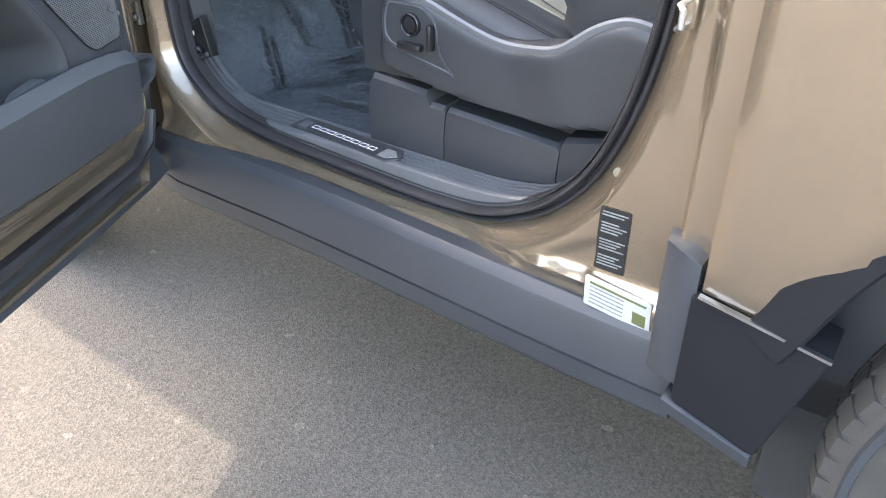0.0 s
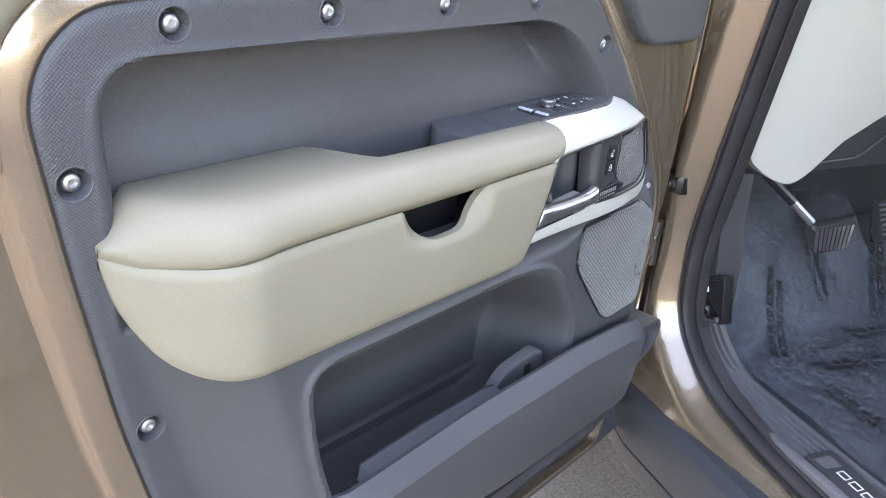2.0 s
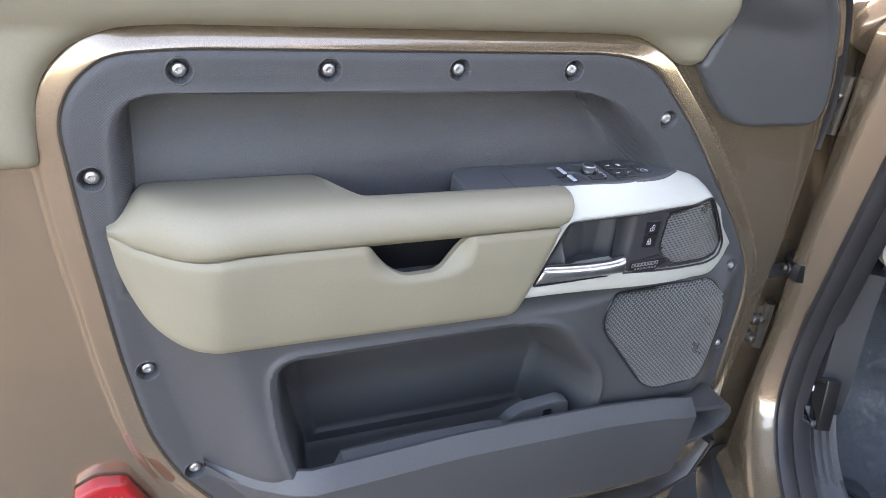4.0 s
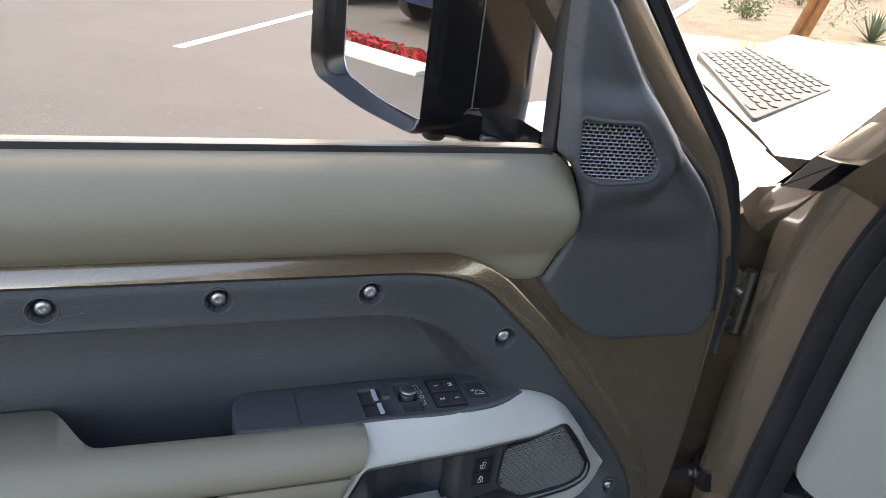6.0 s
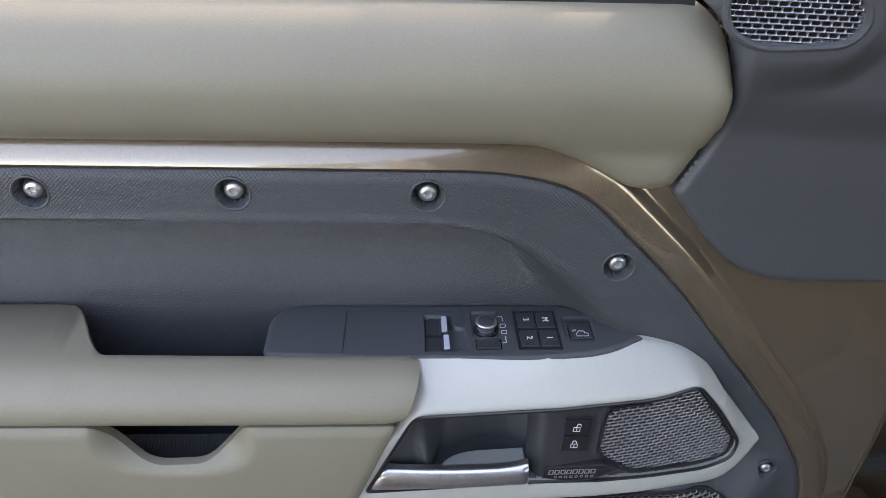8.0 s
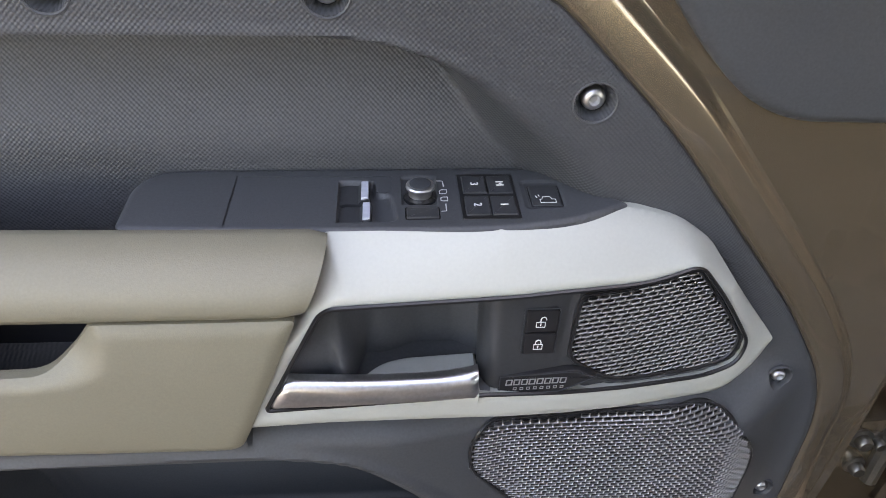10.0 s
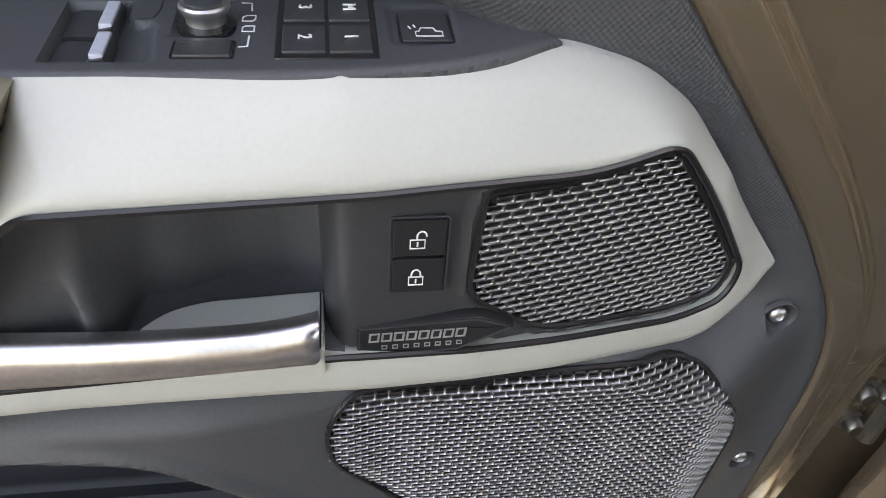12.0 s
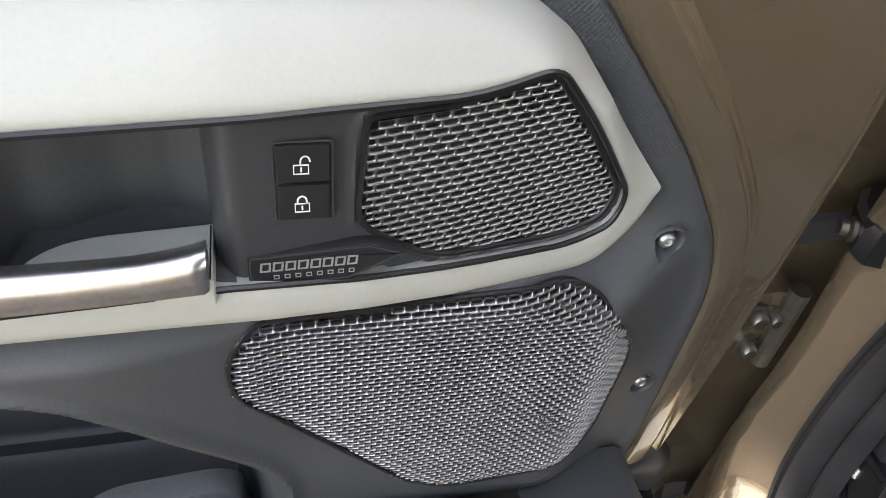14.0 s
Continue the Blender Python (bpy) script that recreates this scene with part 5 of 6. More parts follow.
sweep("arch_cladding", [(a, -0.056, b) for a, b in rounded(ARCH, 0.05, 4)[5:-5]], [(-0.060, 0.002), (0.0, -0.005), (0.005, 0.002), (0.0, 0.06), (-0.060, 0.02)], (0, 1, 0), FOOTPLATE, car, label="black plastic wheel arch trim")
block("wheel_well", (1.33, 0.06, 0.20), (2.4, 0.45, 0.90), DARK, car, 0.02)

def car_wheel(name, u, v, turn=0):
    wheel = new(name)
    wheel.parent, wheel.matrix_local = car, pose(u, v, 0.405, 0, 0, turn)
    TR = 0.405
    lathe("tyre", [(0.27, -0.10), (0.31, -0.122), (0.36, -0.126), (0.392, -0.112), (TR - 0.004, -0.095), (TR, -0.06), (TR, 0.10), (0.38, 0.125), (0.27, 0.11)], (0, 0, 0), (0, 1, 0), TYRE, wheel, 72, "black all-terrain tyre")
    lathe("sidewall_rib", [(0.352, -0.118), (0.356, -0.1285), (0.366, -0.1290), (0.372, -0.116)], (0, 0, 0), (0, 1, 0), CLADDING, wheel, 72, "raised grey sidewall rib")
    lathe("rim", [(0.272, -0.095), (0.265, -0.104), (0.25, -0.09), (0.235, -0.02), (0.08, -0.05), (0.04, -0.06), (0.001, -0.06)], (0, 0, 0), (0, 1, 0), GLOSS, wheel, 48, "dark alloy rim")
    for k in range(6):
        a = 2 * math.pi * k / 6
        loft("spoke", [[(math.cos(a + w / r * 0.02) * r, y, math.sin(a + w / r * 0.02) * r) for w, y in ((-1, -0.07), (-0.8, -0.085), (0.8, -0.085), (1, -0.07), (1, -0.04), (-1, -0.04))] for r in (0.05, 0.15, 0.245)], ALU, wheel)
    bm = bmesh.new()
    for k in range(64):
        for row, (y0, y1) in enumerate(((-0.118, -0.075), (-0.066, -0.022), (-0.014, 0.03))):
            a0 = 2 * math.pi * (k + 0.4 * row) / 64
            q = [bm.verts.new((math.cos(a0 + w) * r, y, math.sin(a0 + w) * r)) for w, y in ((0, y0), (0.078, y0 + 0.001), (0.086, y1), (0.010, y1)) for r in (TR - 0.014 - (0.012 if y < -0.11 else 0), TR + 0.003 - (0.012 if y < -0.11 else 0))]
            for f in ((1, 3, 5, 7), (0, 1, 3, 2), (2, 3, 5, 4), (4, 5, 7, 6), (6, 7, 1, 0)):
                bm.faces.new([q[i] for i in f])
    bmesh.ops.recalc_face_normals(bm, faces=bm.faces)
    tagged(part("tread", bm, TYRE, wheel), kind="stuff")


TR = 0.405
for name, u, v, turn in (("rear_wheel", 1.815, 0.062, 0), ("front_wheel", -0.77, 0.062, 0), ("rear_wheel", 1.815, 1.68, 180), ("front_wheel", -0.77, 1.68, 180)):
    car_wheel(name, u, v, turn)
block("axle", (1.78, 0.15, 0.36), (1.85, 1.60, 0.45), SATIN, car, 0.02)
block("axle", (-0.80, 0.15, 0.36), (-0.73, 1.60, 0.45), SATIN, car, 0.02)

# striker, labels, small marks on the pillar
tube("striker", [(1.128, 0.02, 0.972), (1.128, -0.03, 0.970), (1.134, -0.036, 0.966), (1.134, -0.036, 0.946), (1.128, -0.03, 0.942), (1.128, 0.02, 0.940)], 0.0042, STEEL, car, 10, "bright steel lock striker")
block("striker_base", (1.120, 0.002, 0.934), (1.138, 0.010, 0.978), PAINT, car, 0.003)


lathe("pillar_plug", [(0.0065, 0.004), (0.0065, -0.001), (0.0050, -0.0025), (0.0001, -0.0028)], (1.056, float(jamb_depth(np.array([[1.056, 0.713]]), 0)[0]) - 0.001, 0.713), (0, 1, 0), LEATHER, car, 14, "buff plastic plug")
sweep("pillar_press_line", [(a, float(jamb_depth(np.array([[a, b]]), 0)[0]) - 0.0004, b) for a, b in rounded([(1.060, 0.700), (1.052, 0.672), (1.030, 0.645), (1.005, 0.628)], 0.02, 4)[3:-3]], [(-0.003, 0.002), (-0.0012, -0.0012), (0.0012, -0.0012), (0.003, 0.002)], (0, 1, 0), PAINT, car)


def stuck(name, poly, material, parent, proud, label=""):
    """A label that follows the pillar's pressed surface."""
    q = np.array(poly)
    return relief(name, sdf(poly), (*(q.min(0) - 0.003), *(q.max(0) + 0.003)), 0.004, lambda p, s: jamb_depth(p, s) - proud, material, parent, 0.0006, label)


vin = stuck("dark_data_label", strip(1.045, 0.560, 1.093, 0.665, 0.003), BLACKINK, car, 0.002, "black and silver data label with plain bars")
for k, z in enumerate((0.658, 0.653, 0.640, 0.635, 0.630, 0.625, 0.612, 0.607, 0.602, 0.597, 0.585, 0.580, 0.575, 0.570)):
    stuck("label_bar", strip(1.0490, z - 0.0011, 1.0890 - 0.006 * (k % 3), z + 0.0011, 0.0003), TAGGREY, vin, 0.0026)
TYREINFO = rounded([(1.042, 0.500), (1.150, 0.488), (1.148, 0.538), (1.040, 0.551)], 0.003, 3)
lev = float(jamb_depth(np.array(TYREINFO), 0).min())
tyre_label = slab("tyre_label", TYREINFO, lev - 0.0012, lev + 0.004, STICKER, car, 0.0004, label="white tyre label with plain bars")
slab("label_bar", [(1.049, 0.540), (1.141, 0.529), (1.141, 0.533), (1.049, 0.544)], lev - 0.0016, lev, OLIVEINK, tyre_label, 0.0001)
for z in (0.534, 0.527, 0.520, 0.513, 0.506):
    slab("label_bar", [(1.050, z), (1.106, z - 0.0066), (1.106, z - 0.0042), (1.050, z + 0.0024)], lev - 0.0016, lev, TAGGREY, tyre_label, 0.0001)
slab("label_swatch", [(1.122, 0.497), (1.143, 0.4945), (1.142, 0.515), (1.121, 0.5175)], lev - 0.0017, lev, OLIVEINK, tyre_label, 0.0001)

# painted inner pillar behind the hinge gap
block("pillar_inner", (-0.16, 0.085, 0.45), (-0.02, 0.11, 1.25), PAINT, car, 0.01)
loft("front_wing", [[(u, v, z) for v, z in ((0.06 + 0.02 * k, 0.50), (0.005 + 0.015 * k, 0.62), (-0.03 + 0.02 * k, 0.90), (-0.03 + 0.02 * k, 1.18), (-0.025 + 0.02 * k, 1.255), (-0.008 + 0.02 * k, 1.283), (0.041, 1.294 - 0.005 * k), (0.044, 1.25), (0.044, 0.50))] for u, k in ((-0.155, 0), (-0.6, 0.2), (-1.2, 0.6), (-1.62, 1.2))],
     PAINT, car, label="bronze metallic front wing")

loft("wing_cap", [[(u, v + k, z) for v, z in ((0.0, 1.23), (-0.012, 1.245), (-0.022, 1.262), (-0.008, 1.282), (0.041, 1.293), (0.041, 1.23))] for u, k in ((-0.1555, -0.004), (-0.08, 0.0), (-0.022, 0.004))], PAINT, car, label="bronze metallic wing end at the windscreen foot")
# bonnet with its textured foot plate, cowl, windscreen post
loft("bonnet", [[(u, v, z0 + 0.012 * math.sin(math.pi * min(max((v - 0.10) / 1.6, 0), 1)) + (0.03 if 0.45 < v < 1.35 else 0.0)) for v in (0.046, 0.052, 0.30, 0.44, 0.50, 0.95, 1.30, 1.36, 1.5, 1.68)] + [(u, 1.70, 1.1), (u, 0.056, 1.1)] for u, z0 in ((-0.135, 1.292), (-0.22, 1.297), (-0.6, 1.295), (-1.1, 1.285), (-1.5, 1.262), (-1.66, 1.20))],
     PAINT, car, label="bronze metallic bonnet")
plate_u = slab("bonnet_plate", rounded([(-0.290, 0.060), (-0.90, 0.104), (-1.10, 0.272), (-0.70, 0.320), (-0.645, 0.300)], 0.02, 4), -1.3015, -1.290, BONNETPLATE, car, 0.002, UPWISE, "black textured bonnet plate")
plate_sd = sdf([(-0.290, 0.060), (-0.90, 0.104), (-1.10, 0.272), (-0.70, 0.320), (-0.645, 0.300)])
tread = []
for i in range(22):
    for j in range(11):
        a, b = -0.315 - 0.040 * i + 0.020 * (j % 2), 0.076 + 0.0225 * j
        if plate_sd(np.array([[a, b], [a - 0.028, b]])).max() < -0.008:
            tread.append([(a, b), (a - 0.028, b)])
strokes("bonnet_plate_tread", tread, 0.010, UPWISE, -1.3015, BONNETPLATE, plate_u, thick=0.0018)
block("cowl", (-0.20, 0.05, 1.18), (-0.02, 1.68, 1.262), DARK, car, 0.01)
POST = [(-0.045, 0.004, 1.253), (-0.017, 0.0, 1.275), (0.043, 0.002, 1.321), (0.093, 0.006, 1.363), (0.174, 0.012, 1.426), (0.45, 0.045, 1.64), (0.68, 0.08, 1.81)]
sweep("windscreen_post", POST, [(0.034, 0.008), (0.012, 0.001), (0.002, 0.002), (-0.004, 0.008), (-0.024, 0.040), (-0.030, 0.075), (0.0, 0.085), (0.06, 0.05)], (0.05, 0.99, 0), PAINT, car, label="bronze windscreen post")
sweep("post_finisher", [(0.012, 0.0, 1.2985), (0.045, 0.001, 1.3225), (0.078, 0.004, 1.3505)], [(0.001, 0.0), (-0.0055, 0.007), (-0.0258, 0.040), (-0.0315, 0.07), (-0.02, 0.07)], (0.05, 0.99, 0), GLOSS, car)
slab("post_cover", rounded([(0.034, 1.303), (0.095, 1.356), (0.152, 1.366), (0.100, 1.322)], 0.002, 2), -0.001, 0.03, GLOSS, car, 0.001, label="gloss black cover at the post foot")
sweep("windscreen_moulding", [(q[0] - 0.02, q[1] + 0.075, q[2] + 0.028) for q in POST], [(-0.012, -0.012), (0.0, -0.014), (0.012, -0.008), (0.012, 0.02), (-0.012, 0.02)], (0.05, 0.99, 0), GLOSS, car)
loft("windscreen", [[(-0.08, 0.10, 1.275), (-0.08, 1.66, 1.275)], [(0.62, 0.18, 1.81), (0.62, 1.58, 1.81)], [(0.63, 0.18, 1.80), (0.63, 1.58, 1.80)], [(-0.07, 0.10, 1.265), (-0.07, 1.66, 1.265)]], SCREEN, car, closed=False, caps=False)
block("roof", (0.62, 0.12, 1.815), (2.5, 1.66, 1.90), PAINT, car, 0.03)
block("nose_closure", (-1.66, 0.14, 0.42), (-1.60, 1.62, 1.20), CLADDING, car, 0.03)
block("far_front_wing", (-1.60, 1.64, 0.52), (-0.45, 1.74, 1.26), PAINT, car, 0.04)
block("far_body_side", (-0.45, 1.70, 0.40), (2.5, 1.76, 1.28), PAINT, car, 0.02)
block("far_door_card", (-0.43, 1.62, 0.42), (1.6, 1.695, 1.26), CHARCOAL, car, 0.02)
block("cabin_rear", (2.40, 0.10, 0.40), (2.48, 1.70, 1.25), DARK, car, 0.02)
block("quarter_inner", (1.13, 0.075, 0.50), (1.25, 0.11, 1.86), CHARCOAL, car, 0.01)
for v0, v1 in ((0.03, 0.07), (1.66, 1.70)):
    block("side_rail_lower", (1.42, v0, 1.27), (2.48, v1, 1.36), PAINT, car, 0.012)
    block("side_rail_upper", (1.42, v0, 1.76), (2.48, v1, 1.86), PAINT, car, 0.012)
    block("side_post", (2.38, v0, 1.36), (2.48, v1, 1.76), PAINT, car, 0.012)
    block("rear_side_glass", (1.42, v0 + 0.016, 1.355), (2.385, v1 - 0.016, 1.765), PANE, car, 0.0).visible_shadow = False
block("far_door_post", (1.10, 1.65, 1.27), (1.20, 1.71, 1.84), PAINT, car, 0.015)
block("tail_upper", (2.42, 0.07, 1.25), (2.48, 1.66, 1.84), PAINT, car, 0.015)
block("quarter_upper", (1.20, 0.02, 1.30), (1.42, 0.06, 1.86), PAINT, car, 0.02)

# cabin floor, sill tread, bulkhead
block("floor_pan", (-0.35, 0.06, 0.40), (2.4, 1.70, 0.485), CARPET, car, 0.01, "dark carpet")
block("bulkhead", (-0.42, 0.10, 0.40), (-0.32, 1.70, 1.25), CARPET, car, 0.02)
loft("toe_board", [[(-0.33, v, 0.72), (-0.10, v, 0.50), (-0.05, v, 0.488), (-0.05, v, 0.45), (-0.36, v, 0.45)] for v in (0.12, 0.72)], CARPET, car)
block("centre_tunnel", (-0.33, 0.80, 0.44), (1.1, 1.35, 0.66), CARPET, car, 0.09, seg=6)


def tread_rings():
    path = rounded([(0.040, 0.672), (0.055, 0.650), (0.095, 0.611), (0.150, 0.5885), (0.28, 0.5845), (0.82, 0.5845), (0.92, 0.605), (0.985, 0.665)], [0, 0.012, 0.03, 0.03, 0.05, 0.05, 0.04, 0.0], 5)
    q = np.array([path[0]] + [a for a, b in zip(path[1:], path) if math.hypot(a[0] - b[0], a[1] - b[1]) > 1e-4])
    t = np.gradient(q, axis=0)
    t /= np.linalg.norm(t, axis=1)[:, None]
    rings = []
    for (u, z), (tu, tz) in zip(q, t):
        bare = float(smooth01((0.030 - abs(u - 0.150)) / 0.008))  # smooth break between the two ribbed fields
        low, top = -0.003 + 0.006 * bare, 0.0034
        ring = [(0.064, -0.018), (0.066, 0.001), (0.071, 0.004), (0.080, 0.004), (0.085, 0.0)]
        for k in range(5):
            v = 0.088 + 0.0125 * k
            ring += [(v, low), (v + 0.0018, top), (v + 0.0058, top), (v + 0.0078, low)]
        ring += [(0.154, -0.001), (0.162, -0.014), (0.165, -0.06), (0.064, -0.06)]
        rings.append([(u - tz * h, v, z + tu * h) for v, h in ring])
    return rings


loft("sill_tread", tread_rings(), TREADBLACK, car, label="ribbed black plastic sill tread")
loft("kick_panel", [[(0.052 + 0.02 * k, 0.085, z), (0.062 + 0.02 * k, 0.125, z), (0.03, 0.140, z), (-0.33, 0.15, z), (-0.33, 0.085, z)] for z, k in ((0.50, -1), (0.56, -1), (0.60, -1), (0.66, -0.8), (0.70, 1.5), (0.72, 1.6), (0.78, 1.3), (0.83, 0.8), (0.88, 0.5), (0.93, 0.3))], DARK, car, label="charcoal plastic footwell side", sharp=70)
release = slab("bonnet_release", rounded([(0.036, 0.738), (0.104, 0.770), (0.124, 0.690), (0.052, 0.664)], 0.005, 3), 0.080, 0.10, SATIN, car, 0.003, label="black bonnet release lever", dish=0.002)
slab("release_mark", rounded([(0.070, 0.725), (0.077, 0.728), (0.0755, 0.737), (0.0685, 0.734)], 0.0005, 2), 0.0805, 0.084, INK, release, 0.0002)
slab("release_grip", rounded([(0.054, 0.694), (0.084, 0.706), (0.092, 0.690), (0.112, 0.700), (0.116, 0.690), (0.056, 0.668)], 0.003, 3), 0.075, 0.085, CHARCOAL, release, 0.003)

scuff = slab("sill_plate", rounded([(0.332, 0.084), (0.596, 0.066), (0.614, 0.090), (0.596, 0.120), (0.336, 0.134)], 0.004, 3), -0.5905, -0.580, DARK, car, 0.0008, UPWISE, "dark sill plate with bright plain bars")
for k in range(8):
    a, b = 0.386 + 0.0222 * k, 0.1055 - 0.0018 * k
    strokes("sill_plate_mark", [[(a - 0.0078, b + 0.0062), (a + 0.0078, b + 0.0055), (a + 0.0078, b - 0.0062), (a - 0.0078, b - 0.0055), (a - 0.0078, b + 0.0062)]], 0.0026, UPWISE, -0.5905, INK, scuff, "bright bars", 0.0006)
slab("sill_plate_tip", rounded([(0.566, 0.074), (0.588, 0.0725), (0.606, 0.088), (0.588, 0.107), (0.568, 0.108)], 0.002, 3), -0.5913, -0.585, TAGGREY, scuff, 0.0004, UPWISE)
slab("sill_plate_tip", rounded([(0.345, 0.090), (0.366, 0.090), (0.370, 0.118), (0.346, 0.121)], 0.002, 3), -0.5913, -0.585, LINER, scuff, 0.0004, UPWISE)

# plastic plinth under the seat
def plinth(rows):
    loft("seat_plinth", [[(u, 0.138 - k, 0.575), (u, 0.136, (za + 0.575) / 2), (u, 0.142, za - 0.010), (u, 0.150, za - 0.002), (u, 0.20, za), (u, 0.20, 0.5), (u, 0.138, 0.5)] for u, za, k in rows], DARK, car)


plinth(((0.500, 0.708, 0), (0.508, 0.718, 0.004), (0.632, 0.710, 0.004), (0.641, 0.690, 0.004), (0.671, 0.689, 0.004), (0.675, 0.684, 0)))
plinth(((0.677, 0.684, 0), (0.681, 0.689, 0.004), (0.900, 0.677, 0.004), (0.906, 0.671, 0)))
plinth(((0.908, 0.680, 0), (0.914, 0.690, 0.004), (1.05, 0.720, 0.004), (1.06, 0.712, 0)))
# near-black block added to stand for the shade in the plinth gaps
block("plinth_gap_shade", (0.64, 0.19, 0.60), (1.08, 0.65, 0.72), SATIN, car, 0.01)
block("plinth_front", (0.49, 0.16, 0.48), (0.56, 0.66, 0.73), CHARCOAL, car, 0.02)

# dash: pale panel, lower trim, pedals
def ACROSS(a, b, c):
    return (0.052 - c, a, b)


dash = loft("dash_end_panel", [[(u + 0.008 + 0.17 * max(0, z - 1.0), v, z) for v, z in ((0.104, 0.975), (0.108, 0.960), (0.119, 0.946), (0.142, 0.930), (0.172, 0.915), (0.192, 0.9085), (0.208, 0.9075), (0.222, 0.911), (0.236, 0.919), (0.250, 0.930), (0.300, 0.974), (0.405, 1.037), (0.424, 1.056), (0.428, 1.12), (0.428, 1.26), (0.30, 1.32), (0.135, 1.325), (0.112, 1.268), (0.095, 1.207), (0.087, 1.121))] for u in (0.040, 0.054, 0.060)], PALE, car, label="pale grey satin dash side panel with screws")
tube("dash_crease", [(0.0668 + 0.17 * max(0, z - 1.0), v, z - 0.0) for v, z in rounded([(0.142, 1.235), (0.124, 1.165), (0.128, 1.02), (0.15, 1.012), (0.24, 1.05), (0.33, 1.11)], 0.02, 4)[3:-3]], 0.0028, PALE, dash, 8)
for v, z in ((0.118, 0.984), (0.114, 1.238), (0.36, 1.22)):
    lathe("dash_screw", [(0.0075, 0.0), (0.0075, 0.002), (0.004, 0.004), (0.003, 0.002), (0.0001, 0.002)], (0.068 + 0.17 * max(0, z - 1.0), v, z), (1, 0, 0.0), STEEL, dash, 14)
loft("under_dash", [[(u, 0.13, z), (u, 0.70, z + 0.0)] for u, z in ((0.035, 1.20), (0.045, 0.935), (0.040, 0.915), (0.0, 0.90), (-0.30, 0.92))], DARK, car, closed=False, caps=False)
block("dash_core", (-0.32, 0.14, 0.98), (0.03, 1.68, 1.24), DARK, car, 0.02)
keypad = slab("dash_keypad", rounded([(0.392, 1.004), (0.468, 1.004), (0.520, 1.034), (0.408, 1.034)], 0.003, 2), 0.0, 0.012, LINER, car, 0.002, ACROSS, "grey recessed dash switch pack")
slab("dash_key", strip(0.424, 1.010, 0.462, 1.030, 0.003), -0.004, 0.004, SATIN, keypad, 0.0015, ACROSS)
slab("keypad_mark", strip(0.439, 1.016, 0.448, 1.025, 0.001), -0.005, -0.003, INK, keypad, 0.0002, ACROSS)
tube("dash_fold", [(0.046, v, z) for v, z in ((0.505, 1.020), (0.44, 0.982), (0.380, 0.942), (0.366, 0.935), (0.28, 0.931))], 0.0035, DARK, car, 8)
block("dash_leather", (0.005, 0.484, 1.062), (0.062, 1.66, 1.23), LEATHER, car, 0.016, "olive grey leather dash panel", 4)
loft("dash_centre_panel", [[(u, v, z) for v, z in rounded([(0.812, 0.880), (1.06, 0.839), (1.40, 0.938), (1.40, 1.15), (0.99, 0.985), (0.815, 0.892)], 0.012, 3)] for u in (-0.03, 0.0)], PALE, car, label="pale grey dash centre panel")
console = loft("console_side", [[(u, v, z) for v, z in rounded([(1.088, 0.55), (1.088, 0.80), (1.10, 0.832), (1.17, 0.860), (1.40, 0.925), (1.40, 0.55)], 0.012, 3)] for u in (-0.05, 0.004, 0.010)], CHARCOAL, car, label="charcoal centre console side with bright screws")
lathe("console_screw", [(0.019, 0.0), (0.018, 0.004), (0.012, 0.005), (0.011, 0.002), (0.004, 0.002), (0.0001, 0.002)], (0.010, 1.200, 0.824), (1, 0, 0.0), STEEL, console, 18)
brake = new("brake_pedal")
brake.parent = car
loft("pad", [[(u, v, z) for v, z in rounded([(0.375 + k, 0.782 - k), (0.492 - k, 0.790 - k), (0.486 - k, 0.735), (0.455 - k, 0.722 + k), (0.415 + k, 0.722 + k), (0.400, 0.735 + k)], 0.012, 3)] for u, k in ((-0.02, 0.0), (-0.006, 0.0), (0.0, 0.004))], PEDAL, brake, label="grey ribbed pad")
for k in range(9):
    tube("rib", [(0.001, 0.386 + 0.0115 * k, 0.778), (0.001, 0.398 + 0.010 * k, 0.730)], 0.0028, ALU, brake, 6)
tube("arm", [(-0.015, 0.385, 0.785), (-0.035, 0.345, 0.822)], 0.008, STEEL, brake, 8)
tube("arm_upper", [(-0.035, 0.345, 0.822), (-0.06, 0.29, 0.87), (-0.08, 0.24, 0.95)], 0.009, SATIN, brake, 8)
gas = new("accelerator_pedal")
gas.parent = car
loft("pad", [[(u, v, z) for v, z in rounded([(0.535, 0.822), (0.560, 0.822), (0.604, 0.735), (0.572, 0.728)], 0.008, 3)] for u in (-0.02, -0.004)], PEDAL, gas)
for k in range(7):
    tube("rib", [(-0.003, 0.538 + 0.006 * k, 0.812 - 0.011 * k), (-0.003, 0.566 + 0.0055 * k, 0.812 - 0.011 * k)], 0.0025, ALU, gas, 6)

# ---- driver's seat ----
seat = tagged(new("driver_seat"), "black leather car seat with an olive centre and power controls", "car seat")
seat.matrix_world = car.matrix_world @ pose(0.8, 0.40, 0.70)


def of_seat(ob):
    ob.parent = seat
    ob.matrix_parent_inverse = Matrix.Translation((-0.8, -0.40, -0.70))
    return ob


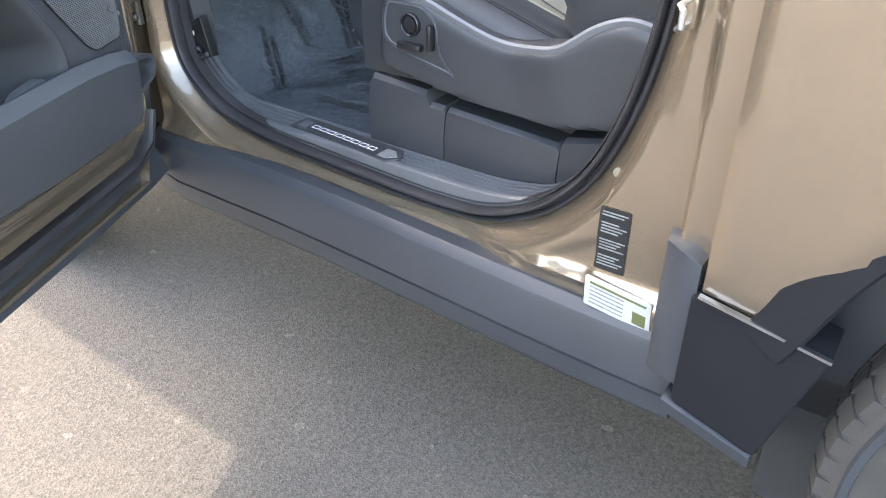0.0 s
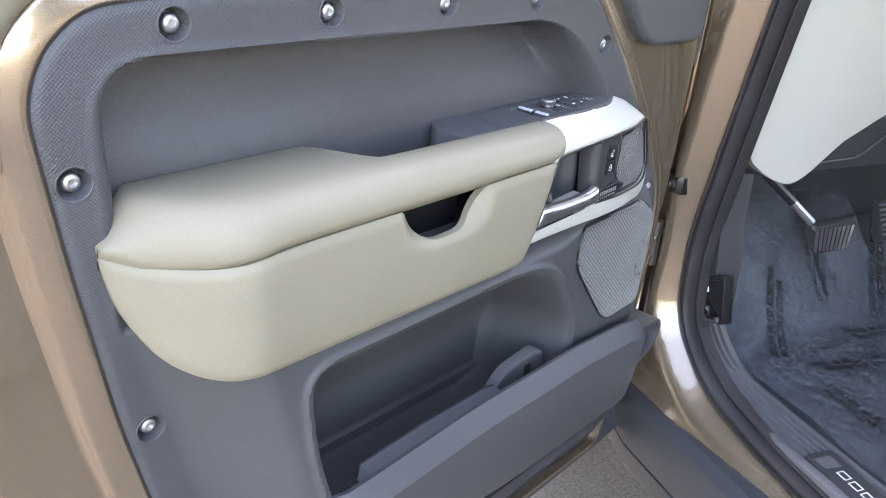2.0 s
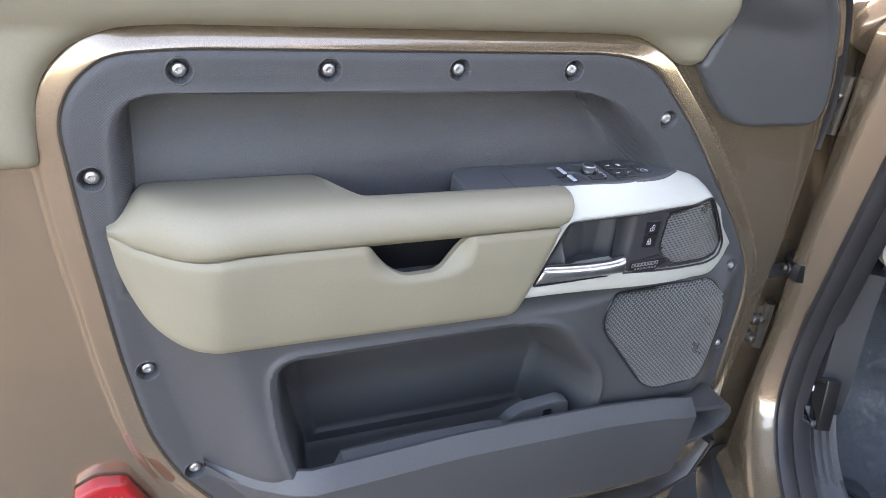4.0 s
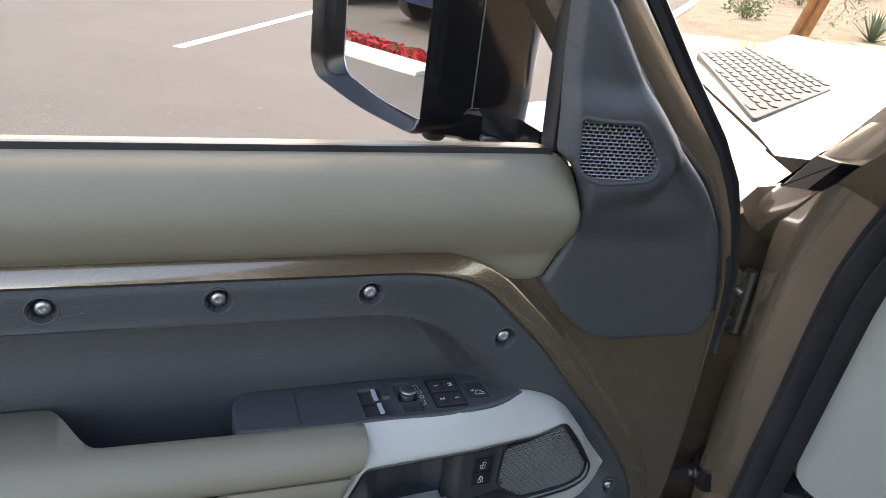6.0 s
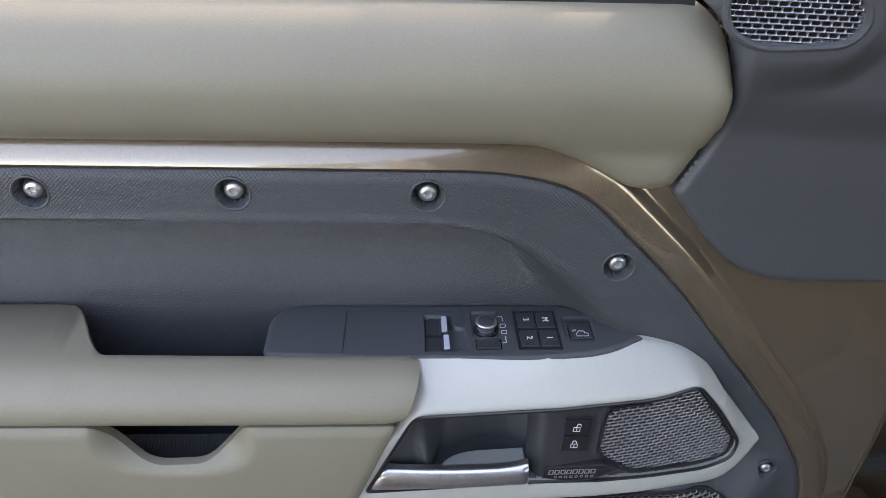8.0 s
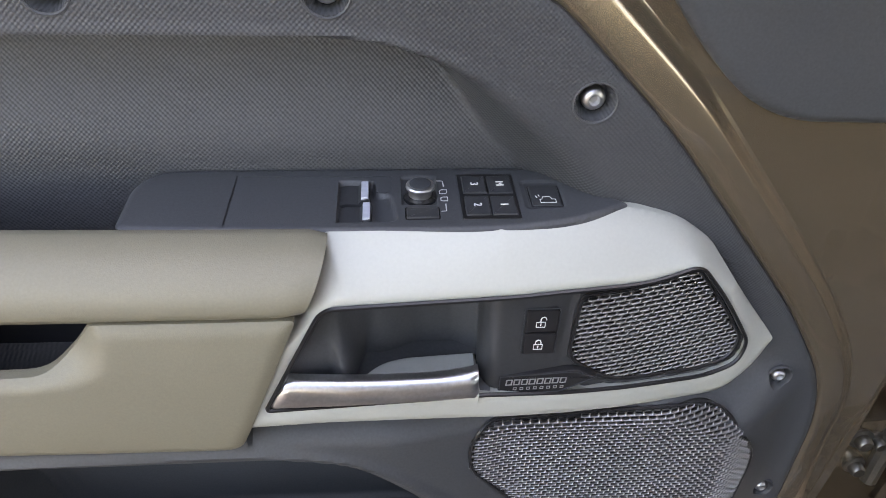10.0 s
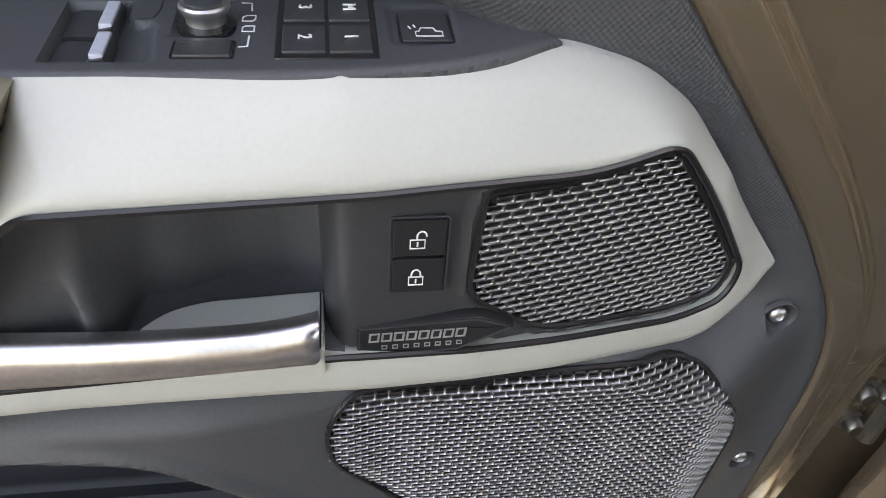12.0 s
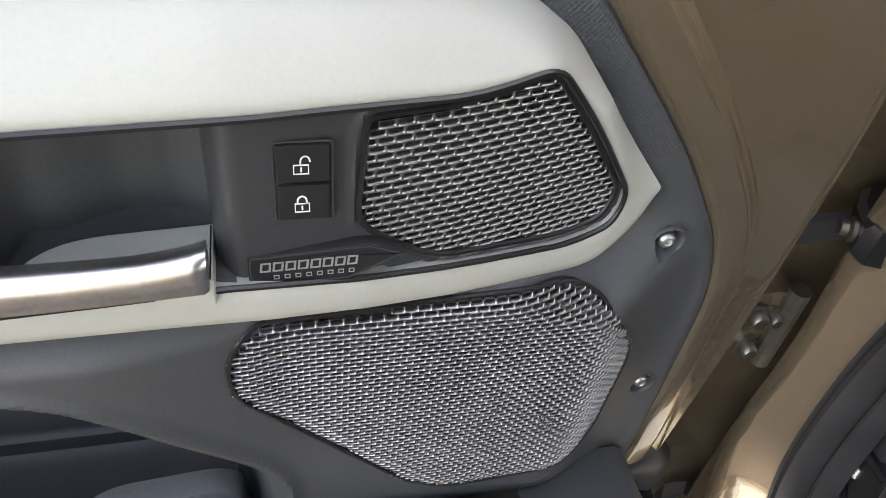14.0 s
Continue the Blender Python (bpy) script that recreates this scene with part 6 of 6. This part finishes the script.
VAL = rounded([(0.527, 0.882), (0.56, 0.893), (0.64, 0.874), (0.72, 0.845), (0.80, 0.824), (0.90, 0.838), (0.96, 0.885), (1.01, 0.905), (1.09, 0.885), (1.10, 0.735), (0.98, 0.722), (0.90, 0.705), (0.78, 0.703), (0.65, 0.718), (0.53, 0.742), (0.518, 0.80)],
              [0.01, 0.02, 0.03, 0.04, 0.04, 0.03, 0.03, 0.03, 0.02, 0.02, 0.04, 0.04, 0.05, 0.05, 0.02, 0.03], 4)


def valance_depth(p, s):
    y = 0.128 - 0.012 * smooth01((p[:, 0] - 0.80) / 0.12) + 0.02 * smooth01((0.56 - p[:, 0]) / 0.05)
    t = np.clip(-s / np.where(p[:, 1] > 0.78, 0.026, 0.014), 0, 1)
    return y + np.where(p[:, 1] > 0.78, 0.026, 0.016) * (1 - np.sqrt(np.maximum(1 - (1 - t) ** 2, 0)))


of_seat(relief("side_valance", sdf(VAL), (0.51, 0.69, 1.11, 0.915), 0.008, valance_depth, DARK, None, 0.04, "charcoal plastic seat side"))
edge_line = [q for q in VAL if q[1] > 0.815 and q[0] > 0.53 and q[0] < 1.085 and not (q[0] > 1.07 and q[1] < 0.87)]
# rounded upper edge with its bright band of reflected sky painted on
of_seat(sweep("valance_sheen", [(a, float(valance_depth(np.array([[a, b]]), np.array([-0.012]))[0]) + 0.002, b - 0.010) for a, b in edge_line], [(-0.012, 0.001), (-0.008, -0.0025), (0.0, -0.001), (0.007, 0.004), (0.012, 0.016), (0.002, 0.02)], (0, 1, 0), SEATSHEEN, label="rounded top edge, pale with painted sky sheen"))
PANEL = rounded([(0.561, 0.862), (0.640, 0.862), (0.668, 0.838), (0.672, 0.790), (0.704, 0.752), (0.596, 0.774), (0.553, 0.794), (0.550, 0.830)], [0.014, 0.02, 0.016, 0.02, 0.004, 0.02, 0.016, 0.02], 4)
pan = of_seat(slab("control_panel", PANEL, 0.1262, 0.134, CHARCOAL, None, 0.002, dish=0.003))
of_seat(sweep("panel_bead", [(a, 0.1258, b) for a, b in PANEL[15:] + PANEL[:3]], circle(0.0009, 6), (0, 1, 0), CLADDING))
lathe("recline_knob", [(0.021, 0.002), (0.020, -0.004), (0.018, -0.0055), (0.0165, -0.004), (0.0155, 0.0005), (0.013, 0.0005), (0.0125, -0.004), (0.0001, -0.005)], (0.613, 0.126, 0.828), (0, 1, 0), SATIN, pan)
block("seat_switch", (0.588, 0.114, 0.784), (0.640, 0.130, 0.798), SATIN, pan, 0.005)
block("seat_switch", (0.652, 0.114, 0.790), (0.664, 0.130, 0.836), SATIN, pan, 0.005)


def cushion_top(u, v):
    front = 0.075 * (1 - math.sqrt(max(0.0, 1 - max(0.0, (0.565 - u) / 0.085) ** 2)))
    w = min(v - 0.150, 0.66 - v)  # distance in from the nearer side
    side = 0.050 * max(0.0, 1 - w / 0.085) ** 2.2 + 0.03 * max(0.0, 1 - w / 0.012) ** 2
    return 0.945 - 0.31 * (u - 0.54) - front - side


def cushion_rings():
    vs = (0.150, 0.154, 0.160, 0.170, 0.185, 0.205, 0.235, 0.30, 0.40, 0.52, 0.58, 0.62, 0.645, 0.656, 0.66)
    return [[(u, v, cushion_top(u, v)) for v in vs] + [(u, 0.658, 0.72), (u, 0.152, 0.72)] for u in np.concatenate([np.linspace(0.482, 0.565, 10), np.linspace(0.58, 1.06, 14)])]


def insert_ring(u):
    v0 = 0.232 + 0.036 * float(np.clip((0.592 - u) / 0.050, 0, 1))
    return [(u, v, cushion_top(u, v) + e) for v, e in ((v0, -0.004), (v0 + 0.002, 0.0012), (v0 + 0.008, 0.003), (0.32, 0.005), (0.42, 0.005), (0.55, 0.003), (0.556, -0.004))] + [(u, 0.556, cushion_top(u, 0.55) - 0.02), (u, v0, cushion_top(u, v0) - 0.02)]


of_seat(loft("cushion", cushion_rings(), SEATHIDE, None, label="black leather", sharp=60))
of_seat(loft("cushion_centre", [insert_ring(u) for u in np.linspace(0.542, 1.0, 24)], LEATHER, None, label="olive grey leather insert", sharp=60))
for v, w in ((0.186, 0.0012), (0.190, 0.0008)):
    of_seat(tube("seam", [(u, v, cushion_top(u, v) + 0.0006) for u in np.linspace(0.505, 1.0, 24)], w, BLACKINK))
of_seat(tube("insert_seam", [(u, v, cushion_top(u, v) + 0.0045) for u, v in rounded([(0.86, 0.240), (0.775, 0.256), (0.752, 0.30), (0.742, 0.40), (0.742, 0.54)], 0.02, 4)], 0.0013, DARK))
of_seat(loft("backrest", [[(u + 0.34 * (z - 0.85) + (o * (1 + 1.1 * float(smooth01((z - 0.86) / 0.12))) if o < 0 else o), v, z) for v, o, u in ((0.150, 0.02, 0.94), (0.160, -0.035, 0.94), (0.20, -0.075, 0.94), (0.26, -0.06, 0.94), (0.32, 0.0, 0.94), (0.52, 0.0, 0.94), (0.60, -0.07, 0.94), (0.65, 0.0, 0.94), (0.65, 0.12, 0.94), (0.155, 0.12, 0.94))] for z in (0.85, 0.88, 0.95, 1.05, 1.2, 1.35, 1.48)], SEATHIDE, None, label="black leather", sharp=50))
of_seat(loft("backrest_centre", [[(0.928 + 0.34 * (z - 0.85), v, z) for v in (0.30, 0.33, 0.52, 0.53)] + [(0.98 + 0.34 * (z - 0.85), v, z) for v in (0.53, 0.30)] for z in (0.87, 1.0, 1.3, 1.44)], LEATHER, None))

# ---- protective film on the floor ----
film_sd = sdf(rounded([(-0.26, 0.17), (0.0, 0.20), (0.045, 0.255), (0.20, 0.258), (0.378, 0.238), (0.364, 0.375), (0.45, 0.42), (0.455, 0.66), (0.10, 0.74), (-0.26, 0.74)], 0.015, 3))


def film_h(p):
    return np.array([0.012 * abs(noise.noise((a * 7, b * 8, 0.3))) + 0.006 * abs(noise.noise((a * 16 + b * 6, b * 15, 1.7))) + 0.0015 * abs(noise.noise((a * 48, b * 40 + a * 20, 4.1))) for a, b in p]) + 0.24 * smooth01((0.02 - p[:, 0]) / 0.34)


def laid(ob):
    me = ob.data
    for v in me.vertices:
        a, c, b = v.co
        v.co = (a, b, 0.500 - c)
    me.flip_normals()
    ob.matrix_world = car.matrix_world
    return ob


mat_ob = laid(relief("floor_mat", film_sd, (-0.3, 0.14, 0.5, 0.78), 0.02, lambda p, s: -0.24 * smooth01((0.02 - p[:, 0]) / 0.34) + 0.001, FLOORMAT, None, 0.006))
tagged(mat_ob, "dark floor mat under clear film in the footwell", "floor mat")
film = laid(relief("floor_film", film_sd, (-0.3, 0.14, 0.5, 0.78), 0.005, lambda p, s: -film_h(p) - 0.016, FILM, None, 0.0))
tagged(film, "crumpled clear protective film printed in black over the floor mat", "plastic film")
PRINT = ("PROTECTIVE COVER", "DEALER MUST REMOVE")
for a, b, r in ((0.240, 0.356, 2), (-0.045, 0.405, 146), (-0.10, 0.735, 144), (-0.165, 0.575, 170), (0.018, 0.65, 85), (0.094, 0.49, 86), (0.235, 0.535, 2)):
    for line, tx in enumerate(PRINT):
        off = 0.021 * (line - 0.5)
        ob = lettering("film_print", tx, 0.0195, pose(a - math.sin(radians(r)) * off, b + math.cos(radians(r)) * off, 0, 0, 0, r), BLACKINK, film, "black printed words", 0.0003)
        for v, h in zip(ob.data.vertices, film_h(np.array([v.co[:2] for v in ob.data.vertices]))):
            v.co.z = 0.5195 + h

# ---- ground and surroundings ----
bm = bmesh.new()
bmesh.ops.create_grid(bm, x_segments=40, y_segments=40, size=150)
tagged(part("ground", bm, ASPHALT), "sun-bleached brown asphalt car park", "ground", kind="structure")
LD = Vector((0.54, 0.84, 0)).normalized()
LN = Vector((-LD.y, LD.x, 0))
for k, (sx, sy) in enumerate(((0.0, 7.05), (-2.32, 8.6), (-4.64, 10.15), (-6.96, 11.7))):
    a = Vector((sx, sy, 0.004))
    bm = bmesh.new()
    n = 24
    rows = [[bm.verts.new(a + LD * (5.6 * i / n) + LN * (w + 0.004 * noise.noise((i * 1.3, w * 50, k)))) for w in (-0.055, 0.055)] for i in range(n + 1)]
    for r, q in zip(rows, rows[1:]):
        bm.faces.new((r[1], r[0], q[0], q[1]))
    tagged(part("parking_line", bm, LINEPAINT), "worn white parking line on the asphalt", "parking line", "parking lines", "structure")

KD = Vector((0.66, 0.75, 0)).normalized()
KN = Vector((KD.y, -KD.x, 0))
K0 = Vector((6.6, 9.4, 0)) - KD * 4
kerb_path = [K0 + KD * (1.5 * i) for i in range(30)]
sweep("kerb", kerb_path, [(0.09, -0.05), (0.09, 0.11), (0.07, 0.14), (-0.07, 0.15), (-0.09, 0.13), (-0.09, -0.05)], (0, 0, 1), CONCRETE)
tagged(bpy.data.objects["kerb"], "pale concrete kerb beside the planting bed", "kerb", kind="structure")
bm = bmesh.new()
grid = []
for i in range(41):
    grid.append([bm.verts.new(K0 + KD * (1.05 * i) + KN * (0.05 + 0.75 * j) + Vector((0, 0, 0.10 + 0.10 * noise.noise((i * 0.35, j * 0.35, 0)) + 0.02 * j))) for j in range(25)])
for r, q in zip(grid, grid[1:]):
    for j in range(24):
        bm.faces.new((r[j], r[j + 1], q[j + 1], q[j]))
bmesh.ops.recalc_face_normals(bm, faces=bm.faces)
tagged(part("planting_bed", bm, MULCH), "tan gravel planting bed", "planting bed", kind="structure")

rnd = random.Random(4)


def shrub(name, at, r, h, n, material, label):
    verts, faces = [], []
    for _ in range(n):
        a, e, d = rnd.uniform(0, 6.283), rnd.uniform(0.05, 1.5), rnd.random() ** 0.4
        c = Vector((math.cos(a) * math.cos(e) * r * d, math.sin(a) * math.cos(e) * r * d, math.sin(e) * h * d + 0.03))
        s = rnd.uniform(0.03, 0.075)
        t = Vector((rnd.uniform(-1, 1), rnd.uniform(-1, 1), rnd.uniform(-0.3, 1))).normalized()
        w = t.orthogonal().normalized()
        k = len(verts)
        verts += [c - w * s * 0.4, c + t * s - w * s * 0.1 , c + t * s * 1.5, c + w * s * 0.4]
        faces.append((k, k + 1, k + 2, k + 3))
    base = Vector(at)
    ob = tagged(new(name), label, "shrub", "shrubs of the bed")
    ob.location = base
    solid("foliage", verts, faces, material, ob)
    for k in range(5):
        a = k * 1.257
        tube("stem", [(0, 0, -0.1), (math.cos(a) * r * 0.25, math.sin(a) * r * 0.25, h * 0.4), (math.cos(a) * r * 0.5, math.sin(a) * r * 0.5, h * 0.75)], [0.02, 0.012, 0.006], BARK, ob, 5)
    return ob


def agave(at, r):
    ob = tagged(new("agave"), "grey-green spiky agave in the gravel", "agave", "agaves of the bed")
    ob.location = at
    for k in range(34):
        a, e = k * 2.4, 0.25 + 1.15 * (k / 34) ** 0.8
        d = Vector((math.cos(a) * math.cos(e), math.sin(a) * math.cos(e), math.sin(e)))
        w = Vector((-math.sin(a), math.cos(a), 0))
        up = d.cross(w)
        loft("blade", [[d * r * t + w * s - up * 0.0, d * r * t + up * s * -0.35, d * r * t - w * s, d * r * t + up * s * 0.15] for t, s in ((0.0, 0.02), (0.35, 0.028), (0.7, 0.018), (1.0, 0.001))], AGAVE, ob)
    return ob


def bed(k, j):
    q = K0 + KD * k + KN * j
    return (q.x, q.y, 0.12 + 0.02 * j)


for k, j, r, h in ((14.0, 2.2, 0.7, 0.8), (19.0, 4.0, 0.8, 0.9), (13.0, 6.5, 0.7, 0.8), (17.0, 8.5, 0.9, 0.9), (23.0, 7.5, 1.0, 1.0), (25.0, 11.0, 1.1, 1.1), (20.0, 12.0, 1.0, 1.0)):
    shrub("shrub", bed(k, j), r, h, 900, LEAF, "leafy green desert shrub in the gravel bed")
for k, j, r in ((9.5, 5.2, 0.55), (11.5, 7.4, 0.6), (8.3, 6.8, 0.5), (15.0, 5.2, 0.6), (14.2, 9.6, 0.7)):
    agave(bed(k, j), r)
agave((11.2, 9.70, 0.15), 0.55)
shrub("shrub", (10.36, 11.94, 0.12), 0.45, 0.6, 700, LEAF, "leafy green desert shrub in the gravel bed")


def young_tree(at, lean):
    """A sapling tied to two stakes, with drooping leafy twigs."""
    ob = tagged(new("young_tree"), "young leafy tree tied to two orange-brown wooden stakes", "tree")
    ob.location = at
    side = Vector((0.70, -0.71, 0.0))
    for k, off in enumerate((-0.075, 0.075)):
        foot = side * off
        tube("stake", [foot - Vector((0, 0, 0.15)), foot + side * lean + Vector((0, 0, 0.9)), foot + side * lean * 2 + Vector((0, 0, 1.9))], [0.065, 0.062, 0.058], BARK, ob, 10)
    tube("trunk", [(0, 0, -0.1), side * lean + Vector((0.05, 0.03, 0.9)), side * lean * 2 + Vector((0.05, 0.0, 1.8)), side * lean * 2.4 + Vector((0, 0, 2.7))], [0.04, 0.036, 0.03, 0.012], BARK, ob, 8)
    tube("tie", [side * (lean * 0.9 - 0.16) + Vector((0, 0, 0.86)), side * (lean * 0.9) + Vector((-0.07, -0.07, 0.87)), side * (lean * 0.9 + 0.16) + Vector((0, 0, 0.86))], 0.012, RUBBER, ob, 6)
    verts, faces = [], []
    tips = [(-0.75, 0.30), (-0.60, 0.55), (-0.45, 0.78), (-0.20, 0.62), (-0.12, 0.88), (0.50, 0.30), (0.55, 0.55), (0.62, 0.80), (0.35, 0.90)] + [(rnd.uniform(-0.9, 0.9), rnd.uniform(1.1, 2.9)) for _ in range(24)]
    for a, h in tips:
        top = side * lean * 1.5 + Vector((0, 0, max(h + 0.5, 1.2)))
        mid = side * a * 0.8 + Vector((rnd.uniform(-0.2, 0.2), rnd.uniform(-0.2, 0.2), h + 0.32))
        tip = side * a + Vector((rnd.uniform(-0.25, 0.25), rnd.uniform(-0.25, 0.25), h))
        tube("twig", [top, mid, tip], [0.012, 0.007, 0.003], BARK, ob, 5)
        for _ in range(95):
            w = rnd.random()
            c = mid.lerp(tip, w) + Vector((rnd.gauss(0, 0.09), rnd.gauss(0, 0.09), rnd.gauss(0, 0.08)))
            t = Vector((rnd.uniform(-1, 1), rnd.uniform(-1, 1), rnd.uniform(-1, 0.6))).normalized()
            u = t.orthogonal().normalized()
            sz, k = rnd.uniform(0.022, 0.045), len(verts)
            verts += [c - u * sz * 0.45, c + t * sz * 0.8 - u * sz * 0.2, c + t * sz * 1.6, c + t * sz * 0.7 + u * sz * 0.4]
            faces.append((k, k + 1, k + 2, k + 3))
    tagged(solid("foliage", verts, faces, LEAF, ob), kind="stuff")
    return ob


young_tree((8.81, 8.94, 0.13), 0.26)


# what the door mirror shows: a pale walk, red flowers, a second row of parked cars
MD = Vector((-0.86, -0.51, 0)).normalized()
MN = Vector((-MD.y, MD.x, 0))
M0 = Vector((-7.3, 2.8, 0))
walk_pts = [M0 + MN * w + MD * (0.010 * w * w) for w in np.linspace(-9, 1.7, 17)]
sweep("pale_walk", walk_pts, [(-0.22, -0.05), (-0.22, 0.02), (-0.20, 0.04), (0.20, 0.04), (0.22, 0.02), (0.22, -0.05)], (0, 0, 1), CONCRETE)
tagged(bpy.data.objects["pale_walk"], "pale concrete walk along the planted strip", "walk", kind="structure")
rnd = random.Random(8)


def flower_row(c0, n):
    verts, faces = [], []
    for _ in range(n):
        w, d = rnd.uniform(-9, 1.6), rnd.uniform(0.34, 0.62)
        c = c0 + MN * w + MD * (d + 0.010 * w * w) + Vector((0, 0, 0.01 + 0.03 * rnd.random()))
        t = Vector((rnd.uniform(-1, 1), rnd.uniform(-1, 1), rnd.uniform(0, 1))).normalized()
        u = t.orthogonal().normalized()
        sz = rnd.uniform(0.03, 0.06)
        k = len(verts)
        verts += [c - u * sz, c + t * sz, c + u * sz, c - t * sz * 0.6]
        faces.append((k, k + 1, k + 2, k + 3))
    return verts, faces


v, f = flower_row(M0, 5200)
tagged(solid("red_flowers", v, f, BLOOM), "low red flowers along the pale walk", "flowers", kind="stuff")
v, f = flower_row(M0, 900)
tagged(solid("flower_leaves", v, f, LEAF), "green leaves among the red flowers", "leaves", kind="stuff")
for w, d, r in ((2.0, 0.45, 0.32), (-2.2, 8.6, 0.9), (1.2, 9.2, 1.0), (4.2, 8.0, 0.9), (-5.0, 8.4, 0.9)):
    q = M0 + MN * w + MD * d
    shrub("shrub", (q.x, q.y, 0.05), r, r * 1.5, 900, LEAF, "leafy green shrub beside the pale walk")


def parked_car(at, heading, material, label):
    ob = tagged(new("parked_car"), label, "car", "cars parked across the lot")
    ob.matrix_world = pose(at[0], at[1], 0, 0, 0, heading)
    prof = [(-2.2, 0.35), (-2.25, 0.75), (-2.05, 0.98), (-1.1, 1.06), (-0.55, 1.48), (0.9, 1.52), (1.7, 1.08), (2.15, 0.98), (2.25, 0.55), (2.2, 0.35)]
    loft("body", [[(x * k2, y, 0.35 + (z - 0.35) * k) for x, z in prof] for y, k, k2 in ((-0.88, 0.80, 0.97), (-0.84, 0.97, 1.0), (-0.6, 1.0, 1.0), (0.6, 1.0, 1.0), (0.84, 0.97, 1.0), (0.88, 0.80, 0.97))], material, ob)
    for sy in (-1, 1):
        loft("side_window", [[(x, sy * y, z) for x, z in rounded([(-0.95, 1.05), (-0.52, 1.38), (0.8, 1.40), (1.4, 1.06)], 0.08, 3)] for y in (0.80, 0.868)], DARKGLASS, ob)
    for x in (-1.4, 1.4):
        for sy in (-1, 1):
            w = lathe("wheel", [(0.2, -0.10), (0.32, -0.10), (0.33, -0.07), (0.33, 0.07), (0.32, 0.10), (0.2, 0.10), (0.12, 0.085), (0.001, 0.085)], (x, sy * 0.80, 0.33), (0, sy, 0), RUBBER, ob, 24)
            lathe("hub", [(0.20, 0.0), (0.19, 0.02), (0.001, 0.03)], (x, sy * 0.895, 0.33), (0, sy, 0), ALU, w, 20)
    return ob


for w, m, lab in ((-5.5, WHITEPAINT, "white parked car across the lot"), (-2.6, WHITEPAINT, "white parked car across the lot"), (0.3, SKYBLUE, "dark blue parked car across the lot"), (3.2, WHITEPAINT, "white parked car across the lot"), (6.1, CHROME, "silver parked car across the lot")):
    q = M0 + MD * 3.7 + MN * w
    parked_car((q.x, q.y), math.degrees(math.atan2(MD.y, MD.x)) + 8, m, lab)
